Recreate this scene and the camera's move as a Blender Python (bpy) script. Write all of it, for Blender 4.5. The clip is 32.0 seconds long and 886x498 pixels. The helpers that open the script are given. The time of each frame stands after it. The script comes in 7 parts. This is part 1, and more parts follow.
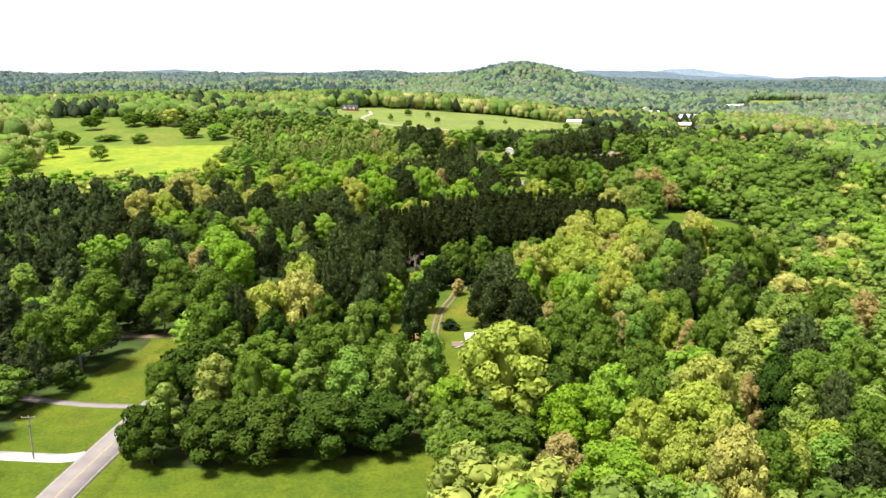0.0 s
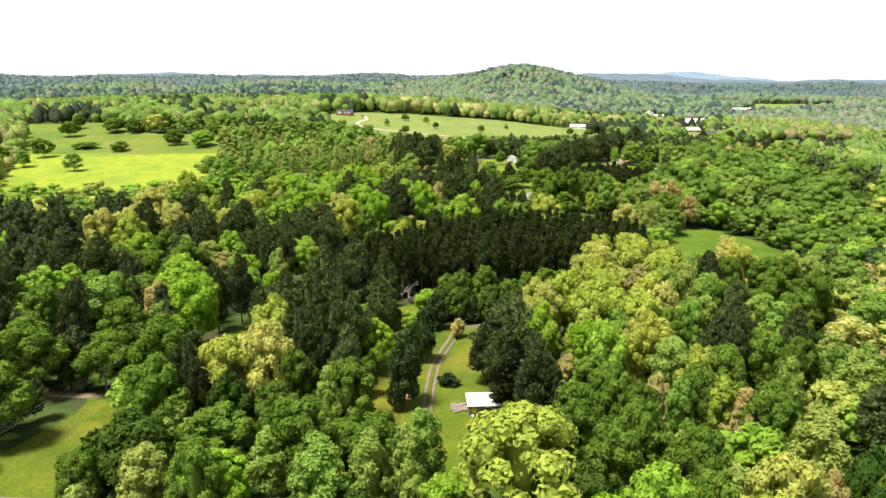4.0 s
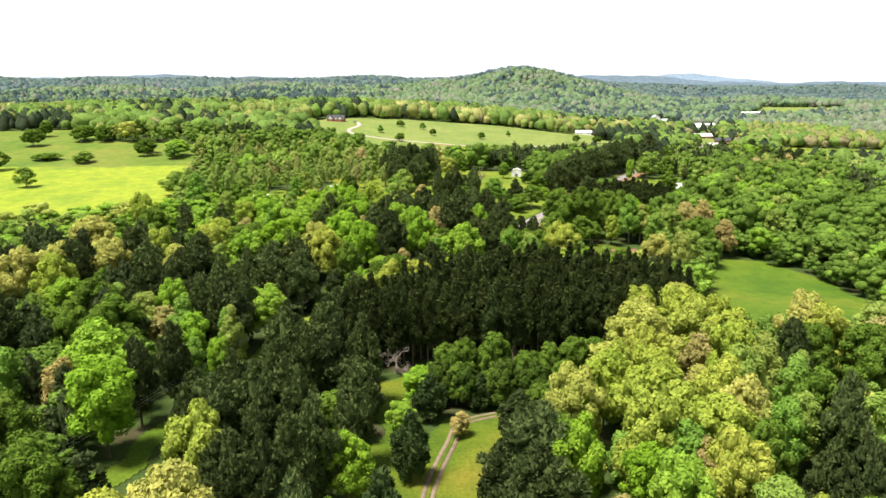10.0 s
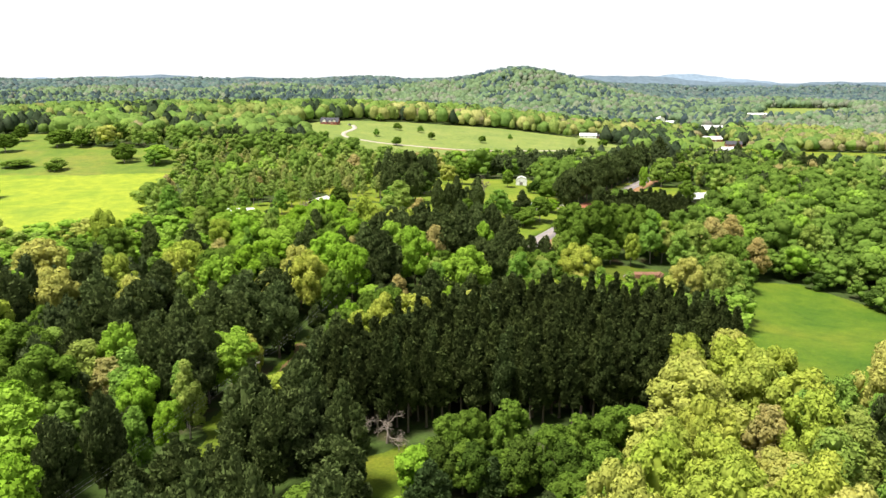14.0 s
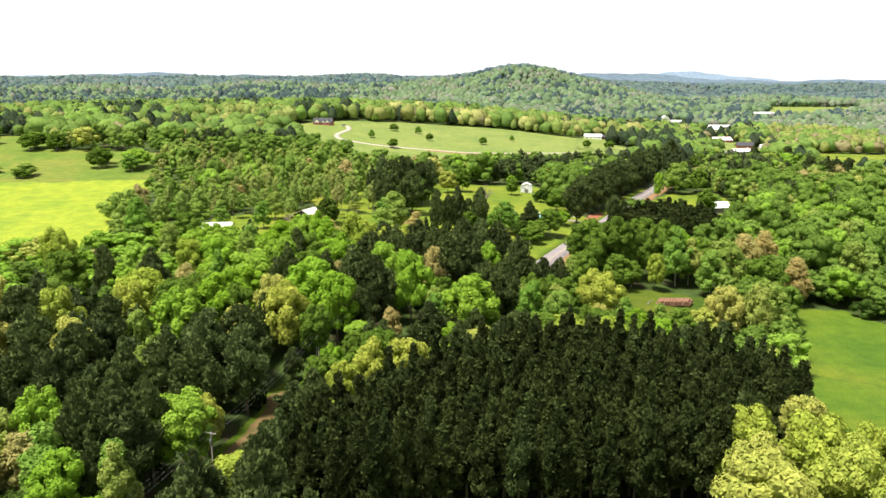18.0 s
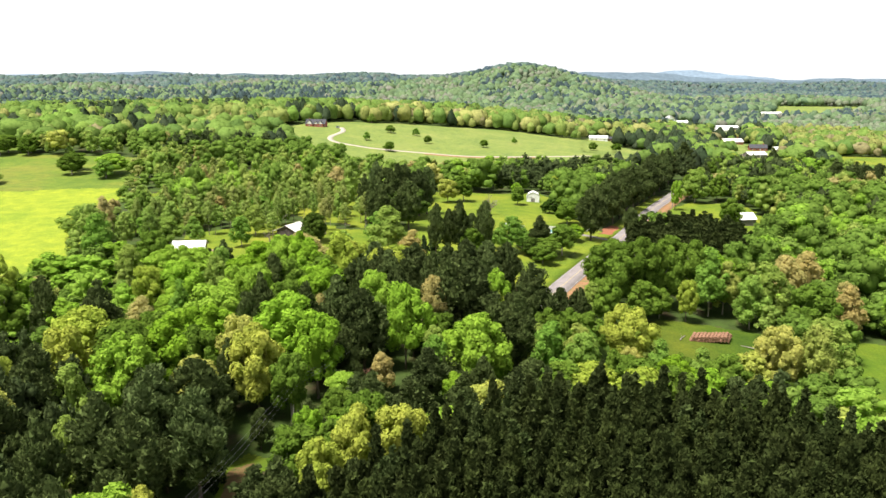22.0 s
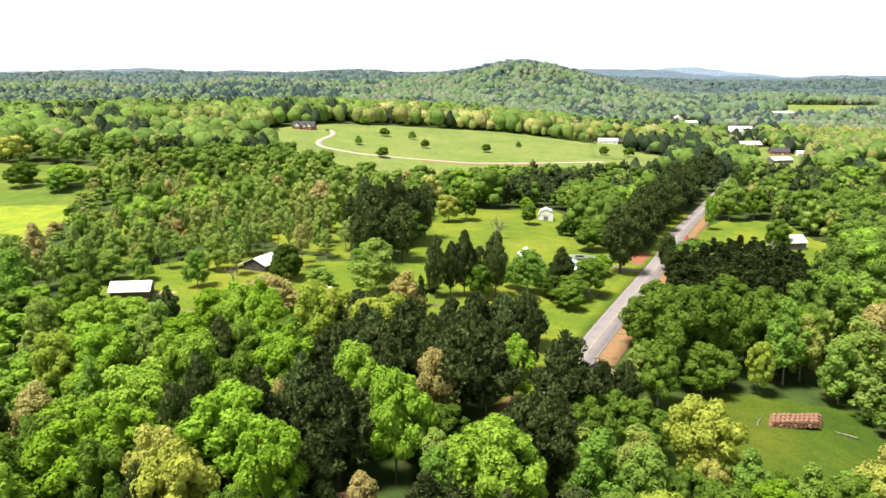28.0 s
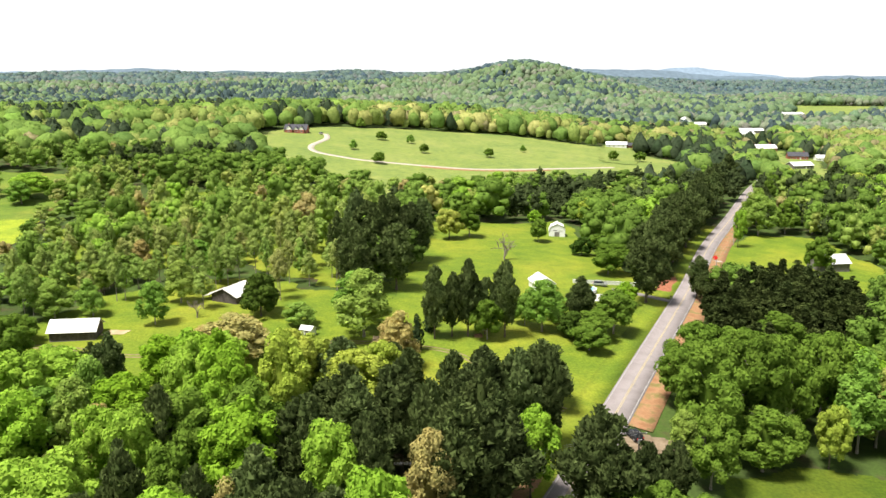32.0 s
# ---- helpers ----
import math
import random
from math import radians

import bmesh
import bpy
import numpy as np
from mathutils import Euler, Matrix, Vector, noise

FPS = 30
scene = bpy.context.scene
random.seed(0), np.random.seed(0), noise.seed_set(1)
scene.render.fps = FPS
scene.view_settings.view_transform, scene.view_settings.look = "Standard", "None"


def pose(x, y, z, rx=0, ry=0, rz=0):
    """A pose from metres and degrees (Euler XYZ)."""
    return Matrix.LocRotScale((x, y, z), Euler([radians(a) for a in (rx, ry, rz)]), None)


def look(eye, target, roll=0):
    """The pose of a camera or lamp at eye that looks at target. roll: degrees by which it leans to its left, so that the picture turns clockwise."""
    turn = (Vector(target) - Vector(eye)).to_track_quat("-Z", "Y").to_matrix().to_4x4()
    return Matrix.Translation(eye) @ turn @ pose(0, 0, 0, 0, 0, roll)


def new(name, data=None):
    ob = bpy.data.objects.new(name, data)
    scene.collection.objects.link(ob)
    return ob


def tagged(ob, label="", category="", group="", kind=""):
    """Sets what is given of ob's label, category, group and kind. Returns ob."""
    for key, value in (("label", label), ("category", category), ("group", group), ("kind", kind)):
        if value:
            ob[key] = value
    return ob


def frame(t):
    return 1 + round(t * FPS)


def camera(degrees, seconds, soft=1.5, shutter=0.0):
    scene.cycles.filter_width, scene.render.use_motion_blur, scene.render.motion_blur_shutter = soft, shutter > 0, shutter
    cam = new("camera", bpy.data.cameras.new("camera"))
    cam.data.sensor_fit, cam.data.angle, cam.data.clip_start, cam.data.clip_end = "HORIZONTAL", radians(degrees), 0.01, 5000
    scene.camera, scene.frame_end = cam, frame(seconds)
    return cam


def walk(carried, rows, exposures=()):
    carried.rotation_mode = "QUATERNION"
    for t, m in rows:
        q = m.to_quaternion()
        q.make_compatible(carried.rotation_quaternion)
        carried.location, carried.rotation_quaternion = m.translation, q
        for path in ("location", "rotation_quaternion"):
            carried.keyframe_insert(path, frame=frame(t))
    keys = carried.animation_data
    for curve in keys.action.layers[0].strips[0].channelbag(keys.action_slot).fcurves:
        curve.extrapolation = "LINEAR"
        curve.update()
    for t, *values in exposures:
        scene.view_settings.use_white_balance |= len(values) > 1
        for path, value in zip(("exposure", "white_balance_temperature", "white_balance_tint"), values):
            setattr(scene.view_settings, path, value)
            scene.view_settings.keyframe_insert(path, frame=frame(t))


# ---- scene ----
cam = camera(59.03, 32.0)
walk(cam, [
    (0, pose(0.00, 0.00, 68.00, 77.248, 0, -0.000)),
    (1, pose(0.09, 8.82, 68.10, 77.274, 0, -0.020)),
    (2, pose(0.21, 17.98, 68.29, 77.339, 0, -0.031)),
    (3, pose(0.34, 27.22, 68.51, 77.396, 0, -0.037)),
    (4, pose(0.55, 36.40, 68.69, 77.430, 0, -0.059)),
    (5, pose(0.72, 45.72, 68.93, 77.469, 0, -0.062)),
    (6, pose(0.92, 55.10, 69.22, 77.496, 0, -0.076)),
    (7, pose(1.05, 64.50, 69.57, 77.514, 0, -0.097)),
    (8, pose(1.01, 73.61, 69.84, 77.523, 0, -0.135)),
    (9, pose(0.87, 82.71, 70.09, 77.534, 0, -0.175)),
    (10, pose(0.79, 92.00, 70.28, 77.544, 0, -0.214)),
    (11, pose(0.74, 101.20, 70.31, 77.545, 0, -0.242)),
    (12, pose(0.67, 110.44, 70.38, 77.555, 0, -0.288)),
    (13, pose(0.45, 119.75, 70.58, 77.566, 0, -0.316)),
    (14, pose(0.21, 128.80, 70.84, 77.557, 0, -0.340)),
    (15, pose(0.04, 137.74, 71.16, 77.530, 0, -0.365)),
    (16, pose(-0.04, 146.66, 71.43, 77.484, 0, -0.401)),
    (17, pose(-0.02, 155.59, 71.56, 77.432, 0, -0.450)),
    (18, pose(-0.04, 164.66, 71.56, 77.384, 0, -0.474)),
    (19, pose(-0.09, 173.84, 71.57, 77.363, 0, -0.507)),
    (20, pose(-0.16, 182.91, 71.62, 77.341, 0, -0.549)),
    (21, pose(-0.32, 191.66, 71.69, 77.323, 0, -0.574)),
    (22, pose(-0.34, 200.41, 71.84, 77.294, 0, -0.599)),
    (23, pose(-0.28, 209.42, 72.03, 77.250, 0, -0.638)),
    (24, pose(-0.37, 218.63, 72.25, 77.218, 0, -0.670)),
    (25, pose(-0.56, 227.78, 72.52, 77.180, 0, -0.705)),
    (26, pose(-0.76, 236.80, 72.73, 77.134, 0, -0.748)),
    (27, pose(-0.95, 245.64, 72.86, 77.096, 0, -0.791)),
    (28, pose(-1.03, 254.60, 72.92, 77.077, 0, -0.817)),
    (29, pose(-0.96, 263.64, 72.88, 77.063, 0, -0.814)),
    (30, pose(-0.80, 272.57, 72.82, 77.055, 0, -0.791)),
    (31, pose(-0.64, 281.16, 72.81, 77.077, 0, -0.791)),
    (32, pose(-0.48, 290.00, 72.85, 77.086, 0, -0.801)),
])

# ---- light: a bright, thinly overcast spring noon ----
SUN_UP, SUN_TURN = radians(66), radians(-125)
world = bpy.data.worlds.new("world")
scene.world = world
world.use_nodes = True
wn, wl = world.node_tree.nodes, world.node_tree.links
wn.clear()
sky = wn.new("ShaderNodeTexSky")
sky.sky_type, sky.sun_disc = "NISHITA", False
sky.sun_elevation, sky.sun_rotation = SUN_UP, SUN_TURN
sky.air_density, sky.dust_density, sky.altitude = 1.0, 3.0, 250
cloud = wn.new("ShaderNodeMixRGB")
cloud.inputs[0].default_value = 0.72
back = wn.new("ShaderNodeBackground")
back.inputs[1].default_value = 0.046
wout = wn.new("ShaderNodeOutputWorld")
wc = wn.new("ShaderNodeTexCoord")
wz = wn.new("ShaderNodeSeparateXYZ")
wl.new(wc.outputs["Generated"], wz.inputs[0])
veil = wn.new("ShaderNodeValToRGB")          # the veil of cloud is thickest and whitest towards the horizon
veil.color_ramp.elements[0].position, veil.color_ramp.elements[0].color = 0.10, (19.0, 19.4, 19.8, 1)
veil.color_ramp.elements[1].position, veil.color_ramp.elements[1].color = 0.55, (7.3, 7.6, 7.9, 1)
wl.new(wz.outputs["Z"], veil.inputs[0])
wl.new(veil.outputs[0], cloud.inputs[2])
wl.new(sky.outputs[0], cloud.inputs[1])
wl.new(cloud.outputs[0], back.inputs[0])
wl.new(back.outputs[0], wout.inputs[0])
sun = new("sun", bpy.data.lights.new("sun", "SUN"))
sun.data.energy, sun.data.angle, sun.data.color = 5.0, radians(15), (1, 0.95, 0.87)
sun_way = Vector((math.sin(SUN_TURN) * math.cos(SUN_UP), math.cos(SUN_TURN) * math.cos(SUN_UP), math.sin(SUN_UP)))
sun.matrix_world = look(sun_way * 300, (0, 0, 0))
scene.view_settings.exposure = 0.8


# ---- materials ----
def material(name, rough=0.8, metal=0.0):
    m = bpy.data.materials.new(name)
    m.use_nodes = True
    n = m.node_tree.nodes
    b = n["Principled BSDF"]
    b.inputs["Roughness"].default_value, b.inputs["Metallic"].default_value = rough, metal
    b.inputs["Specular IOR Level"].default_value = 0.25
    return m, n, m.node_tree.links, b


def noise_at(n, l, scale, detail=4, coords="Object"):
    tc = n.new("ShaderNodeTexCoord")
    t = n.new("ShaderNodeTexNoise")
    t.inputs["Scale"].default_value, t.inputs["Detail"].default_value = scale, detail
    if coords == "World":
        g = n.new("ShaderNodeNewGeometry")
        l.new(g.outputs["Position"], t.inputs["Vector"])
    else:
        l.new(tc.outputs[coords], t.inputs["Vector"])
    return t.outputs["Fac"]


def ramp(n, l, fac, stops):
    r = n.new("ShaderNodeValToRGB")
    e = r.color_ramp.elements
    while len(e) < len(stops):
        e.new(0.5)
    for el, (p, c) in zip(e, stops):
        el.position, el.color = p, (*c, 1)
    l.new(fac, r.inputs[0])
    return r.outputs[0]


def mix(n, l, kind, fac, a, b):
    m = n.new("ShaderNodeMixRGB")
    m.blend_type = kind
    for i, v in ((0, fac), (1, a), (2, b)):
        if isinstance(v, (int, float)):
            m.inputs[i].default_value = v
        elif isinstance(v, tuple):
            m.inputs[i].default_value = (*v, 1)
        else:
            l.new(v, m.inputs[i])
    return m.outputs[0]


def bump(n, l, b, height, strength, distance=0.05):
    u = n.new("ShaderNodeBump")
    u.inputs["Strength"].default_value, u.inputs["Distance"].default_value = strength, distance
    l.new(height, u.inputs["Height"])
    l.new(u.outputs[0], b.inputs["Normal"])


def surface(name, stops, scale, rough=0.85, metal=0.0, fine=6.0, relief=0.3, coords="Object"):
    """A worn surface: a broad stain noise through a ramp, fine grain on top, and relief."""
    m, n, l, b = material(name, rough, metal)
    broad = ramp(n, l, noise_at(n, l, scale, 5, coords), stops)
    grain = noise_at(n, l, scale * fine, 6, coords)
    tone = ramp(n, l, grain, [(0.3, (0.72, 0.72, 0.72)), (0.7, (1.12, 1.12, 1.12))])
    l.new(mix(n, l, "MULTIPLY", 0.8, broad, tone), b.inputs["Base Color"])
    bump(n, l, b, grain, relief)
    return m


STOPS = {}


def foliage(name, stops, through_light=0.32, spread=0.13, mottle=0.18):
    """Leaves: one tint a tree out of the ramp, each leaf clump a little lighter or darker, soft patches over the crown."""
    STOPS[name] = stops
    m = bpy.data.materials.new(name)
    m.use_nodes = True
    n, l = m.node_tree.nodes, m.node_tree.links
    n.clear()
    att = n.new("ShaderNodeAttribute")
    att.attribute_name = "tone"
    info = n.new("ShaderNodeObjectInfo")
    add = n.new("ShaderNodeMath")
    add.operation = "ADD"
    l.new(att.outputs["Fac"], add.inputs[0])
    l.new(info.outputs["Random"], add.inputs[1])
    wrap = n.new("ShaderNodeMath")
    wrap.operation = "FRACT"
    l.new(add.outputs[0], wrap.inputs[0])
    tint = ramp(n, l, wrap.outputs[0], stops)
    geo = n.new("ShaderNodeNewGeometry")
    leaf = ramp(n, l, geo.outputs["Random Per Island"], [(0, (1 - spread,) * 3), (1, (1 + spread,) * 3)])
    patch = ramp(n, l, noise_at(n, l, 0.45, 3, "World"), [(0.3, (0.75, 0.8, 0.7)), (0.7, (1.2, 1.15, 1.1))])
    col = mix(n, l, "MULTIPLY", 1.0, mix(n, l, "MULTIPLY", 1.0, tint, leaf), patch)
    if mottle:
        col = mix(n, l, "MULTIPLY", mottle, col, ramp(n, l, noise_at(n, l, 1.1, 5, "World"), [(0.34, (0.35, 0.4, 0.4)), (0.66, (1.5, 1.45, 1.4))]))
    dif = n.new("ShaderNodeBsdfDiffuse")
    tra = n.new("ShaderNodeBsdfTranslucent")
    both = n.new("ShaderNodeMixShader")
    both.inputs[0].default_value = through_light
    l.new(col, dif.inputs[0])
    l.new(col, tra.inputs[0])
    l.new(dif.outputs[0], both.inputs[1])
    l.new(tra.outputs[0], both.inputs[2])
    out = n.new("ShaderNodeOutputMaterial")
    l.new(both.outputs[0], out.inputs[0])
    return m


LEAF = {
    "green": foliage("leaves_green", [(0.0, (0.116, 0.194, 0.028)), (0.35, (0.133, 0.221, 0.033)), (0.6, (0.150, 0.239, 0.036)), (1.0, (0.100, 0.166, 0.025))]),
    "dark": foliage("leaves_dark", [(0.0, (0.048, 0.085, 0.014)), (0.5, (0.064, 0.102, 0.018)), (1.0, (0.040, 0.080, 0.014))], 0.1),
    "bright": foliage("leaves_bright", [(0.0, (0.194, 0.333, 0.022)), (0.35, (0.288, 0.444, 0.062)), (0.7, (0.241, 0.412, 0.042)), (1.0, (0.194, 0.333, 0.027))]),
    "cream": foliage("leaves_cream", [(0.0, (0.410, 0.440, 0.085)), (0.5, (0.325, 0.420, 0.062)), (1.0, (0.460, 0.450, 0.130))]),
    "olive": foliage("leaves_olive", [(0.0, (0.262, 0.352, 0.076)), (0.4, (0.210, 0.345, 0.065)), (0.7, (0.172, 0.315, 0.051)), (1.0, (0.331, 0.366, 0.094))]),
    "sapling": foliage("leaves_sapling", [(0.0, (0.296, 0.371, 0.104)), (0.5, (0.247, 0.365, 0.085)), (1.0, (0.344, 0.351, 0.124))]),
    "rust": foliage("leaves_rust", [(0.0, (0.430, 0.365, 0.135)), (0.5, (0.380, 0.310, 0.120)), (1.0, (0.410, 0.385, 0.145))]),
    "pine": foliage("needles_pine", [(0.0, (0.063, 0.086, 0.032)), (0.5, (0.083, 0.112, 0.038)), (0.85, (0.103, 0.140, 0.048)), (1.0, (0.113, 0.158, 0.058))], 0.22, 0.22, 0.2),
    "whitepine": foliage("needles_white_pine", [(0.0, (0.062, 0.100, 0.034)), (0.5, (0.075, 0.116, 0.040)), (1.0, (0.058, 0.094, 0.034))], 0.2),
    "planted": foliage("needles_planted", [(0.0, (0.041, 0.057, 0.019)), (0.5, (0.056, 0.074, 0.025)), (0.85, (0.071, 0.094, 0.029)), (1.0, (0.073, 0.104, 0.037))], 0.22, 0.22, 0.2),
    "cedar": foliage("needles_cedar", [(0.0, (0.023, 0.043, 0.017)), (0.5, (0.033, 0.052, 0.022)), (1.0, (0.021, 0.037, 0.016))], 0.08),
}
# leaves of woods farther off: some haze put into the colour, paler and bluer
MID_HAZE_LEAF = {
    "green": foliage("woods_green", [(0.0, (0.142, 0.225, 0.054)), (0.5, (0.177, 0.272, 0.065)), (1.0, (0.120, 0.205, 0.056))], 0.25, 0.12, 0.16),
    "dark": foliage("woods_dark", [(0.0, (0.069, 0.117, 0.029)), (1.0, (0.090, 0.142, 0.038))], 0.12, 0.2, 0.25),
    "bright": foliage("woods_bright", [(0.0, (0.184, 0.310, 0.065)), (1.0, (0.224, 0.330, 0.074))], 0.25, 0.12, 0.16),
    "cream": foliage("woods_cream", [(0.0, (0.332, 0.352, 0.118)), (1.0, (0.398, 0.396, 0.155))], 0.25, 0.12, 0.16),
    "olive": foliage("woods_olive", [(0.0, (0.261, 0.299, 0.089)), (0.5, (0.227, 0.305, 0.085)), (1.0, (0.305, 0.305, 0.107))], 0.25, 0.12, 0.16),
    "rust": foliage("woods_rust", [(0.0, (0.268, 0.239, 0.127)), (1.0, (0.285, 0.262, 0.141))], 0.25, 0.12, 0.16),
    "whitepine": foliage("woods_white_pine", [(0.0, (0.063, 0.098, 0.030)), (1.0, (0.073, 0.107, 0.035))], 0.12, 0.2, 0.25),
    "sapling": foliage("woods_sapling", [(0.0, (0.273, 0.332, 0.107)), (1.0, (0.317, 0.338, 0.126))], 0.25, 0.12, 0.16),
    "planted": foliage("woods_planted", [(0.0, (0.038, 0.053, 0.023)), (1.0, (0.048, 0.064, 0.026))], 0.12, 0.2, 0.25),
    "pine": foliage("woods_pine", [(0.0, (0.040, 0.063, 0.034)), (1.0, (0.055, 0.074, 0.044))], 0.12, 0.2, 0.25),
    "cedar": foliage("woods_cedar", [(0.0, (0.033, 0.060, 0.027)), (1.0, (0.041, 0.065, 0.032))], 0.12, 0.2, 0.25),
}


def between(a, b, share):
    """Stops of one leaf material, drawn towards the mean colour of another."""
    mean = np.mean([c for _, c in STOPS[b.name]], axis=0)
    return [(u, tuple(float(v) * 1.12 for v in np.array(c) * (1 - share) + mean * share)) for u, c in STOPS[a.name]]


# stands off the path take on part of that haze colour, slightly lightened
STAND_LEAF = {k: foliage("stand_" + k, between(LEAF[k], MID_HAZE_LEAF[k], 0.35), 0.36, 0.16, 0.16) for k in LEAF}
# distant and horizon leaves, with still more blue haze put into their colours
HAZE_LEAF = [foliage("distant_leaves", [(0.0, (0.156, 0.234, 0.129)), (0.5, (0.194, 0.273, 0.146)), (1.0, (0.132, 0.210, 0.134))], 0.3, 0.22, 0.3),
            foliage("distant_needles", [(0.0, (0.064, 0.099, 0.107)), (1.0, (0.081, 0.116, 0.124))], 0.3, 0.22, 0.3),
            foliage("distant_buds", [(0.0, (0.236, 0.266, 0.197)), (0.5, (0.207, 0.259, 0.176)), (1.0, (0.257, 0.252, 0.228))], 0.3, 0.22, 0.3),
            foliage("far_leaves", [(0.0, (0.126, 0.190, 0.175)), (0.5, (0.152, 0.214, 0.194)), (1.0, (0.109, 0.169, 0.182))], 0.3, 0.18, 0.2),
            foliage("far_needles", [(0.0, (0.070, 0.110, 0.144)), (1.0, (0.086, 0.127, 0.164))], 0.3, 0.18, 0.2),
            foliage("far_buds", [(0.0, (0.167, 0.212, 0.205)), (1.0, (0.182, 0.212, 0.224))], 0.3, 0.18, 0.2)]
BARK = surface("bark", [(0.3, (0.10, 0.075, 0.055)), (0.7, (0.20, 0.165, 0.13))], 1.5, 0.9, fine=8)
BARK_PALE = surface("bark_pale", [(0.3, (0.22, 0.19, 0.16)), (0.7, (0.36, 0.32, 0.28))], 1.5, 0.9, fine=8)


# ---- the lie of the land ----
# each swell: middle x, y, half-width, height
SWELLS = ((-60, 160, 90, -1.8), (20, 200, 80, -0.1), (-40, 330, 70, -9.4), (150, 390, 90, -12.4), (60, 300, 90, 5.9), (-100, 440, 100, 3.6), (20, 480, 90, 6.6), (150, 560, 110, -3.7), (-170, 620, 120, 2.6), (60, 640, 120, 3.2), (-290, 760, 150, 7.8), (-80, 920, 110, 7.8), (40, 820, 120, -2.6), (160, 950, 140, 0.1), (400, 1050, 250, -5.4), (-450, 950, 250, 21.1), (-120, 280, 90, 3.2), (40, 90, 120, -3.5), (300, 700, 150, 4.5), (-60, 1150, 200, 17.3))


def step(a, b, v):
    u = np.clip((np.asarray(v, float) - a) / (b - a), 0, 1)
    return u * u * (3 - 2 * u)


def lie(x, y):
    x, y = np.asarray(x, float), np.asarray(y, float)
    z = sum(h * np.exp(-((x - a) ** 2 + (y - b) ** 2) / (2 * s * s)) for a, b, s, h in SWELLS)
    west = 1 - step(0.10, 0.34, x / np.maximum(y, 300))
    z = z + 46 * west * step(1250, 2500, y) + 22 * (1 - west) * step(2300, 4300, y)
    z = z + 32 * np.exp(-((x - 192) / 82) ** 2 / 2 - ((y - 2040) / 130) ** 2 / 2)
    z = z + 16 * np.exp(-((x - 150) / 240) ** 2 / 2 - ((y - 2080) / 240) ** 2 / 2)
    z = z + step(1000, 1700, y) * (5 * np.sin(x / 130 + y / 260) * np.sin(y / 190 - x / 400) + 4 * np.sin(x / 61 + 2) * np.sin(y / 143))
    return z


def lie1(x, y):
    return float(lie(x, y))


def mesh_from(name, verts, quads, mat, tone=None, smooth=False):
    me = bpy.data.meshes.new(name)
    verts, quads = np.asarray(verts, np.float32), np.asarray(quads, np.int32)
    k = quads.shape[1]
    me.vertices.add(len(verts))
    me.vertices.foreach_set("co", verts.ravel())
    me.loops.add(quads.size)
    me.loops.foreach_set("vertex_index", quads.ravel())
    me.polygons.add(len(quads))
    me.polygons.foreach_set("loop_start", np.arange(0, quads.size, k, dtype=np.int32))
    me.update(calc_edges=True)
    if smooth:
        me.polygons.foreach_set("use_smooth", np.ones(len(quads), bool))
    if tone is not None:
        me.attributes.new("tone", "FLOAT", "FACE").data.foreach_set("value", np.asarray(tone, np.float32))
    if mat:
        me.materials.append(mat)
    return me


def part(name, bm, mat, parent=None, label=""):
    me = bpy.data.meshes.new(name)
    bm.to_mesh(me)
    bm.free()
    me.materials.append(mat)
    ob = new(name, me)
    ob.parent = parent
    return tagged(ob, label)


def graded(lo, hi, inner_lo, inner_hi, fine, growth):
    mid = list(np.arange(inner_lo, inner_hi + fine, fine))
    v, s = mid[-1], fine
    while v < hi:
        s *= growth
        v += s
        mid.append(v)
    v, s = mid[0], fine
    while v > lo:
        s *= growth
        v -= s
        mid.insert(0, v)
    return np.array(mid)


def sheet(xs, ys, lift=0.0):
    gx, gy = np.meshgrid(xs, ys)
    v = np.stack([gx, gy, lie(gx, gy) + lift], -1).reshape(-1, 3)
    a = (np.arange(len(ys) - 1)[:, None] * len(xs) + np.arange(len(xs) - 1)[None, :]).ravel()
    return v, np.stack([a, a + 1, a + 1 + len(xs), a + len(xs)], 1)


def inside(poly, x, y):
    x, y = np.asarray(x, float), np.asarray(y, float)
    hit = np.zeros(x.shape, bool)
    j = len(poly) - 1
    for i in range(len(poly)):
        (xi, yi), (xj, yj) = poly[i], poly[j]
        if yi != yj:
            hit ^= ((yi > y) != (yj > y)) & (x < (xj - xi) * (y - yi) / (yj - yi) + xi)
        j = i
    return hit


def line_gap(pts, x, y):
    """Distance in plan to a line of points."""
    best = np.full(np.shape(x), 1e9)
    for (ax, ay), (bx, by) in zip(pts, pts[1:]):
        dx, dy = bx - ax, by - ay
        u = np.clip(((x - ax) * dx + (y - ay) * dy) / (dx * dx + dy * dy), 0, 1)
        best = np.minimum(best, np.hypot(x - ax - u * dx, y - ay - u * dy))
    return best


def curve_through(pts, gap=3.0):
    """Catmull-Rom through plan points, evenly stepped."""
    p = [Vector((*q, 0)) for q in (pts[0], *pts, pts[-1])]
    out = []
    for a, b, c, d in zip(p, p[1:], p[2:], p[3:]):
        n = max(2, int((c - b).length / gap))
        for i in range(n):
            u = i / n
            q = 0.5 * (2 * b + (c - a) * u + (2 * a - 5 * b + 4 * c - d) * u * u + (3 * b - a - 3 * c + d) * u ** 3)
            out.append((q.x, q.y))
    out.append(tuple(pts[-1]))
    return out


# grass that runs on under thin trees
UNDERGRASS = [(-118, 500), (-140, 560), (-150, 640), (-110, 690), (-50, 690), (-16, 640), (-14, 560), (-30, 515), (-54, 535), (-74, 556), (-98, 524)]

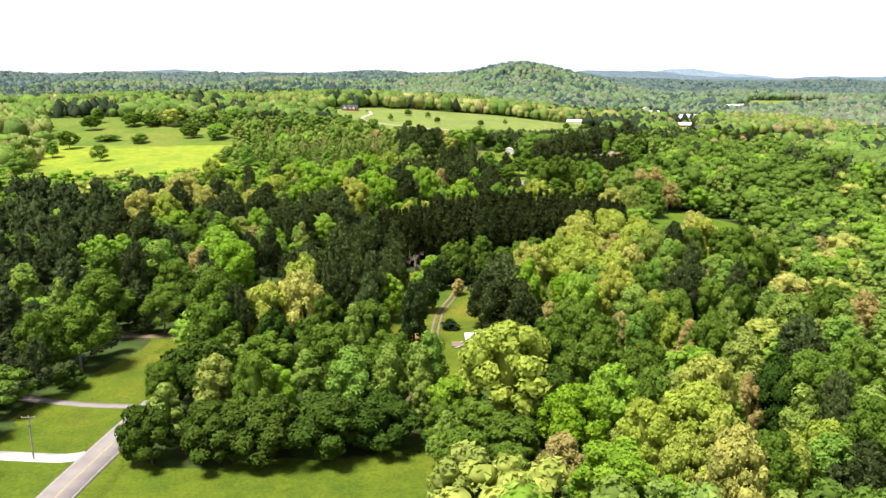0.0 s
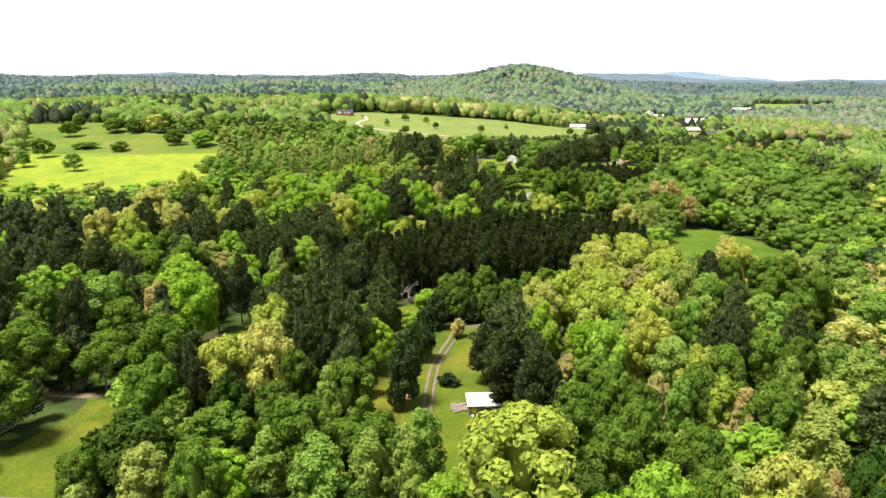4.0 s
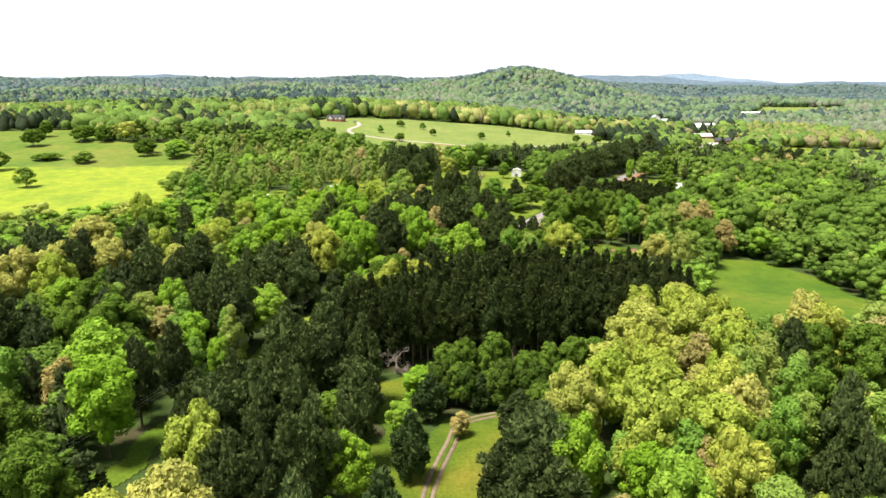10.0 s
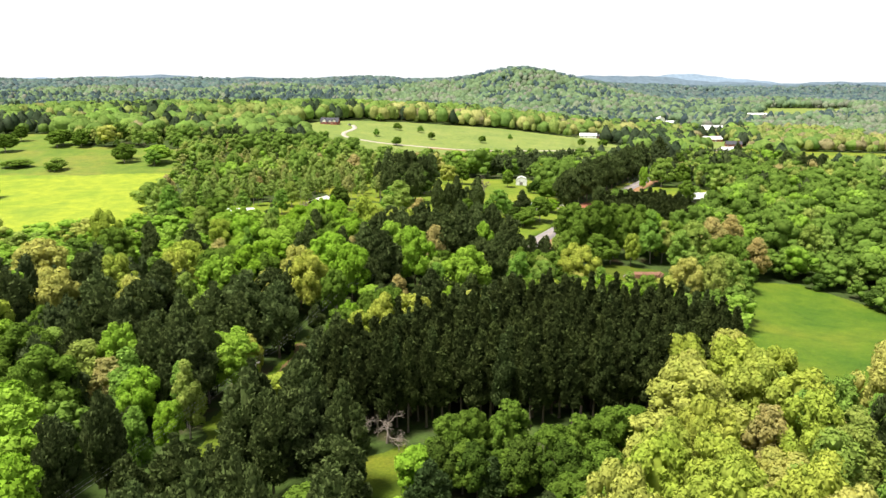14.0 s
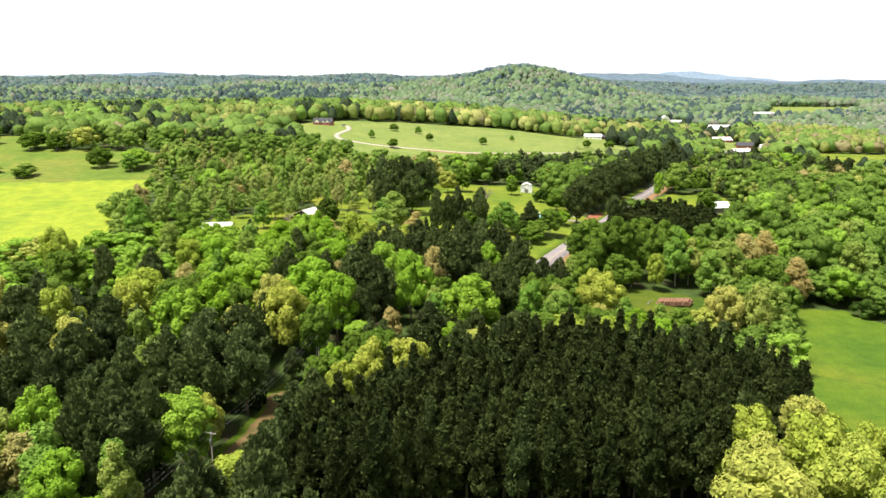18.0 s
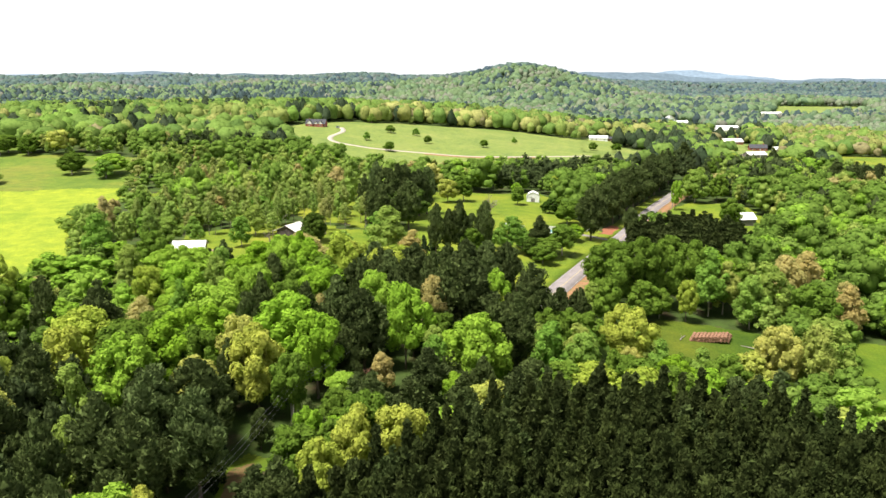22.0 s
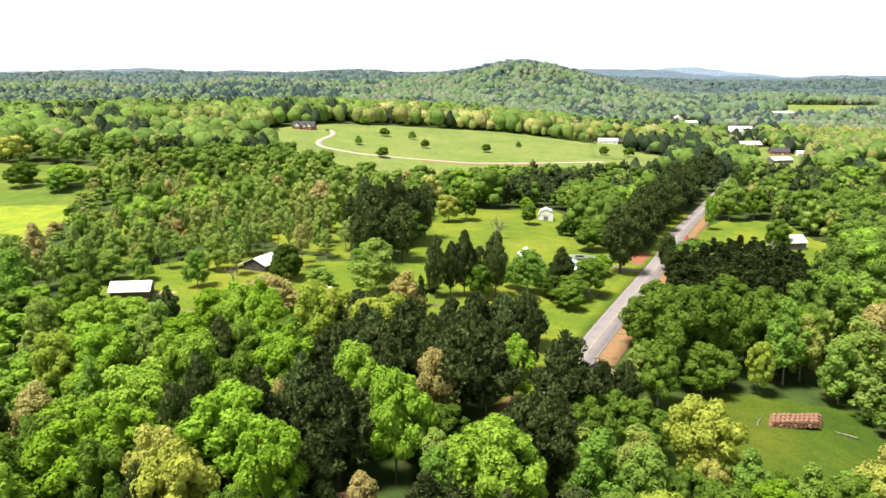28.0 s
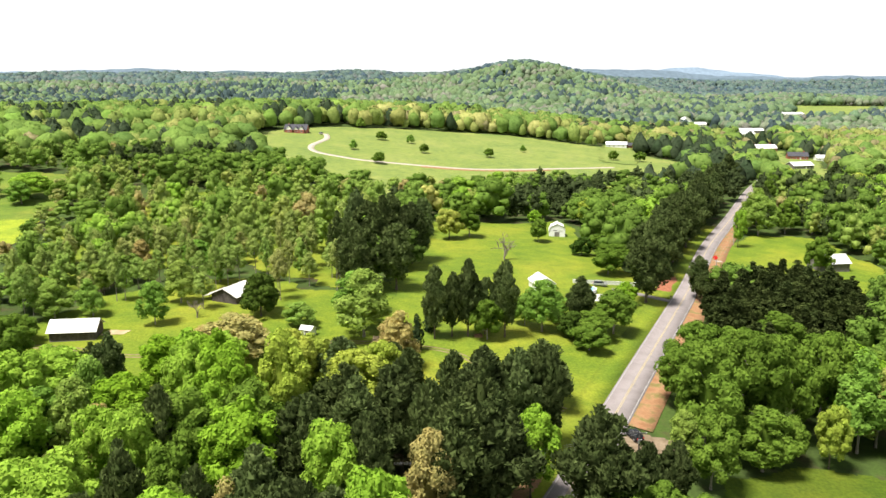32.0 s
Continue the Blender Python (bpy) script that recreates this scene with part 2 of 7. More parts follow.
# grass: lush and yellowish patches, mown streaks, bare spots
def grass_material(name, stops):
    m, n, l, b = material(name, 0.95)
    big = ramp(n, l, noise_at(n, l, 0.035, 4, "World"), stops)
    tuft = noise_at(n, l, 1.6, 6, "World")
    mid = noise_at(n, l, 0.22, 5, "World")
    col = mix(n, l, "MULTIPLY", 0.9, big, ramp(n, l, tuft, [(0.25, (0.62, 0.66, 0.55)), (0.75, (1.25, 1.2, 1.1))]))
    col = mix(n, l, "MULTIPLY", 0.9, col, ramp(n, l, mid, [(0.3, (0.75, 0.82, 0.8)), (0.7, (1.2, 1.12, 1.0))]))
    l.new(col, b.inputs["Base Color"])
    bump(n, l, b, tuft, 0.6, 0.3)
    return m


GRASS = grass_material("grass", [(0.30, (0.057, 0.124, 0.007)), (0.5, (0.089, 0.154, 0.009)), (0.7, (0.135, 0.173, 0.015))])
GRASS_YELLOW = grass_material("grass_in_flower", [(0.30, (0.20, 0.28, 0.024)), (0.5, (0.27, 0.33, 0.028)), (0.7, (0.165, 0.25, 0.026))])
GRASS_LAWN = grass_material("lawn", [(0.30, (0.063, 0.116, 0.007)), (0.55, (0.105, 0.144, 0.010)), (0.75, (0.196, 0.168, 0.023))])
# ridge colours with haze mixed in, paler and bluer the farther off
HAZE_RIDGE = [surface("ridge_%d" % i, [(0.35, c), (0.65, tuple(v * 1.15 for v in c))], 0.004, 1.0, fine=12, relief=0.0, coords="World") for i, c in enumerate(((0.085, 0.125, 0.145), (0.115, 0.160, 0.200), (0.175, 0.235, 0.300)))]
FOREST_FLOOR = surface("forest_floor", [(0.3, (0.070, 0.055, 0.026)), (0.44, (0.042, 0.066, 0.014)), (0.6, (0.058, 0.098, 0.016)), (0.78, (0.085, 0.064, 0.032))], 0.12, 0.95, fine=14, coords="World")

ROAD_SOUTH = curve_through([(-78, 20), (-68, 100), (-65.5, 130), (-62, 160), (-57, 188), (-50, 215)])
ROAD = curve_through([(9, 388), (17, 401), (23, 411.5), (29, 423.5), (36, 437), (81, 530), (111, 597), (146, 664), (190, 750), (235, 830), (300, 950)])
LANE = curve_through([(-7, 160), (-4.4, 180), (-3.0, 190), (-1.8, 210), (-0.6, 221), (3.0, 236), (5.5, 245), (13, 249)], 2.0)

# clearings: plan outlines that stay free of trees
CLEARINGS = {
    "lawn_west": [(-80, 60), (-90, 130), (-88, 150), (-86, 160), (-83, 172), (-80, 184), (-78, 200), (-70, 207), (-66, 184), (-62, 163), (-59, 140), (-62, 60)],
    "lawn_south": [(-62, 60), (-61, 136), (-50, 130), (-28, 135), (-2, 141), (0, 122), (0, 60)],
    "lane_lawn": [(-15, 209), (-12, 243), (-16, 267), (-7, 276), (-5, 262), (-8, 232), (3, 246), (14, 249), (11, 220), (10, 205), (14, 198), (15, 166), (-9, 163), (-14, 184)],
    "field_east": [(112, 406), (122, 419), (140, 424), (154, 395), (154, 352), (128, 305), (96, 274), (82, 277), (74, 297), (84, 338), (98, 368)],
    "hay_field": [(38, 402), (51, 417), (69, 423), (82, 426), (96, 420), (98, 402), (88, 380), (72, 372), (57, 372), (44, 386)],
    "corridor": [(-74, 190), (-61, 232), (-50, 275), (-46, 310), (-40, 338), (-36, 346), (-33, 340), (-34, 325), (-36, 306), (-42, 280), (-55, 230), (-67, 188)],
    "flower_field": [(-240, 440), (-300, 600), (-214, 600), (-166, 614), (-156, 590), (-148, 545), (-130, 480), (-122, 452), (-120, 436), (-149, 432), (-180, 434)],
    "meadow": [(-300, 598), (-390, 775), (-320, 780), (-258, 712), (-188, 712), (-163, 621), (-166, 612), (-214, 600)],
    "yard": [(-12, 520), (-6, 594), (-2, 630), (33, 632), (60, 640), (62, 586), (70, 538), (76, 524), (34, 437), (24, 424), (18, 424), (10, 432), (-4, 438), (-8, 452), (-14, 480)],
    "farmyard": [(-108, 468), (-102, 488), (-94, 506), (-70, 522), (-50, 522), (-34, 510), (-20, 512), (-12, 522), (-14, 482), (-6, 450), (-20, 440), (-44, 450), (-62, 446), (-80, 440), (-104, 442)],
    "pasture": [(-140, 868), (-120, 930), (-80, 965), (71, 1022), (146, 985), (196, 890), (165, 800), (125, 760), (63, 750), (10, 705), (-30, 700), (-62, 720), (-95, 760)],
    "yard_east": [(88, 518), (112, 590), (128, 612), (141, 624), (165, 618), (168, 560), (140, 520), (110, 522)],
    "far_field": [(525, 1440), (600, 1600), (705, 1850), (860, 1790), (800, 1640), (772, 1610), (640, 1480), (582, 1410)],
    "field_far_east": [(335, 905), (455, 885), (330, 665), (262, 690)],
}

# ---- ground, fields, roads ----
gx = graded(-4600, 4600, -420, 420, 7.0, 1.12)
gy = graded(-900, 5200, 0, 1000, 7.0, 1.10)
v, q = sheet(gx, gy)
ground = tagged(new("ground", mesh_from("ground", v, q, FOREST_FLOOR, smooth=True)), "rolling woodland floor of leaf litter and undergrowth", "ground", kind="structure")


def drape(name, poly, mat, label, category, lift=0.15, cell=2.0, ragged=2.5):
    """A sheet laid over the land inside a plan outline with a ragged edge."""
    px, py = [p[0] for p in poly], [p[1] for p in poly]
    xs, ys = np.arange(min(px) - 4, max(px) + 4, cell), np.arange(min(py) - 4, max(py) + 4, cell)
    v, q = sheet(xs, ys, lift)
    c = v[q].mean(1)
    wob = ragged * np.stack([np.sin(c[:, 0] / 3.1 + 1.7 * np.sin(c[:, 1] / 5.3)), np.sin(c[:, 1] / 2.7 + 1.3 * np.sin(c[:, 0] / 4.1))], 1)
    keep = inside(poly, c[:, 0] + wob[:, 0], c[:, 1] + wob[:, 1])
    q = q[keep]
    used, q2 = np.unique(q, return_inverse=True)
    return tagged(new(name, mesh_from(name, v[used], q2.reshape(-1, 4), mat, smooth=True)), label, category, kind="structure")


def ribbon(name, pts, left, right, lift, mat, parent=None, label="", category="", kind="", thick=0.08, dash=0):
    """A strip along a plan line, from left to right of it (metres), with a lip at both sides."""
    p = np.array(pts)
    d = np.gradient(p, axis=0)
    d /= np.linalg.norm(d, axis=1)[:, None]
    nrm = np.stack([d[:, 1], -d[:, 0]], 1)
    rows = []
    for off, drop in ((left, thick), (left, 0), (right, 0), (right, thick)):
        w = p + nrm * off
        rows.append(np.stack([w[:, 0], w[:, 1], lie(w[:, 0], w[:, 1]) + lift - drop], 1))
    n = len(p)
    v = np.concatenate(rows)
    q = [(r * n + i, r * n + i + 1, (r + 1) * n + i + 1, (r + 1) * n + i) for r in range(3) for i in range(n - 1) if not dash or (i // dash) % 2 == 0]
    ob = new(name, mesh_from(name, v, np.array(q)[:, ::-1], mat))
    ob.parent = parent
    return tagged(ob, label, category, kind=kind)


ASPHALT = surface("asphalt_worn", [(0.3, (0.245, 0.215, 0.21)), (0.6, (0.30, 0.265, 0.26)), (0.8, (0.21, 0.185, 0.18))], 0.25, 0.9, fine=30, relief=0.15, coords="World")
GRASS_BRIGHT = grass_material("grass_sunny", [(0.30, (0.098, 0.166, 0.014)), (0.5, (0.156, 0.213, 0.018)), (0.7, (0.237, 0.255, 0.028))])
# pale grass for far ground, greyed and bluer in its colour for haze
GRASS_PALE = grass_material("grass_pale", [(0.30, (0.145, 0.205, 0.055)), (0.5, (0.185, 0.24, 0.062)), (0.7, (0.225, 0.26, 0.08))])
PAINT_YELLOW = surface("road_paint_yellow", [(0.3, (0.42, 0.34, 0.18)), (0.7, (0.50, 0.43, 0.28))], 0.8, 0.7, coords="World")
PAINT_WHITE = surface("road_paint_white", [(0.3, (0.36, 0.345, 0.33)), (0.7, (0.50, 0.48, 0.46))], 0.8, 0.7, coords="World")
RED_DIRT = surface("red_clay", [(0.3, (0.27, 0.135, 0.065)), (0.5, (0.33, 0.185, 0.095)), (0.66, (0.17, 0.16, 0.05)), (0.8, (0.30, 0.12, 0.065))], 0.35, 0.95, fine=9, coords="World")
RED_STRAW = surface("red_pine_straw", [(0.3, (0.26, 0.095, 0.050)), (0.7, (0.34, 0.14, 0.075))], 0.8, 0.95, fine=12, coords="World")
GRAVEL = surface("gravel", [(0.3, (0.17, 0.125, 0.078)), (0.7, (0.28, 0.215, 0.145))], 0.6, 0.95, fine=18, coords="World")
PALE_GRAVEL = surface("pale_gravel", [(0.3, (0.36, 0.31, 0.24)), (0.7, (0.50, 0.45, 0.37))], 0.6, 0.95, fine=18, coords="World")
CONCRETE = surface("concrete", [(0.3, (0.52, 0.50, 0.47)), (0.7, (0.66, 0.64, 0.6))], 0.5, 0.9, fine=14, coords="World")
WORN_GRASS = surface("worn_grass", [(0.3, (0.15, 0.15, 0.04)), (0.5, (0.25, 0.20, 0.10)), (0.7, (0.13, 0.16, 0.03))], 0.35, 0.95, fine=12, coords="World")
DRY_GRASS = surface("dry_red_grass", [(0.34, (0.085, 0.110, 0.022)), (0.46, (0.165, 0.115, 0.045)), (0.58, (0.205, 0.120, 0.055)), (0.7, (0.090, 0.120, 0.022))], 0.7, 0.95, fine=9, coords="World")
TAN_DIRT = surface("tan_dirt", [(0.3, (0.42, 0.29, 0.17)), (0.7, (0.52, 0.40, 0.25))], 0.4, 0.95, fine=12, coords="World")

GRASS_MEADOW = grass_material("grass_meadow", [(0.30, (0.092, 0.158, 0.020)), (0.5, (0.131, 0.194, 0.026)), (0.7, (0.181, 0.204, 0.036))])

GRASS_LUSH = grass_material("grass_lush", [(0.30, (0.043, 0.088, 0.006)), (0.5, (0.064, 0.109, 0.007)), (0.7, (0.103, 0.130, 0.011))])

GRASSY = {
    "lawn_west": (GRASS_LAWN, "mown green lawn beside the road"),
    "lawn_south": (GRASS_LAWN, "mown yellowish-green lawn below the trees"),
    "lane_lawn": (GRASS_LAWN, "mown green lawn along the gravel lane"),
    "field_east": (GRASS, "smooth green pasture in a hollow among woods"),
    "hay_field": (GRASS_LUSH, "lush green hay field enclosed by trees"),
    "corridor": (GRASS, "grassy strip cleared under the power line"),
    "flower_field": (GRASS_YELLOW, "field of yellow-flowering grass on a gentle slope"),
    "meadow": (GRASS_MEADOW, "sloping green meadow with scattered trees"),
    "yard": (GRASS_BRIGHT, "bright green open yard beside the road"),
    "farmyard": (GRASS_BRIGHT, "rough green grass round the old barns"),
    "pasture": (GRASS_PALE, "broad pale-green cattle pasture on a hillside"),
    "yard_east": (GRASS_BRIGHT, "bright yellowish-green yard east of the road"),
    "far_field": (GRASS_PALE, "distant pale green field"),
    "field_far_east": (GRASS_BRIGHT, "narrow bright green field far off"),
}
for name, outline in CLEARINGS.items():
    mat, words = GRASSY[name]
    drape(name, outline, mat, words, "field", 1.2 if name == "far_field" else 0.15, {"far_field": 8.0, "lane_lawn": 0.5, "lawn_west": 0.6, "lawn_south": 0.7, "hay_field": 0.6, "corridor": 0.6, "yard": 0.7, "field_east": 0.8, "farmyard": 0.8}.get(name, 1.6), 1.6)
drape("under_grass", UNDERGRASS, GRASS_BRIGHT, "grassy slope under thin trees", "field", 0.12, 1.5, 1.6)

for line, words in ((ROAD, "worn grey two-lane country road with faded lines"), (ROAD_SOUTH, "worn grey two-lane road running into the woods")):
    road = ribbon("road", line, -3.3, 3.3, 0.3, ASPHALT, None, words, "road", "structure", thick=0.6)
    for a, b, mat, name in ((-0.22, -0.08, PAINT_YELLOW, "centre_line"), (0.08, 0.22, PAINT_YELLOW, "centre_line"), (-2.98, -2.84, PAINT_WHITE, "edge_line"), (2.84, 2.98, PAINT_WHITE, "edge_line")):
        ribbon(name, line, a, b, 0.308, mat, road, thick=0.003)

SHOULDER = [p for p in ROAD if p[1] > 436]
ribbon("shoulder", SHOULDER, 3.32, 8.2, 0.24, RED_DIRT, None, "bare red-clay shoulder with dry grass along the road", "shoulder", "structure", thick=0.4)
ribbon("verge", [p for p in ROAD if 400 < p[1] < 640], -9.0, -3.32, 0.22, GRASS_BRIGHT, None, "mown bright green verge along the road", "verge", "structure", thick=0.4)
for side, name in ((-0.85, "west"), (0.85, "east")):
    ribbon("lane_track", LANE, side - 0.42, side + 0.42, 0.24, GRAVEL, None, "pale gravel wheel track of the lane", "lane", "structure", thick=0.2)
ribbon("lane_middle", LANE, -0.42, 0.42, 0.21, GRASS_LAWN, None, "worn grass strip between the wheel tracks", "lane", "structure", thick=0.2)
ribbon("drive_white", curve_through([(-96, 135.5), (-83, 135), (-71, 134.5), (-67.5, 136)]), -1.6, 1.6, 0.26, CONCRETE, None, "pale concrete driveway joining the road", "driveway", "structure", thick=0.3)
ribbon("drive_grey", curve_through([(-96, 161), (-89, 159.5), (-78, 157.5), (-67, 157)]), -1.0, 1.0, 0.26, ASPHALT, None, "narrow grey driveway with a low edge", "driveway", "structure", thick=0.3)
ribbon("drive_dirt", curve_through([(-104, 203), (-87, 200.5), (-76, 200), (-60, 201)]), -1.5, 1.5, 0.26, GRAVEL, None, "pale dirt lane at the wood's edge", "lane", "structure", thick=0.3)
ribbon("drive_yard", curve_through([(78, 518), (71, 520), (64, 524), (56, 527)]), -1.5, 1.5, 0.26, ASPHALT, None, "grey driveway to the house", "driveway", "structure", thick=0.3)
FARM_TRACK = curve_through([(-104, 469), (-95, 467), (-84, 465), (-72, 461), (-55, 462), (-40, 467), (-32, 468.5), (-24, 470), (-9, 469), (4, 466), (11, 458), (18, 447), (27, 440)])
for name, a, b in (("track_rut_1", -0.95, -0.4), ("track_rut_2", 0.4, 0.95)):
    ribbon(name, FARM_TRACK, a, b, 0.24, WORN_GRASS, None, "worn tan wheel rut of a farm track across the grass", "track", "structure", thick=0.3)
ribbon("farm_drive", curve_through([(-84, 910), (-80, 885), (-86, 850), (-80, 828), (-60, 815), (-43, 809), (-6, 806), (27, 806), (60, 818), (85, 830), (130, 850)]), -2.2, 2.2, 0.3, PALE_GRAVEL, None, "pale gravel drive winding over the pasture", "driveway", "structure", thick=0.4)
ribbon("clay_bank", curve_through([(-8, 802), (20, 801), (50, 808), (80, 822)]), -2.5, 2.5, 0.26, RED_DIRT, None, "bare red-clay bank below the drive", "bank", "structure", thick=0.3)
drape("red_strip", [(-43.5, 302), (-42.5, 312), (-41.5, 324), (-38.5, 338), (-35, 340), (-35, 330), (-36.5, 318), (-39.5, 302)], DRY_GRASS, "red clay and dry grass under the power line", "bare ground", 0.22, 0.4, 1.2)
drape("pine_straw", [(70, 531), (75, 541), (80, 550), (84, 549), (79, 536), (74, 530)], RED_STRAW, "red pine straw under roadside pines", "bare ground", 0.22, 0.35, 0.8)
drape("straw_lane", [(-11, 198), (-10.5, 204), (-8, 207), (-6, 203), (-6.5, 198)], RED_DIRT, "red-brown pine straw under the lane's white pines", "bare ground", 0.22, 0.35, 0.8)
drape("dirt_patch", [(-15, 466), (-15, 474), (-6, 475), (-6, 467)], TAN_DIRT, "bare tan dirt patch in the yard", "bare ground", 0.2, 0.35, 0.8)
drape("sand_patch", [(-82, 473), (-81, 477), (-75, 478), (-76, 474)], TAN_DIRT, "pale trodden sand beside the barn", "bare ground", 0.2, 0.35, 0.8)
drape("clay_slope", [(6, 396), (12, 403), (18, 413), (19.5, 417), (16.5, 417), (12, 410), (6, 402)], RED_DIRT, "bare red-clay bank beside the road", "bare ground", 0.3, 0.4, 0.6)
drape("gravel_apron", [(37, 425), (36, 431), (42, 433), (50, 431), (49, 425)], GRAVEL, "gravel pull-off at the roadside", "bare ground", 0.26, 0.7, 0.8)


HOUSE_SPOTS = [(164, 985), (275, 864), (309, 942), (311, 1016), (365, 1195), (361, 1406), (358, 1335), (388, 1240), (350, 1370), (550, 1500), (345, 1262)]


def lawn_line(hx, hy):
    """Middle line of the open lawn that falls from a far house towards the valley."""
    d = math.hypot(hx, hy - 220)
    return [(hx + hx / d * 14, hy + (hy - 220) / d * 14), (hx - hx / d * 115, hy - (hy - 220) / d * 115)]


for hx, hy in HOUSE_SPOTS:
    (ax, ay), (bx, by) = lawn_line(hx, hy)
    d = math.hypot(ax - bx, ay - by)
    nx, ny = (ay - by) / d * 14, -(ax - bx) / d * 14
    drape("house_lawn", [(ax + nx, ay + ny), (bx + nx, by + ny), (bx - nx, by - ny), (ax - nx, ay - ny)], GRASS_PALE, "mown pale-green lawn before a far house", "lawn", 0.5, 3.0)

# far blue ridges that close the view, their haze put into the colour
def ridge(y, base, humps, mat, label):
    xs = np.arange(-3400, 3401, 20.0)
    z = base + 5 * np.sin(xs / 190 + y) + 3 * np.sin(xs / 67 + y * 0.3) + 1.5 * np.sin(xs / 23)
    for cx, wd, h in humps:
        z = z + h * np.exp(-((xs - cx) / wd) ** 2 / 2)
    n = len(xs)
    v = np.concatenate([np.stack([xs, np.full(n, y - 320.0), np.full(n, -60.0)], 1), np.stack([xs, np.full(n, float(y)), z], 1), np.stack([xs, np.full(n, y + 200.0), np.full(n, -60.0)], 1)])
    q = [(r * n + i, r * n + i + 1, (r + 1) * n + i + 1, (r + 1) * n + i) for r in range(2) for i in range(n - 1)]
    tagged(new("backdrop", mesh_from("backdrop", v, q, mat, smooth=True)), label, "hills", kind="structure")


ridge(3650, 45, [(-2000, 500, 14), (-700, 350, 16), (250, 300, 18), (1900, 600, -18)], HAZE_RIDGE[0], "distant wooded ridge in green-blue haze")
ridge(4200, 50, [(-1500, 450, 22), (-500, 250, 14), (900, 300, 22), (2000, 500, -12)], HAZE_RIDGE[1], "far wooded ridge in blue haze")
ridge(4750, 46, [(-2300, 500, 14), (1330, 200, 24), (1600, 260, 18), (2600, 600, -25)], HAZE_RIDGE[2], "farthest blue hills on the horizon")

# ---- trees ----
rng = np.random.default_rng(7)


def unit(a):
    return a / np.maximum(np.linalg.norm(a, axis=-1, keepdims=True), 1e-6)


def leaf_tris(centres, normals, size, g, slim=1.0, loose=0.5):
    """A three-cornered clump of leaves at every centre, tilted at random about the way out; slim ones are needle sprays that point up and out."""
    n = unit(normals + loose * g.normal(size=normals.shape))
    a = unit(np.cross(n, g.normal(size=n.shape)))
    if slim < 0.6:
        a = unit(normals * 0.7 + np.array([0, 0, 0.75]) + 0.35 * g.normal(size=n.shape)) * 1.35
        n = unit(np.cross(a, np.cross(n, a)))
    b = np.cross(n, a)
    s = size * g.uniform(0.6, 1.4, (len(n), 1))
    a, b = a * s, b * s * slim * g.uniform(0.5, 0.8, (len(n), 1))
    v = np.stack([centres - a * 0.5 - b * 0.4, centres + a * g.uniform(0.1, 0.5, (len(n), 1)) - b * 0.5 - n * s * 0.15, centres + b * 0.7 + a * g.uniform(-0.3, 0.3, (len(n), 1))], 1)
    return v.reshape(-1, 3), np.arange(len(n) * 3).reshape(-1, 3)


def lobes_broad(g, width, low, high, count, lobe, point=0.0):
    """Middles and radii of the boughs on the outside of a broad, uneven crown."""
    out = []
    mid, half = low + (high - low) * 0.46, (high - low) * 0.5
    lean = g.uniform(-0.1, 0.1, 2) * width
    skew = g.uniform(0, 6.28)
    for i in range(count):
        u = 1 - 1.72 * (i + 0.5) / count
        a = i * 2.39996 + g.uniform(-0.5, 0.5) + skew
        r = math.sqrt(max(0, 1 - u * u)) * (1 - point * max(0, u + 0.2))
        k = g.uniform(0.5, 0.92) * (1 + 0.16 * math.sin(2 * a + skew))
        top = half * (1.08 if u > 0 else 0.92)
        c = np.array([math.cos(a) * r * width / 2 * k, math.sin(a) * r * width / 2 * k, mid + u * top * g.uniform(0.72, 0.95)])
        c[:2] += lean * (c[2] - low) / (high - low)
        out.append((c, lobe * g.uniform(0.65, 1.5)))
    return out


def lobes_pine(g, width, low, high, rings, blunt=True):
    """Whorls of upturned boughs with a tuft at each end: rounded above (or a steep cone), thin below."""
    out = []
    skew = g.uniform(0, 6.3)
    for i in range(rings):
        u = i / (rings - 1)
        z = low + (high - low) * (0.02 + 0.94 * u)
        taper = (1 - u ** 2.2) ** 0.76 if blunt else (1.03 - u) ** 0.78
        r = width / 2 * taper * (0.62 + 0.38 * min(1, u * 3.2))
        k = max(1, int(round(1.2 + 4.0 * r / (width / 2))))
        a0 = g.uniform(0, 6.3)
        for j in range(k):
            a = a0 + 6.283 * j / k + g.uniform(-0.45, 0.45)
            d = r * g.uniform(0.32, 1.0) * (1 + 0.16 * math.sin(2 * a + skew))
            lift = 0.5 * d / (width / 2) * (high - low) / rings
            out.append((np.array([math.cos(a) * d, math.sin(a) * d, z + lift + g.uniform(-0.5, 0.5) * (1 - 0.7 * u)]), (0.19 + 0.13 * r / (width / 2)) * width / 2 * g.uniform(0.6, 1.5)))
    return out


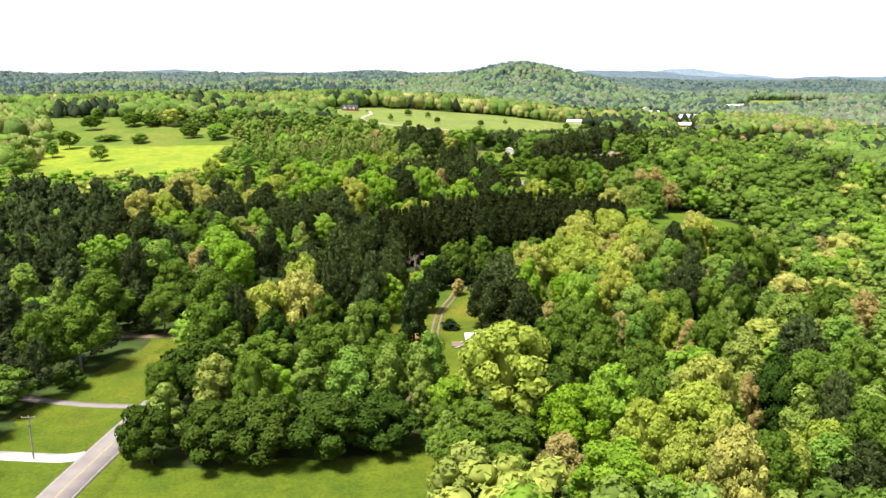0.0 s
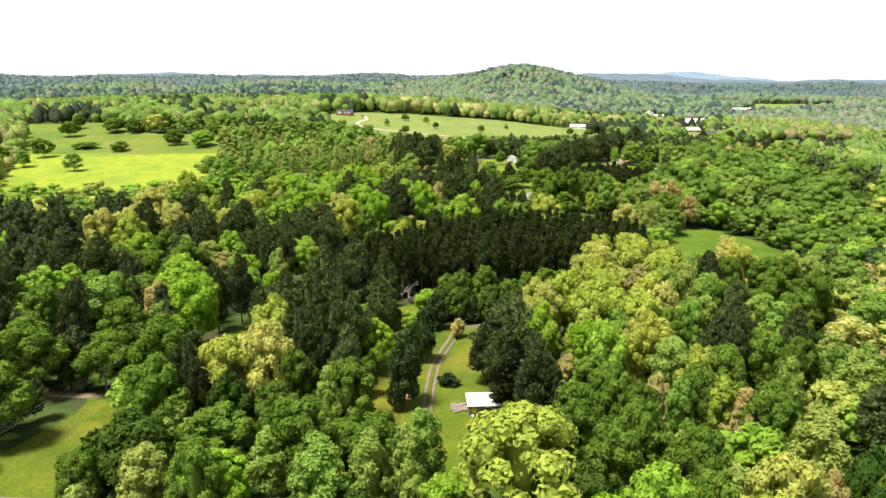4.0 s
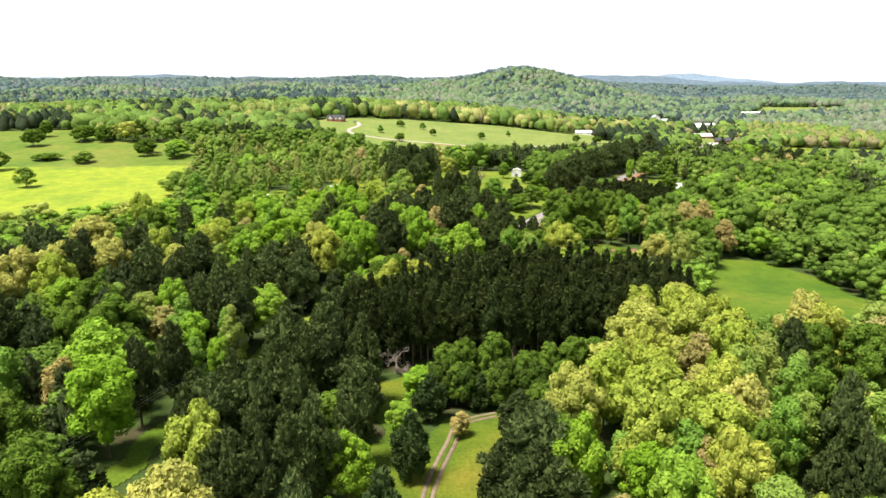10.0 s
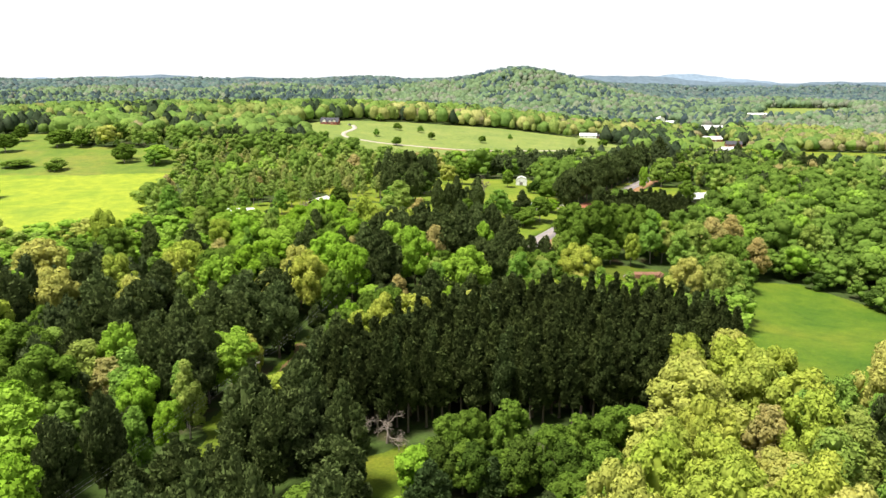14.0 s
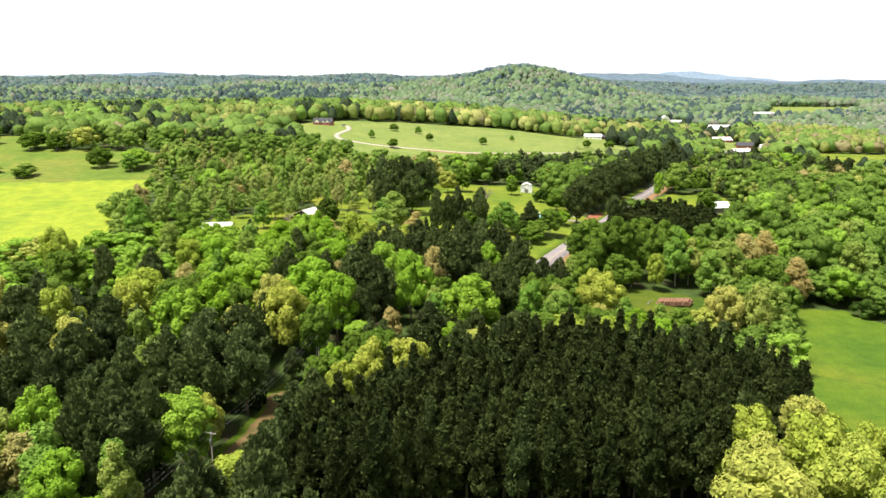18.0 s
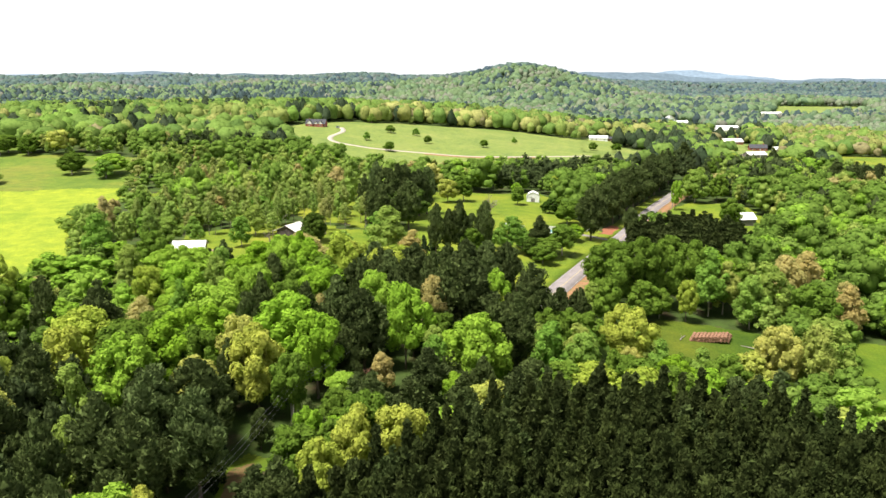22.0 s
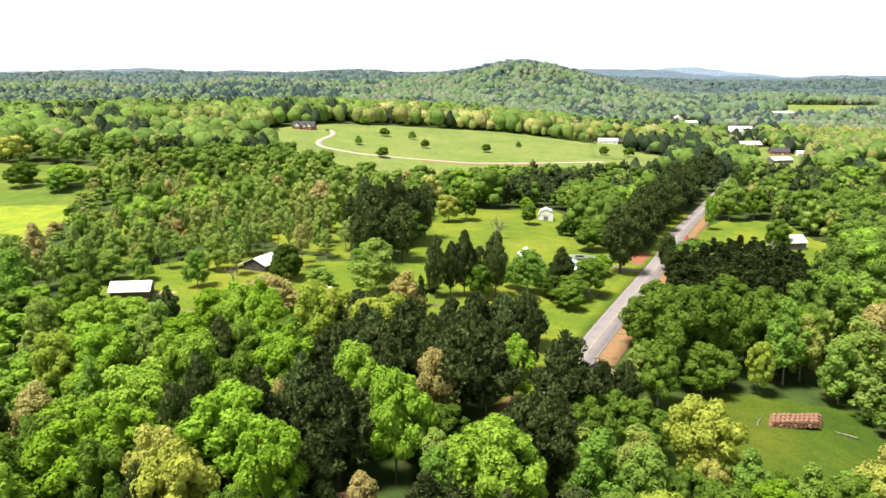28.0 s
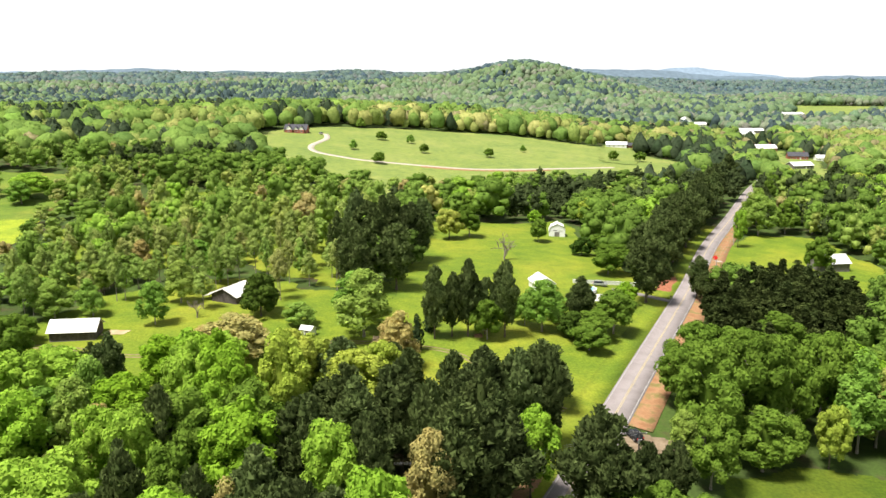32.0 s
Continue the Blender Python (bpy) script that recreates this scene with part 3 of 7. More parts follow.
def core_mesh(g, lobes, share):
    """The dense inside of a crown, closed, following its boughs."""
    c = np.array([p for p, _ in lobes])
    lo, hi = c[:, 2].min(), c[:, 2].max()
    v = []
    for u in (0.0, 0.25, 0.55, 0.85, 1.0):
        z = lo + (hi - lo) * u
        w = np.exp(-((c[:, 2] - z) / (0.3 * (hi - lo))) ** 2) + 1e-6
        m = (c * w[:, None]).sum(0) / w.sum()
        r = (np.linalg.norm(c[:, :2] - m[:2], axis=1) * w).sum() / w.sum() * (1.25 if 0 < u < 1 else 0.35)
        for j in range(7):
            a = j * 0.8976
            k = r * share * g.uniform(0.85, 1.12)
            v.append((m[0] + math.cos(a) * k, m[1] + math.sin(a) * k, z))
    q = [(i * 7 + j, i * 7 + (j + 1) % 7, (i + 1) * 7 + (j + 1) % 7, (i + 1) * 7 + j) for i in range(4) for j in range(7)]
    return np.array(v), halves(np.array(q))


def halves(q):
    return np.concatenate([q[:, [0, 1, 2]], q[:, [0, 2, 3]]])


GOLD = (1 + 5 ** 0.5) / 2
ICO = unit(np.array([(a, b * GOLD, 0) for a in (-1, 1) for b in (-1, 1)] + [(0, a, b * GOLD) for a in (-1, 1) for b in (-1, 1)] + [(b * GOLD, 0, a) for a in (-1, 1) for b in (-1, 1)], float))
ICO_FACES = np.array([f for f in [(i, j, k) for i in range(12) for j in range(12) for k in range(12)] if f[0] < f[1] and f[0] < f[2] and f[1] != f[2] and max(np.linalg.norm(ICO[f[0]] - ICO[f[1]]), np.linalg.norm(ICO[f[1]] - ICO[f[2]]), np.linalg.norm(ICO[f[0]] - ICO[f[2]])) < 1.06 and np.dot(np.cross(ICO[f[1]] - ICO[f[0]], ICO[f[2]] - ICO[f[0]]), ICO[f[0]]) > 0])


def crown_mesh(g, lobes, total, size, flat=0.8, core=0.6, slim=1.0, boughs=0.0, loose=0.34, rise=0.35):
    """Leaf clumps over the outside of all boughs, round a dense inside."""
    cs, ns = [], []
    area = sum(r * r for _, r in lobes)
    mid = np.mean([c for c, _ in lobes], axis=0)
    for c, r in lobes:
        k = max(4, int(total * r * r / area))
        d = unit(g.normal(size=(int(k * 1.6) + 4, 3)) + 0.7 * unit(c - mid) + np.array([0, 0, rise]))
        p = c + d * np.array([r, r, r * flat]) * g.uniform(0.84, 1.1, (len(d), 1))
        ok = np.ones(len(p), bool)
        for c2, r2 in lobes:
            if c2 is not c:
                ok &= (np.linalg.norm((p - c2) / np.array([1, 1, flat]), axis=1) > r2 * 0.74)
        cs.append(p[ok][:k])
        ns.append(d[ok][:k])
    c, n = np.concatenate(cs), np.concatenate(ns)
    pieces = [leaf_tris(c, n, size, g, slim, loose), core_mesh(g, lobes, core)]
    if boughs:
        for c, r in lobes:
            ball = ICO * g.uniform(0.75, 1.2, (12, 1)) * r * boughs * np.array([1, 1, flat])
            pieces.append((c + ball, ICO_FACES))
    return joined(pieces)


def tube(path, radii, sides=6):
    """A tapered round limb along a path."""
    p = np.array(path, float)
    d = unit(np.gradient(p, axis=0))
    ref = np.where(np.abs(d[:, 2:3]) > 0.9, np.array([[1.0, 0, 0]]), np.array([[0, 0, 1.0]]))
    a = unit(np.cross(d, ref))
    b = np.cross(d, a)
    ang = np.arange(sides) * 2 * math.pi / sides
    ring = (np.cos(ang)[None, :, None] * a[:, None] + np.sin(ang)[None, :, None] * b[:, None]) * np.array(radii)[:, None, None] + p[:, None]
    v = ring.reshape(-1, 3)
    q = [(i * sides + j, i * sides + (j + 1) % sides, (i + 1) * sides + (j + 1) % sides, (i + 1) * sides + j) for i in range(len(p) - 1) for j in range(sides)]
    return v, np.array(q)


def joined(pieces):
    vs, qs, base = [], [], 0
    for v, q in pieces:
        vs.append(v)
        qs.append(q + base)
        base += len(v)
    return np.concatenate(vs), np.concatenate(qs)


def trunk_mesh(g, lobes, height, girth, limbs):
    """The tapered trunk, and the limbs that carry some of the boughs."""
    bend = g.uniform(-0.3, 0.3, 2)
    axis = [(bend[0] * u * u * 2, bend[1] * u * u * 2, height * u - 0.4) for u in (0, 0.12, 0.35, 0.6, 0.85)]
    arms = []
    pick = g.permutation(len(lobes))[:limbs]
    for i in pick:
        c, r = lobes[i]
        u = max(0.25, min(0.8, c[2] / height - 0.22))
        s = np.array([bend[0] * u * u * 2, bend[1] * u * u * 2, height * u - 0.4])
        m = s * 0.5 + c * 0.5 + np.array([0, 0, -0.3])
        arms.append(tube([s, m, c], [girth * 0.42, girth * 0.28, girth * 0.08], 5))
    return tube(axis, [girth * k for k in (1.5, 1.0, 0.8, 0.55, 0.2)], 7), joined(arms)


TREE_WORDS = {
    "green": ("broadleaf_tree", "broadleaf tree in fresh mid-green spring leaf"),
    "dark": ("evergreen_oak", "dense dark-green broad evergreen tree"),
    "bright": ("maple_tree", "broadleaf tree in vivid light-green new leaf"),
    "cream": ("oak_tree", "oak covered in pale yellow-cream spring catkins"),
    "olive": ("budding_tree", "slender tree in thin olive-green early leaf"),
    "rust": ("redbud_tree", "tree in reddish-brown buds with few leaves"),
    "pine": ("pine_tree", "tall dark-green pine with a ragged crown"),
    "cedar": ("cedar_tree", "dense dark-green cedar, cone-shaped down to the grass"),
    "whitepine": ("white_pine", "soft grey-green white pine with tiered boughs"),
    "sapling": ("young_tree", "thin young tree with sparse pale leaves and a bare trunk"),
    "planted": ("plantation_pine", "dark plantation pine in a close-set stand"),
}
SHAPES = {}
FULL_H = {"green": 18.5, "dark": 12.5, "bright": 18.5, "cream": 18.5, "olive": 17.5, "rust": 16.0, "pine": 20.0, "cedar": 8.0, "whitepine": 15.0, "planted": 19.5, "sapling": 13.0}
FULL_W = {"green": 12.0, "dark": 11.0, "bright": 12.0, "cream": 13.0, "olive": 8.4, "rust": 9.0, "pine": 8.6, "cedar": 4.6, "whitepine": 8.5, "planted": 5.6, "sapling": 5.4}


def shape_of(kind, g, detail):
    """Crown (and its boughs) of one tree of that kind: detail 3 nearest, 2 near, 1 middling."""
    h, w = FULL_H[kind], FULL_W[kind]
    leaf = (2.0, 1.25, 0.98, 0.74)[detail]
    if kind in ("green", "dark", "bright", "cream"):
        lobes = lobes_broad(g, w, 1.0 if kind == "dark" else 0.14 * h, h, (10, 15, 25, 42)[detail], w * (0.22, 0.195, 0.148, 0.125)[detail])
        v, q = crown_mesh(g, lobes, (150, 360, 800, 4400)[detail], leaf * (0.78 if detail == 1 else 1.1 if detail == 2 else 1), 0.95, (0.75, 0.6, 0.45, 0.36)[detail], 1.0, (0, 0.86, 0.84, 0.8)[detail])
    elif kind in ("olive", "rust"):
        lobes = lobes_broad(g, w, 1.6, h, (9, 13, 20, 30)[detail], w * (0.2, 0.19, 0.165, 0.145)[detail], 0.4)
        v, q = crown_mesh(g, lobes, (130, 310, 650, 2900)[detail], leaf * (0.72, 0.73, 0.9, 0.8)[detail], 1.15, (0.75, 0.6, 0.48, 0.42)[detail], 1.0, (0, 0.84, 0.8, 0.72)[detail])
    elif kind == "sapling":
        lobes = lobes_broad(g, w, 0.34 * h, h, (7, 10, 14, 18)[detail], w * 0.16, 0.3)
        v, q = crown_mesh(g, lobes, (70, 240, 480, 1100)[detail], leaf * 0.72, 1.1, 0.22, 1.0, 0.62)
    elif kind in ("pine", "planted", "whitepine"):
        lobes = lobes_pine(g, w, h * (0.25 if kind == "pine" else 0.3 if kind == "planted" else 0.22), h, (5, 6, 9, 13)[detail], kind == "pine")
        v, q = crown_mesh(g, lobes, (95, 300, 750, 3900)[detail], leaf * 1.1, 1.25, (0.7, 0.66, 0.5, 0.42)[detail], 0.5, (0, 0.88, 0.75, 0.7)[detail], 0.4, 0.8)
    else:
        lobes = lobes_pine(g, w, 0.7, h, (5, 8, 10, 13)[detail], False)
        v, q = crown_mesh(g, lobes, (80, 260, 600, 1500)[detail], leaf * 0.8, 1.0, 0.7, 0.7)
    return lobes, v, q


VARIANTS = 5
for kind in TREE_WORDS:
    for i in range(VARIANTS):
        g = np.random.default_rng(100 + 17 * i + sum(map(ord, kind)))
        lobes, v, q = shape_of(kind, g, 3)
        name, words = TREE_WORDS[kind]
        crown = mesh_from("crown", v, q, LEAF[kind])
        stem, arms = trunk_mesh(g, lobes, FULL_H[kind] * 0.92, 0.13 if kind == "sapling" else 0.2 if kind == "olive" else 0.27, 10 if kind in ("olive", "rust") else 7)
        if kind in ("pine", "planted", "whitepine", "cedar"):
            arms = None
        bark = BARK_PALE if kind in ("olive", "green", "sapling") else BARK
        SHAPES[kind, i] = (crown, mesh_from("trunk", *stem, bark, smooth=True), arms and mesh_from("limb_frame", *arms, bark, smooth=True))

PLACED = []


def tree(kind, x, y, height, width=None, label="", called=""):
    """One tree as a thing of its own, standing on the land."""
    g = len(PLACED)
    crown, trunk, branches = SHAPES[kind, (g * 7 + int(x * 3)) % VARIANTS]
    name, words = TREE_WORDS[kind]
    kz = height / FULL_H[kind]
    kx = (width or FULL_W[kind] * kz) / FULL_W[kind]
    root = tagged(new(called or name), label or words, "tree", "roadside pine stand" if called == "young_pine" else "woodland trees" if called else "plantation pines" if kind == "planted" else "woodland trees")
    root.matrix_basis = Matrix.LocRotScale((x, y, lie1(x, y) - 0.1), Euler((0, 0, (x * 12.9 + y * 7.3) % 6.28)), (kx, kx, kz))
    for pname, me in (("trunk", trunk), ("limb_frame", branches), ("crown", crown)):
        if me is None:
            continue
        ob = new(pname, me)
        ob.parent = root
        if pname == "limb_frame":
            tagged(ob, kind="stuff")
    PLACED.append((x, y, (width or FULL_W[kind] * kz) / 2))
    return root


# stands of one kind, in plan
PLANTATION = [(-10, 279), (-24, 279), (-24, 298), (-15, 308), (-4, 318), (2, 333), (13, 338), (26, 341), (44, 338), (56, 334), (65, 328), (72, 317), (74, 308), (64, 294), (54, 286), (42, 280), (24, 281), (1, 283)]
PINE_STANDS = [
    [(-59, 245), (-43, 252), (-20, 284), (-8, 272), (-10, 240), (-18, 209), (-24, 192), (-42, 214)],
    [(-30, 402), (-24, 423), (3, 420), (12, 440), (24, 426), (26, 400), (-1, 386), (-13, 398)],
    [(-34, 530), (-28, 574), (-6, 576), (-8, 520)],
    [(66, 466), (79, 500), (92, 520), (112, 530), (130, 524), (124, 496), (104, 474), (74, 456)],
    [(-150, 170), (-94, 140), (-91, 172), (-88, 205), (-110, 235), (-150, 240)],
    [(-130, 260), (-95, 262), (-60, 310), (-42, 345), (-60, 370), (-110, 320)],
]
CUT_LINE = [(-71, 189), (-58, 231), (-46, 275), (-41.5, 307), (-35.5, 335), (-29.5, 354)]      # middle of the strip under the power line
PINE_ROW = [(68, 520), (97, 584), (140, 672), (196, 790)]
FAR_PINES = [(118, 752), (140, 925), (215, 1030), (250, 1000), (205, 800), (150, 740)]
LOW_EDGE = [(-8, 258), (-21, 276), (-8, 291), (14, 303), (40, 285), (46, 262), (30, 250)]      # low trees only, before the plantation
LANE_MOUTH = [(-9, 162), (-13, 188), (17, 188), (12, 164)]
OAK_STAND = [(22, 228), (38, 262), (70, 290), (76, 262), (60, 213), (40, 208)]


KINDS = list(TREE_WORDS)


def mixture(**w):
    """Running sum of shares, in the order of KINDS."""
    return np.cumsum([w.get(k, 0.0) for k in KINDS]) / sum(w.values())


def pick_kinds(x, y, r):
    """The kind of tree at each place, by the stand that it belongs to."""
    out = np.full(len(x), -1)
    grove = np.sin(x / 37 + 1.7 * np.sin(y / 71)) * np.sin(y / 53 + 1.3 * np.sin(x / 47))
    rules = (
        (np.any([inside(s, x, y) for s in PINE_STANDS], axis=0), mixture(pine=0.8, green=0.11, bright=0.05, dark=0.04)),
        (line_gap(PINE_ROW, x, y) < 7, mixture(pine=1)),
        ((y < 182) & (x > -66) & (x < 6), mixture(green=0.38, olive=0.33, bright=0.2, cream=0.06, dark=0.03)),
        ((x > 40) & (x < 100) & (y > 422) & (y < 505), mixture(green=0.75, bright=0.25)),
        (inside(OAK_STAND, x, y), mixture(cream=0.42, olive=0.3, green=0.16, rust=0.12)),
        ((x > 20) & (y < 300), mixture(olive=0.5, green=0.17, dark=0.03, cream=0.13, rust=0.06, bright=0.09, pine=0.02)),
        ((x < -22) & (y > 255) & (y < 372), mixture(pine=0.66, green=0.16, dark=0.1, bright=0.05, cream=0.03)),
        ((x < -30) & (y < 340), mixture(green=0.22, dark=0.1, bright=0.1, pine=0.46, olive=0.08, cream=0.04)),
        ((x < -45) & (y > 375) & (y < 480), mixture(bright=0.46, olive=0.3, green=0.14, cream=0.06, rust=0.04)),
        ((x / y > 0.36) & (y > 850) & (y < 1350), mixture(olive=0.5, rust=0.3, green=0.2)),
        ((x < -20) & (y > 480) & (y < 700), mixture(olive=0.42, sapling=0.36, green=0.13, rust=0.05, bright=0.04)),
        ((np.abs(x + 2) < 34) & (y > 345) & (y < 455), mixture(pine=0.7, green=0.14, bright=0.1, cream=0.03, rust=0.03)),
        ((y > 960) & (y < 1080) & (x > -60) & (x < 230), mixture(olive=0.56, cream=0.14, green=0.2, rust=0.06, pine=0.04)),
        ((x / y < -0.1) & (y > 1280) & (y < 1900), mixture(pine=0.62, green=0.28, olive=0.1)),
        (inside(FAR_PINES, x, y), mixture(pine=0.85, green=0.15)),
        ((x / y > 0.13) & (y > 640) & (y < 1500), mixture(pine=0.36, green=0.3, olive=0.24, rust=0.07, bright=0.03)),
        ((x > 92) & (x < 230) & (y > 360) & (y < 540), mixture(green=0.6, dark=0.14, olive=0.14, bright=0.12)),
        (y < 480, mixture(green=0.3, dark=0.08, bright=0.2, cream=0.07, pine=0.22, olive=0.1, rust=0.03)),
        ((y > 480) & (grove > 0.42), mixture(pine=0.6, green=0.3, olive=0.1)),
        ((y > 480) & (grove < -0.25), mixture(olive=0.62, green=0.25, rust=0.08, cream=0.05)),
        (y > 0, mixture(green=0.62, bright=0.14, olive=0.18, pine=0.04, rust=0.02)),
    )
    for where, shares in rules:
        m = where & (out < 0)
        out[m] = np.searchsorted(shares, r[m])
    return out


def is_open(x, y):
    shut = line_gap(ROAD, x, y) < np.where(y < 428, 5.5, np.where(y < 640, 11.5, 5.5))
    shut |= line_gap(ROAD_SOUTH, x, y) < 4.5
    shut |= np.hypot((x - 38) / 13, (y - 417) / 16) < 1      # the pull-off where the car stands, and the slope below it
    shut |= np.hypot((x - 13) / 7, (y - 402) / 12) < 1      # the clay bank beside the road
    shut |= line_gap(LANE, x, y) < 4.5
    shut |= inside(PLANTATION, x, y)
    for hx, hy in HOUSE_SPOTS:
        shut |= line_gap(lawn_line(hx, hy), x, y) < 17
    for c in CLEARINGS.values():
        shut |= inside(c, x, y)
    return shut


# ---- single trees: kind, place, height, width ----
tree("cream", 6.2, 591.6, 12, 10.08)
tree("green", 14.4, 597, 13, 10.08)
tree("green", 41.6, 593.5, 10, 7.56)
tree("olive", 69.4, 614.3, 14, 13.86)
tree("rust", 80.2, 620.3, 10, 7.56)
tree("bright", 89.7, 616.1, 14, 12.6)
tree("dark", 54.9, 572.3, 7, 7.56)
tree("pine", 232.6, 651.6, 20, 10.56)
tree("pine", 242, 647, 19, 10.56)
tree("pine", 247.3, 644.7, 18, 10.56)
tree("pine", 253.6, 644.4, 19, 10.56)
tree("green", 139.6, 562.5, 14, 9.5)
tree("pine", 82.3, 524.6, 14, 6.6)
tree("pine", -26.5, 541, 23, 8)
tree("pine", -16.5, 545, 23, 8)
tree("pine", -4, 552, 21.5, 8)
tree("pine", -30, 529, 19.5, 8)
tree("bright", 124.3, 600.2, 16, 5.67)
tree("olive", 141.9, 622.9, 18, 13.86)
tree("green", 155.9, 628, 15, 11.34)
tree("olive", 168.6, 628.8, 15, 11.34)
tree("green", 179.9, 629.3, 14, 12.6)
tree("cream", 197.7, 722.5, 16, 15.12)
tree("cream", 238.6, 722.3, 14, 12.6)
tree("pine", 233, 738.7, 18, 9.24)
tree("pine", 252.9, 728.7, 18, 10.56)
tree("rust", 198.6, 633.1, 11, 10.08)
tree("pine", 0, 474, 18.5, 6.2)
tree("pine", 4.4, 475.8, 16.5, 5.4)
tree("pine", 8.4, 476.6, 20, 6.6)
tree("pine", 12.8, 478.5, 15, 5)
tree("pine", 17.7, 477.3, 20, 6.6)
tree("green", 13.1, 475.1, 11, 7.56)
tree("olive", 27.9, 483.1, 15, 10.08)
tree("pine", 39.4, 491, 13, 7.92)
tree("green", 47.2, 485.7, 12, 11.34)
tree("green", 40.1, 480.1, 8, 10.08)
tree("dark", 35.6, 479.9, 7, 7.56)
tree("rust", -8.8, 455.3, 13, 10.08)
tree("olive", -17.4, 473.6, 17, 13.86)
tree("green", 59.1, 546.3, 11, 12.6)
tree("cream", 70.3, 631.4, 13, 12.6)
tree("bright", 88.4, 441.2, 19, 15.12)
tree("dark", -45.6, 487.4, 11, 10.08)
tree("rust", -46.4, 458.2, 11, 16.38)
tree("rust", 127.5, 461.9, 16, 11.34)
tree("green", 81.2, 465.8, 16, 15.12)
tree("green", 60.3, 458.4, 15, 12.6)
tree("green", 90.2, 459.3, 15, 13.86)
tree("green", 158.5, 466.8, 13, 12.6)
tree("bright", -54.7, 441.4, 13, 11.34)
tree("cream", -11.6, 441.9, 12, 8.82)
tree("green", 54.2, 444.8, 15, 13.86)
tree("green", 67.2, 456.2, 16, 12.6)
tree("green", 76.7, 454.7, 16, 13.86)
tree("green", 97.6, 453.1, 15, 12.6)
tree("rust", -46.5, 466.8, 7, 13.86)
tree("rust", -53.7, 463.9, 6, 11.34)
tree("cream", -20.9, 442.1, 8, 10.08)
tree("rust", -9.1, 463.6, 9, 8.82)
tree("cedar", -4.1, 465.9, 9, 4)
tree("cedar", -0.5, 482.4, 6, 3.6)
tree("green", 14, 482.8, 9, 5.67)
tree("bright", 56, 511.3, 7, 7.56)
tree("green", 64.9, 570.8, 10, 11.34)
tree("bright", 45, 630.6, 7, 5.67)
tree("cream", 75.2, 646.2, 10, 8.82)
tree("olive", 5.5, 615.6, 9, 8.82)
tree("green", 14.8, 637.2, 11, 8.82)
tree("olive", 151.9, 589.1, 7, 8.82)
tree("pine", 81.3, 561.2, 21, 11.88)
tree("pine", 98.2, 595.9, 21, 11.88)
tree("pine", 63.9, 515.8, 21, 11.88)
tree("pine", 124.1, 649.5, 21, 11.88)
tree("pine", 148, 698.2, 21, 11.88)
tree("pine", 176.4, 754.7, 21, 11.88)
tree("pine", 83.1, 520.9, 10, 6.6)
tree("olive", -33.9, 479.1, 7, 8.82)
tree("green", -99.6, 469.8, 7, 8.82)
tree("pine", -73.7, 449.6, 8, 5.28)
tree("pine", 22, 441.5, 14, 10.56)
tree("green", -303.8, 681.9, 13, 16.38)
tree("green", -319.8, 734.6, 12, 12.6)
tree("green", -278.6, 715.8, 12, 16.38)
tree("green", -264.6, 717.7, 12, 15.12)
tree("green", -212.3, 661.4, 11, 13.86)
tree("bright", -186.8, 651.5, 12, 18.9)
tree("olive", -237.3, 617.8, 8, 13.86)
tree("green", -265.2, 625.2, 5, 17.64)
tree("green", -162.2, 645.1, 11, 11.34)
tree("green", -207.4, 647.6, 12, 13.86)
tree("olive", -117.9, 502.9, 9, 12.6)
tree("olive", -99.5, 487.5, 10, 10.08)
tree("olive", -89.9, 488.4, 10, 7.56)
tree("olive", -71.2, 481.3, 12, 7.56)
tree("olive", -69.9, 498.6, 12, 8.82)
tree("olive", -96, 508.7, 10, 8.82)
tree("olive", -92.2, 520.4, 10, 8.82)
tree("olive", -108.2, 494, 12, 11.34)
tree("olive", -64.6, 519.4, 11, 8.82)
tree("olive", -75.4, 533.2, 11, 10.08)
tree("rust", -93.6, 533.7, 10, 8.82)
tree("cedar", 70.7, 465.6, 4, 2.5)
tree("pine", -24.2, 512.9, 21, 10.56)
tree("pine", -20.3, 537.4, 22, 11.88)
tree("pine", -13.9, 553.4, 22, 11.88)
tree("pine", -7.4, 546, 21, 10.56)
tree("pine", -20.6, 508.3, 19, 10.56)
tree("pine", -11.1, 512.9, 20, 10.56)
tree("olive", 32.9, 492.3, 8, 7.56)
tree("green", 38.3, 472.7, 7, 8.82)
tree("olive", 23.9, 487.2, 9, 6.3)
tree("olive", -20.1, 489.7, 13, 13.86)
tree("cedar", -1.3, 478.1, 6, 4)
tree("pine", 41.6, 501.8, 9, 7.92)
tree("olive", -61.3, 965.8, 9, 8.82)
tree("green", -39.1, 899.8, 7, 8.82)
tree("olive", -56.2, 847.6, 7, 6.3)
tree("olive", -16.8, 896, 7, 6.3)
tree("green", -6.4, 857.3, 7, 6.3)
tree("green", -35.7, 801.6, 8, 8.82)
tree("green", 41.4, 863.4, 7, 7.56)
tree("olive", 71.1, 905.9, 6, 5.04)
tree("green", 139.1, 891.2, 8, 7.56)
tree("green", 159.7, 891.4, 8, 8.82)
tree("green", -277.8, 584.6, 14, 13.86)
tree("green", -290, 528.4, 13, 12.6)
tree("green", -292.2, 554.9, 13, 12.6)
tree("olive", -272.6, 547.3, 12, 11.34)
tree("olive", -232.7, 531.8, 12, 11.34)
tree("green", -278.1, 704.6, 12, 13.86)
tree("green", -261.5, 707.2, 12, 12.6)
tree("olive", -184.7, 639.5, 11, 12.6)
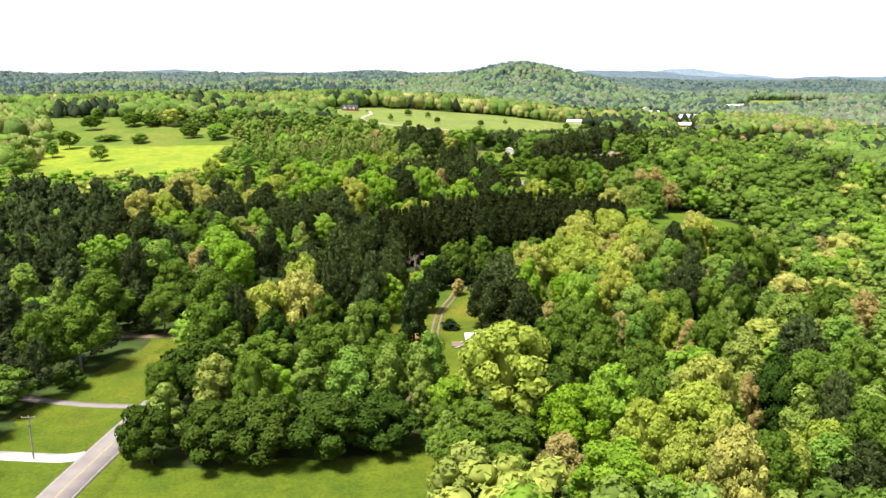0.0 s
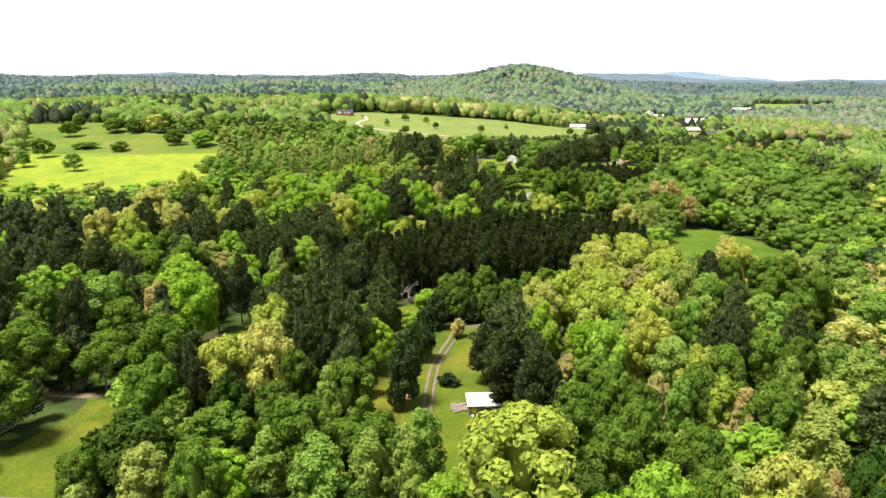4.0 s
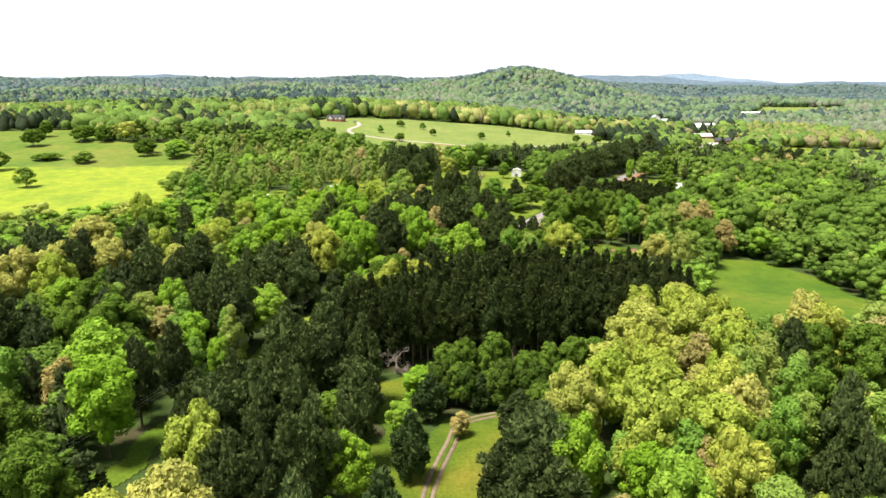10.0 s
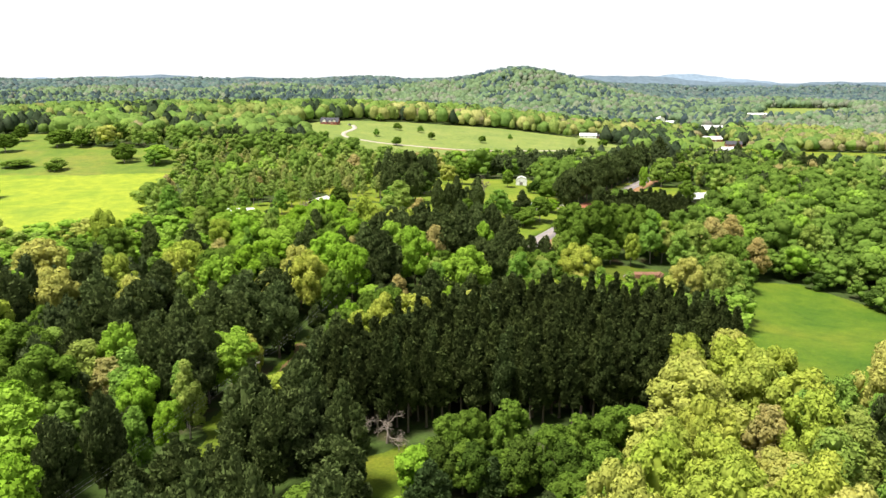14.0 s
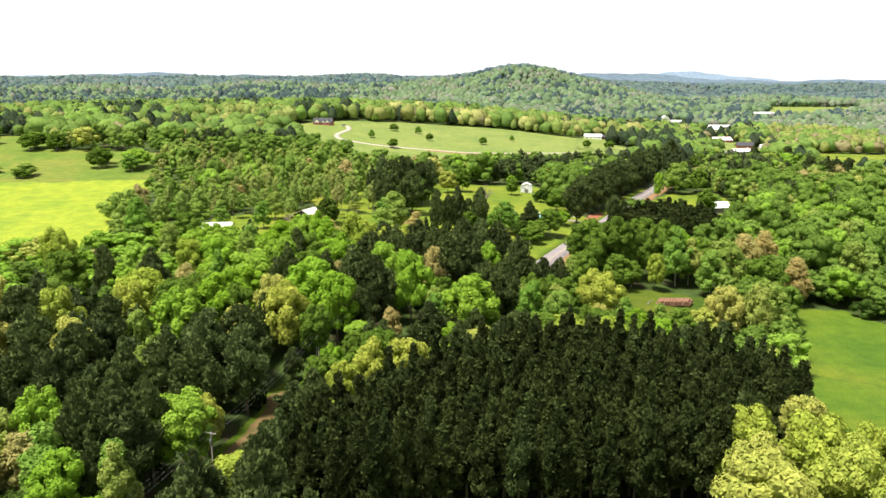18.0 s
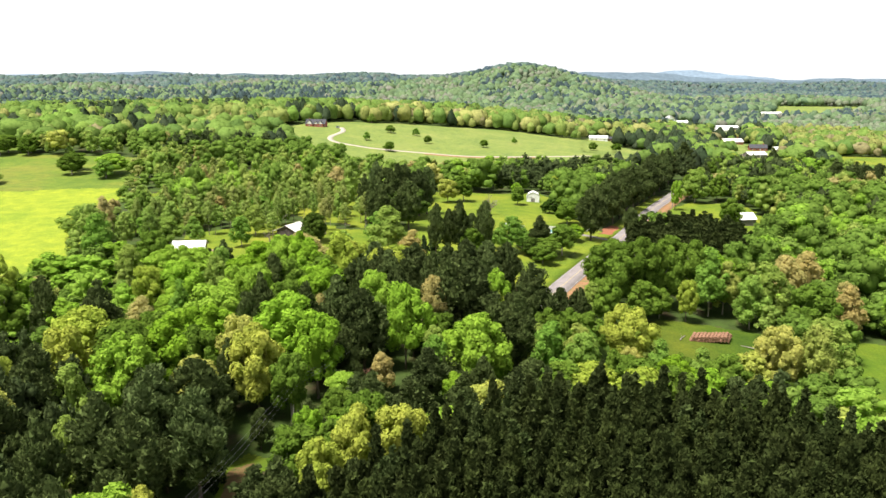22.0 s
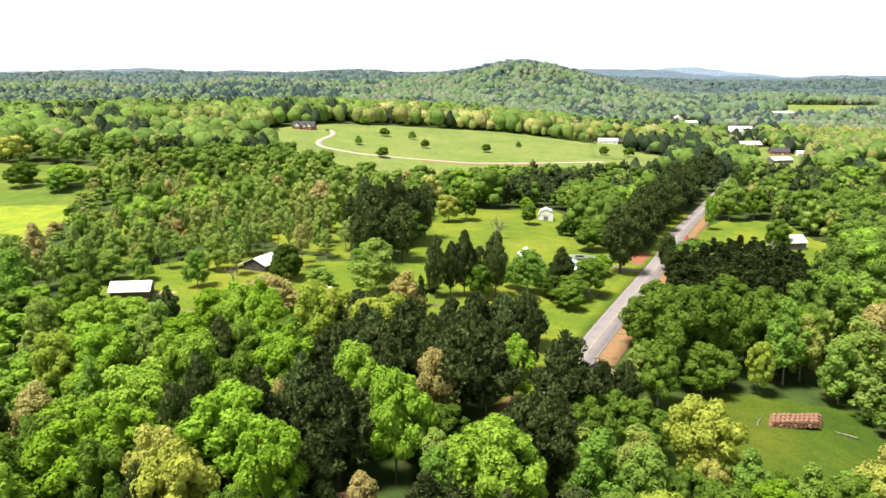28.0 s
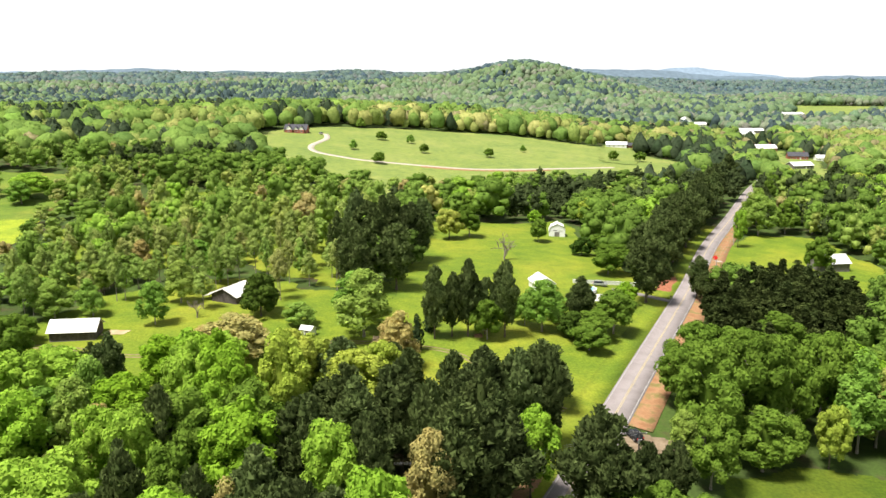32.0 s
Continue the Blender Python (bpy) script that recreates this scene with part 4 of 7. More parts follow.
tree("green", -236, 610.7, 6, 8.82)
tree("green", -164.7, 636.3, 12, 11.34)
tree("olive", -137.4, 500.6, 13, 16.38)
tree("pine", -117.2, 277.1, 20.8, 11.4)
tree("pine", -105.7, 272.7, 20.8, 11.4)
tree("cream", -124.8, 317.7, 19.5, 11.6)
tree("cream", -117.2, 325.8, 19.5, 14.1)
tree("bright", -106.5, 308.1, 14.3, 11.2)
tree("green", -92.9, 294.6, 18.2, 14.2)
tree("green", -81.4, 279.2, 18.2, 14.2)
tree("olive", -77.3, 293.3, 16.9, 10.5)
tree("bright", -71.6, 294.6, 19.5, 9.8)
tree("olive", -64.6, 284.4, 16.9, 10.5)
tree("rust", -72.2, 289.8, 13.4, 9.4)
tree("bright", -66.6, 299.1, 9.6, 6.1)
tree("bright", -52.5, 270, 10.8, 5.4)
tree("bright", -47.5, 301.2, 16.9, 12)
tree("green", -93.7, 283.6, 15.6, 12.2)
tree("bright", -73.1, 252.9, 19.5, 15.2)
tree("bright", -62.9, 230.5, 20.3, 13.5)
tree("olive", -90.5, 244.6, 16.9, 10.5)
tree("green", -79.1, 224.2, 15.6, 12.2)
tree("olive", -97, 248.3, 16.9, 7)
tree("pine", -89.2, 221.7, 20.8, 9.1)
tree("rust", -79.2, 247.6, 13.4, 9.4)
tree("green", -60.9, 199.1, 19.7, 11.4)
tree("green", -75.6, 202.8, 14.4, 11.2)
tree("green", -53.8, 176.1, 19.6, 12)
tree("pine", -49.2, 180.1, 20.8, 7.5)
tree("cream", -36, 187.7, 22.1, 12.3)
tree("cream", -44, 183.2, 20.8, 12.2)
tree("cream", -37.3, 208, 20.8, 10.8)
tree("green", -29.1, 187.5, 16.9, 8.9)
tree("olive", -21.7, 175.5, 16.9, 6.8)
tree("dark", -40, 175.4, 15.6, 9.5)
tree("green", -31.6, 173.3, 15.6, 8.2)
tree("pine", -31.1, 199.7, 20.8, 8.4)
tree("pine", -26, 199.7, 20.8, 7.5)
tree("pine", -28.5, 230.4, 20.8, 8.5)
tree("pine", -20.3, 211.5, 20.8, 7.6)
tree("pine", -22.6, 204.8, 20.8, 8.5)
tree("pine", -22, 255.5, 20.8, 9.7)
tree("pine", -16.3, 255.1, 20.8, 8)
tree("pine", -26.5, 268.4, 20.8, 10.3)
tree("pine", -15, 226, 20.8, 7.5)
tree("pine", -33.3, 226.3, 20.8, 9.8)
tree("pine", -39.5, 221.7, 20.8, 9.6)
tree("pine", -34.5, 261.9, 20.8, 10)
tree("pine", -18.9, 186.8, 20.8, 7.5)
tree("bright", -15.1, 213.1, 14.3, 9.1)
tree("green", -17.7, 180.8, 16.9, 11.6)
tree("green", -16.5, 199.9, 9.6, 4.9)
tree("green", 22.6, 257.3, 10.8, 8.4)
tree("green", 4.4, 254.8, 9.6, 7.5)
tree("green", 13.7, 253.2, 8.8, 6.9)
tree("cream", 26.2, 229, 19.5, 10.1)
tree("cream", 33.3, 237, 18.2, 10.4)
tree("pine", 16.7, 208.2, 20.8, 11.4)
tree("pine", 10.7, 206.6, 15.3, 8.4)
tree("pine", 17.5, 191.3, 19.5, 10.7)
tree("pine", 19.1, 179.4, 20.8, 9.2)
tree("pine", 14, 201, 12.8, 7.1)
tree("bright", 23.1, 206.9, 19.5, 9.8)
tree("cream", 27.1, 216.6, 9.6, 5)
tree("cream", 47.2, 262, 19.5, 15.2)
tree("cream", 59.9, 268.3, 19.5, 12.3)
tree("cream", 44.9, 248.7, 19.5, 10.1)
tree("rust", 57, 254.1, 15.7, 8.3)
tree("cream", 66.9, 263.6, 18.2, 12.2)
tree("olive", 71.2, 262.9, 16.9, 8.8)
tree("cream", 42.2, 225.8, 19.5, 14.1)
tree("cream", 52.4, 227.3, 19.5, 11.5)
tree("cream", 47.2, 213.4, 19.5, 13.3)
tree("cream", 35.6, 212.2, 19.5, 10.1)
tree("cream", 46, 200.3, 19.5, 10.1)
tree("olive", 40.8, 209.9, 16.9, 9.1)
tree("bright", 33, 201.8, 16.9, 9.8)
tree("bright", 35.5, 193.4, 19.5, 9.8)
tree("rust", 43.7, 207.8, 13.4, 7.8)
tree("cream", 40.4, 195.9, 15.6, 8.1)
tree("olive", 48, 191.7, 16.9, 10.5)
tree("green", 54, 207.9, 16.9, 8.5)
tree("olive", 60.3, 218.1, 16.9, 8.4)
tree("green", 69.4, 225.1, 18.2, 10.3)
tree("olive", 65.3, 221.8, 16.9, 8.6)
tree("olive", 75.6, 254.7, 16.9, 8.5)
tree("cream", 89.3, 260.7, 19.5, 11.6)
tree("green", 92.6, 253.2, 18.2, 12.2)
tree("green", 100.9, 257, 18.2, 10.8)
tree("olive", 111.5, 266, 16.9, 7.6)
tree("pine", 60.4, 200.7, 16.9, 7.7)
tree("pine", 62.5, 194.2, 20.8, 7.5)
tree("green", 57.2, 183.7, 18.2, 9.1)
tree("olive", 78, 218.3, 16.9, 10.2)
tree("olive", 79.4, 211.7, 16.9, 9.9)
tree("green", 68.8, 192.4, 18.2, 9.1)
tree("green", 73.6, 188.4, 18.2, 9.1)
tree("pine", 76.6, 196.5, 20.8, 7.8)
tree("green", 86.4, 217.9, 18.2, 9.1)
tree("green", 100.3, 238.6, 18.2, 9.1)
tree("cream", 53.1, 186.7, 15.6, 8.1)
tree("green", 49.6, 176.9, 16.9, 8.5)
tree("olive", 44.7, 171.7, 16.9, 6.8)
tree("rust", 42.6, 180.2, 13.4, 6.6)
tree("green", 31.7, 184.7, 15.6, 9.9)
tree("green", 32.9, 175.1, 18.2, 9.1)
tree("green", 23.3, 165.7, 18.2, 9.1)
tree("green", 34.6, 166.4, 18.2, 9.1)
tree("cream", 52.7, 175.4, 14.3, 7.4)
tree("rust", 58.5, 175.1, 12.3, 6.7)
tree("green", 59.4, 166.2, 18.2, 9.1)
tree("olive", 67.7, 178.7, 16.9, 6.8)
tree("cream", -123, 363.9, 19.5, 16.6)
tree("pine", -111.3, 326.2, 20.8, 11.4)
tree("cream", -112.9, 315.7, 19.5, 11.5)
tree("cream", -103.7, 333.1, 19.5, 12)
tree("pine", -101.7, 347.9, 20.8, 11.4)
tree("cream", -93.6, 351, 19.5, 10.5)
tree("cream", -80.7, 331.5, 19.5, 10.1)
tree("cream", -78.3, 357.5, 19.5, 10.5)
tree("cream", -80.2, 369.9, 19.5, 15.4)
tree("olive", -72.4, 345.7, 16.9, 8)
tree("pine", -78.8, 345.6, 20.8, 11.4)
tree("bright", -66.3, 355.7, 19.5, 12.4)
tree("bright", -60.2, 367.9, 19.5, 15)
tree("pine", -58.1, 324.8, 20.8, 11.4)
tree("pine", -53.3, 337.8, 20.8, 11.4)
tree("pine", -45.8, 341.6, 20.8, 11.4)
tree("pine", -58.5, 297.7, 20.8, 11.3)
tree("pine", -62, 290, 20.8, 9.4)
tree("pine", -76, 310.3, 20.8, 10.5)
tree("pine", -83.7, 315.1, 20.8, 10.8)
tree("pine", -82.1, 298.9, 20.8, 8.4)
tree("green", -100, 318.9, 15.6, 7.8)
tree("olive", -88.3, 298.4, 16.9, 10.2)
tree("cream", -45.8, 309.6, 13.1, 6.8)
tree("pine", -54.3, 290.3, 20.8, 10.8)
tree("olive", -51.2, 279.1, 16.9, 6.8)
tree("cedar", -53.6, 302.6, 10.8, 3.8)
tree("cedar", -40.7, 333.9, 12, 4.2)
tree("green", -89.4, 274.4, 16.9, 10.8)
tree("green", -82, 271.7, 18.2, 9.1)
tree("bright", -77.8, 263.2, 18.2, 9.1)
tree("bright", -53.7, 273.9, 10.8, 5.4)
tree("pine", -61.7, 244.5, 19.5, 7.4)
tree("pine", -57.3, 252.7, 20.8, 7.5)
tree("olive", -54.8, 260.8, 15.5, 6.2)
tree("pine", -24.6, 223.9, 20.8, 7.5)
tree("pine", -41.7, 243.4, 16.9, 9.3)
tree("pine", -28.5, 252.9, 20.8, 7.5)
tree("pine", -34.9, 267.5, 20.8, 8)
tree("pine", -42.2, 214.7, 20.8, 7.5)
tree("pine", -29.5, 216.8, 20.8, 7.6)
tree("cream", 49, 271.9, 19.5, 11.1)
tree("cream", 58.9, 276.3, 19.5, 13)
tree("cream", 37, 241.8, 18.2, 9.5)
tree("cream", 70.8, 279.7, 16.9, 9.1)
tree("olive", 65.2, 268.5, 16.9, 6.8)
tree("olive", 65.5, 258.1, 16.9, 9.4)
tree("cream", 62.8, 251, 19.5, 10.1)
tree("cream", 42.5, 234.9, 19.5, 10.1)
tree("cream", 53.3, 219.7, 19.5, 10.1)
tree("olive", 60.5, 238.6, 18.2, 10.7)
tree("olive", 68.1, 245.6, 18.2, 8.8)
tree("rust", 70.2, 258, 13.4, 6.8)
tree("olive", 68.5, 231.9, 18.2, 8.2)
tree("pine", 75, 247.6, 20.8, 7.5)
tree("cream", 88.4, 273.1, 19.5, 10.6)
tree("olive", 77.1, 266.5, 16.9, 6.8)
tree("green", 82.5, 254.4, 18.2, 9.1)
tree("olive", 73, 241.2, 16.9, 6.8)
tree("olive", 53.1, 374, 12, 7.4)
tree("cream", 74, 372.5, 10.8, 9.2)
tree("cream", 80.5, 376.2, 16.9, 11.3)
tree("olive", 93.7, 378.6, 19.5, 12.1)
tree("rust", 130.4, 439.2, 13.4, 9.4)
tree("green", -108.5, 387.8, 18.2, 14.2)
tree("cream", -120.6, 408.5, 19.5, 10.1)
tree("pine", -95.9, 385.1, 20.8, 7.8)
tree("bright", -89.7, 384.2, 15.6, 11.6)
tree("green", -68.6, 364, 19.5, 15.2)
tree("green", -64.1, 372.9, 18.2, 10.7)
tree("bright", -52.3, 374.4, 19.5, 15.2)
tree("bright", -53.9, 388.2, 19.5, 14.9)
tree("cream", -43.2, 366.8, 19.5, 10.1)
tree("cream", -48.6, 349.8, 18.2, 9.5)
tree("cream", -84.5, 338.3, 16.9, 8.8)
tree("olive", -101.2, 365.4, 16.9, 7.3)
tree("pine", -91.7, 333.5, 20.8, 11.4)
tree("pine", -77.1, 325.5, 20.8, 11.4)
tree("pine", -42.5, 328.1, 20.8, 9.8)
tree("pine", -50.1, 318, 20.8, 10.7)
tree("pine", -64.4, 317.2, 20.8, 8.2)
tree("olive", -64.6, 327.2, 16.9, 6.8)
tree("pine", -66.4, 303.6, 18.2, 10)
tree("pine", -52.7, 297.8, 20.8, 7.5)
tree("bright", -61.8, 281, 14.3, 9.1)
tree("olive", -53.5, 284.5, 15.6, 6.2)
tree("cedar", -41.2, 330.8, 12, 4.2)
tree("pine", -26.9, 275.5, 20.8, 7.5)
tree("bright", -36.1, 378.2, 20.8, 15.9)
tree("bright", -27.1, 367.8, 20.8, 11.7)
tree("green", -40.2, 408.9, 18.2, 12)
tree("green", -30.9, 412.3, 18.2, 12.1)
tree("cream", -28, 427.5, 19.5, 10.7)
tree("pine", -24.8, 388.3, 20.8, 11.4)
tree("bright", -15.7, 398.3, 19.5, 9.8)
tree("bright", -7.6, 382.5, 22.1, 11.1)
tree("rust", -0.5, 398.4, 17.9, 7.9)
tree("pine", -12.8, 408.2, 20.8, 11.4)
tree("pine", -17.8, 381.6, 20.8, 10.6)
tree("pine", -5.9, 414.6, 20.8, 11.4)
tree("pine", 3, 403.2, 20.8, 11.4)
tree("pine", 9.9, 404, 20.8, 11.4)
tree("pine", 17.2, 384.2, 17, 10)
tree("pine", 25.2, 400.6, 20.8, 11.4)
tree("pine", 19.6, 377.1, 20.8, 10.4)
tree("olive", -0.5, 377.4, 14.3, 7)
tree("bright", 8.7, 374.7, 16.9, 13.2)
tree("rust", -12.6, 370.3, 9.6, 6.7)
tree("green", -21, 349.8, 12, 7.8)
tree("bright", -24.6, 340.6, 12, 6)
tree("cream", -15, 328.4, 16.9, 8.8)
tree("cream", -6.5, 330.2, 16.9, 11.1)
tree("cream", -19.6, 320.9, 15.6, 8.1)
tree("green", 28.8, 386.8, 14.5, 8.4)
tree("olive", 26.2, 370.2, 17, 9)
tree("olive", 33.2, 368.8, 16.5, 9)
tree("bright", 10.1, 368.6, 20, 13)
tree("green", 39.5, 391.9, 12, 9.4)
tree("olive", 36.7, 384.7, 10.8, 6.7)
tree("cream", 47.2, 382, 18.5, 12.5)
tree("olive", 51.4, 378, 10.4, 6.4)
tree("olive", 61.7, 370, 12, 7.4)
tree("olive", 68.4, 371.8, 11.1, 6.9)
tree("bright", 71.4, 360.2, 9.6, 7.5)
tree("olive", 94.5, 425, 16.4, 10.2)
tree("rust", 113.8, 445.2, 19, 13.3)
tree("green", 110.8, 418.3, 18.2, 13.5)
tree("rust", 123.1, 424.1, 15.7, 11)
tree("olive", 90.5, 436.5, 16.9, 10.5)
tree("cream", 75.3, 425.7, 13.1, 6.8)
tree("olive", 156.7, 451.9, 18.2, 11.3)
tree("cream", 51.3, 282.9, 18.2, 11)
tree("cream", 63.3, 290.3, 18.2, 9.5)
tree("olive", -115.3, 461.8, 16.9, 10.5)
tree("green", -92.7, 447.8, 14.3, 11.2)
tree("bright", -78.9, 427.9, 15.6, 12.2)
tree("olive", -92.6, 430, 15.6, 7.5)
tree("cream", -78.8, 409.8, 15.6, 10.1)
tree("cream", -39, 360.4, 20.8, 12.3)
tree("green", -53.3, 364.9, 18.2, 9.1)
tree("green", -31.1, 356.2, 16.9, 8.5)
tree("bright", -55.1, 420.3, 15.6, 11.9)
tree("bright", -47.1, 402.6, 19.5, 9.8)
tree("bright", -38.7, 414.8, 16.9, 9.8)
tree("bright", -47.9, 438.4, 15.6, 11)
tree("olive", -61.9, 416.4, 16.9, 8.5)
tree("rust", -57.1, 413.6, 13.4, 6.7)
tree("pine", -80.8, 381, 20.8, 11.4)
tree("rust", -74.5, 389.9, 13.4, 9.3)
tree("pine", -43.9, 389.4, 20.8, 7.5)
tree("pine", -31.6, 383.4, 20.8, 8.3)
tree("cream", -28.9, 439.6, 15.6, 10.9)
tree("rust", -28.9, 387.7, 15.7, 6.9)
tree("pine", -20.4, 403.6, 20.8, 10.6)
tree("pine", 8.7, 422.3, 20.8, 11.4)
tree("pine", 13.6, 374.9, 20.8, 9.1)
tree("bright", 15.9, 409, 16.9, 8.5)
tree("olive", -0.3, 372, 14.3, 6.5)
tree("green", -13.4, 333.7, 18.2, 9.1)
tree("olive", 24.4, 376.4, 14.3, 8.1)
tree("green", 29, 397.4, 10.8, 7.6)
tree("green", 51.7, 427.9, 22.1, 14)
tree("green", 62.8, 434.6, 23.4, 12.8)
tree("green", 82, 443.7, 22.1, 11.7)
tree("olive", 84.8, 433.2, 20.8, 11.3)
tree("olive", 33.9, 376.7, 14.3, 8.2)
tree("cream", 45.8, 374.2, 10.8, 5.6)
tree("green", 57.9, 371.6, 10.4, 5.6)
tree("olive", 58.1, 366.8, 7.7, 4.8)
tree("olive", 101.3, 430.5, 19.5, 12.1)
tree("rust", 121.7, 448.5, 19, 13.3)
tree("olive", 88.9, 373.5, 19.5, 8.9)
tree("green", 35.3, 371.4, 10.8, 8)
tree("green", 41, 371.1, 10.8, 5.4)
tree("green", -94.6, 455.5, 12, 9.4)
tree("pine", -67.9, 444.9, 12, 6.6)
tree("bright", -45.7, 424.7, 19.5, 9.8)
tree("bright", -37.9, 423.6, 19.5, 10)
tree("bright", -42, 429.3, 19.5, 9.8)
tree("olive", -49.3, 427.8, 12, 6.6)
tree("pine", -44.1, 406, 20.8, 7.5)
tree("bright", -70.4, 410.7, 16.9, 12.6)
tree("olive", -63.3, 425.2, 16.9, 6.8)
tree("bright", -53.4, 404.9, 18.2, 9.3)
tree("bright", -31.3, 403.6, 19.5, 13.2)
tree("green", -38.5, 395.4, 16.9, 9.6)
tree("pine", -44.8, 378.7, 20.8, 7.5)
tree("olive", -65.9, 394.1, 16.9, 6.8)
tree("cream", -15.2, 433.5, 14.3, 12.2)
tree("pine", -15.9, 418.3, 18.2, 9.5)
tree("pine", 3.1, 425.5, 18.2, 6.6)
tree("pine", -1.2, 409, 20.8, 7.5)
tree("pine", 7.9, 414.1, 20.8, 8)
tree("pine", 14.8, 422.2, 20.8, 8.5)
tree("pine", 20.8, 424.6, 20, 7.5)
tree("pine", -10.3, 398.6, 20.8, 7.5)
tree("pine", 33.8, 404, 14.3, 5.7)
tree("pine", 38.9, 404.6, 14.4, 5.7)
tree("olive", 46.3, 423.7, 10.8, 6.7)
tree("green", 70.6, 436, 22.1, 11.5)
tree("green", 48.6, 414.8, 14.3, 8.7)
tree("bright", 29.8, 390.6, 9.6, 6.3)
tree("olive", -116.9, 211.4, 16.9, 10.5)
tree("green", -92, 168.4, 16.9, 8.5)
tree("olive", -98.7, 193.1, 16.9, 7.2)
tree("green", -87, 177.2, 18.2, 14.2)
tree("green", -91.2, 199.3, 18.2, 14.2)
tree("green", -99.6, 224.8, 18.2, 10.1)
tree("olive", -85.2, 226.5, 19.5, 12)
tree("dark", -71.4, 208, 13.1, 11)
tree("dark", -52, 157.6, 15.6, 15.6)
tree("olive", -46.1, 147.8, 16.9, 10.5)
tree("green", -37, 145.2, 18.2, 9.1)
tree("bright", -32.4, 148.4, 12, 6.6)
tree("green", -57.6, 149.4, 13.9, 7)
tree("dark", -54.2, 133.3, 11, 10.1)
tree("dark", -41.6, 134.2, 11, 13.6)
tree("dark", -32.8, 134.7, 12, 13.4)
tree("dark", -21.8, 138.1, 12, 14.8)
tree("dark", -12.3, 140, 11, 13.6)
tree("green", -22.6, 162.1, 18.2, 12.5)
tree("green", -9.9, 154.9, 18.2, 9.3)
tree("olive", -2.9, 158, 16.9, 8.1)
tree("olive", -18.5, 148.3, 16.9, 10.5)
tree("olive", -10.8, 150.1, 16.9, 7.8)
tree("olive", -5.7, 153.6, 16.9, 6.8)
tree("cream", 13.3, 145.8, 23.4, 19.9)
tree("green", -0.4, 137.1, 10.8, 7.3)
tree("green", 7, 136.4, 12, 9.4)
tree("green", 2.9, 119.9, 14.3, 9.7)
tree("green", 10.5, 121.1, 10.8, 8.4)
tree("bright", 5.6, 117.3, 9.6, 6.5)
tree("dark", 19.5, 140.6, 16.9, 12.3)
tree("bright", 23.8, 131, 16.9, 11.6)
tree("green", 28.2, 150.6, 18.2, 10.5)
tree("rust", 20.4, 120.5, 12.3, 8.6)
tree("cream", 34.7, 124.1, 16.9, 10.2)
tree("cream", 44.2, 128.5, 18.2, 13)
tree("cream", 47.1, 121.1, 16.9, 9.1)
tree("cream", 44.4, 109.3, 19.5, 10.1)
tree("bright", 27.2, 111.5, 15.6, 12.2)
tree("cream", 38.1, 114.4, 15.6, 8.6)
tree("green", 50.7, 110.8, 18.2, 9.1)
tree("cream", 55.2, 114.5, 15.6, 8.1)
tree("cream", 62, 117.9, 16.9, 8.8)
tree("olive", 61.6, 113.3, 16.9, 9.1)
tree("pine", 64.1, 108, 16.9, 9.3)
tree("green", 71.1, 123.3, 18.2, 9.1)
tree("bright", 32.2, 137.6, 18.2, 11)
tree("green", 38.4, 137.2, 18.2, 9.1)
tree("rust", 55, 168.7, 14.6, 7.5)
tree("green", 40.3, 151, 18.2, 9.1)
tree("green", 33.3, 159.3, 18.2, 9.1)
tree("olive", 63.6, 156.3, 16.9, 10.5)
tree("pine", 80.8, 167.1, 16.9, 9.3)
tree("olive", 94, 174.4, 16.9, 10.5)
tree("olive", 84.4, 182.7, 16.9, 10.5)
tree("pine", 70.7, 216.9, 20.8, 7.5)
tree("pine", 66.6, 198, 18.2, 7)
tree("olive", 106.1, 221.5, 16.9, 10.5)
tree("pine", 68.4, 126.1, 20.8, 7.5)
tree("dark", 65.8, 144.4, 15.6, 9.4)
tree("rust", 60.2, 143.7, 13.4, 5.9)
tree("olive", 63.8, 128, 16.9, 8.7)
tree("green", 70.5, 143.2, 18.2, 10.9)
tree("green", 84.5, 149, 18.2, 11.6)
tree("olive", 88.8, 166.5, 16.9, 10.5)
tree("cream", 48.3, 135.6, 19.5, 11.1)
tree("rust", 109.4, 195.7, 13.4, 9.4)
tree("green", 94.7, 187.4, 18.2, 9.1)

# the woods between: near ones as single trees, the rest as stands
STAND = {k: [] for k in TREE_WORDS}


def seen_from(x, y):
    """How near the walk comes to a place while it is in sight."""
    return y - np.minimum(np.minimum(288, y - 115), y - np.abs(x) / 0.56)


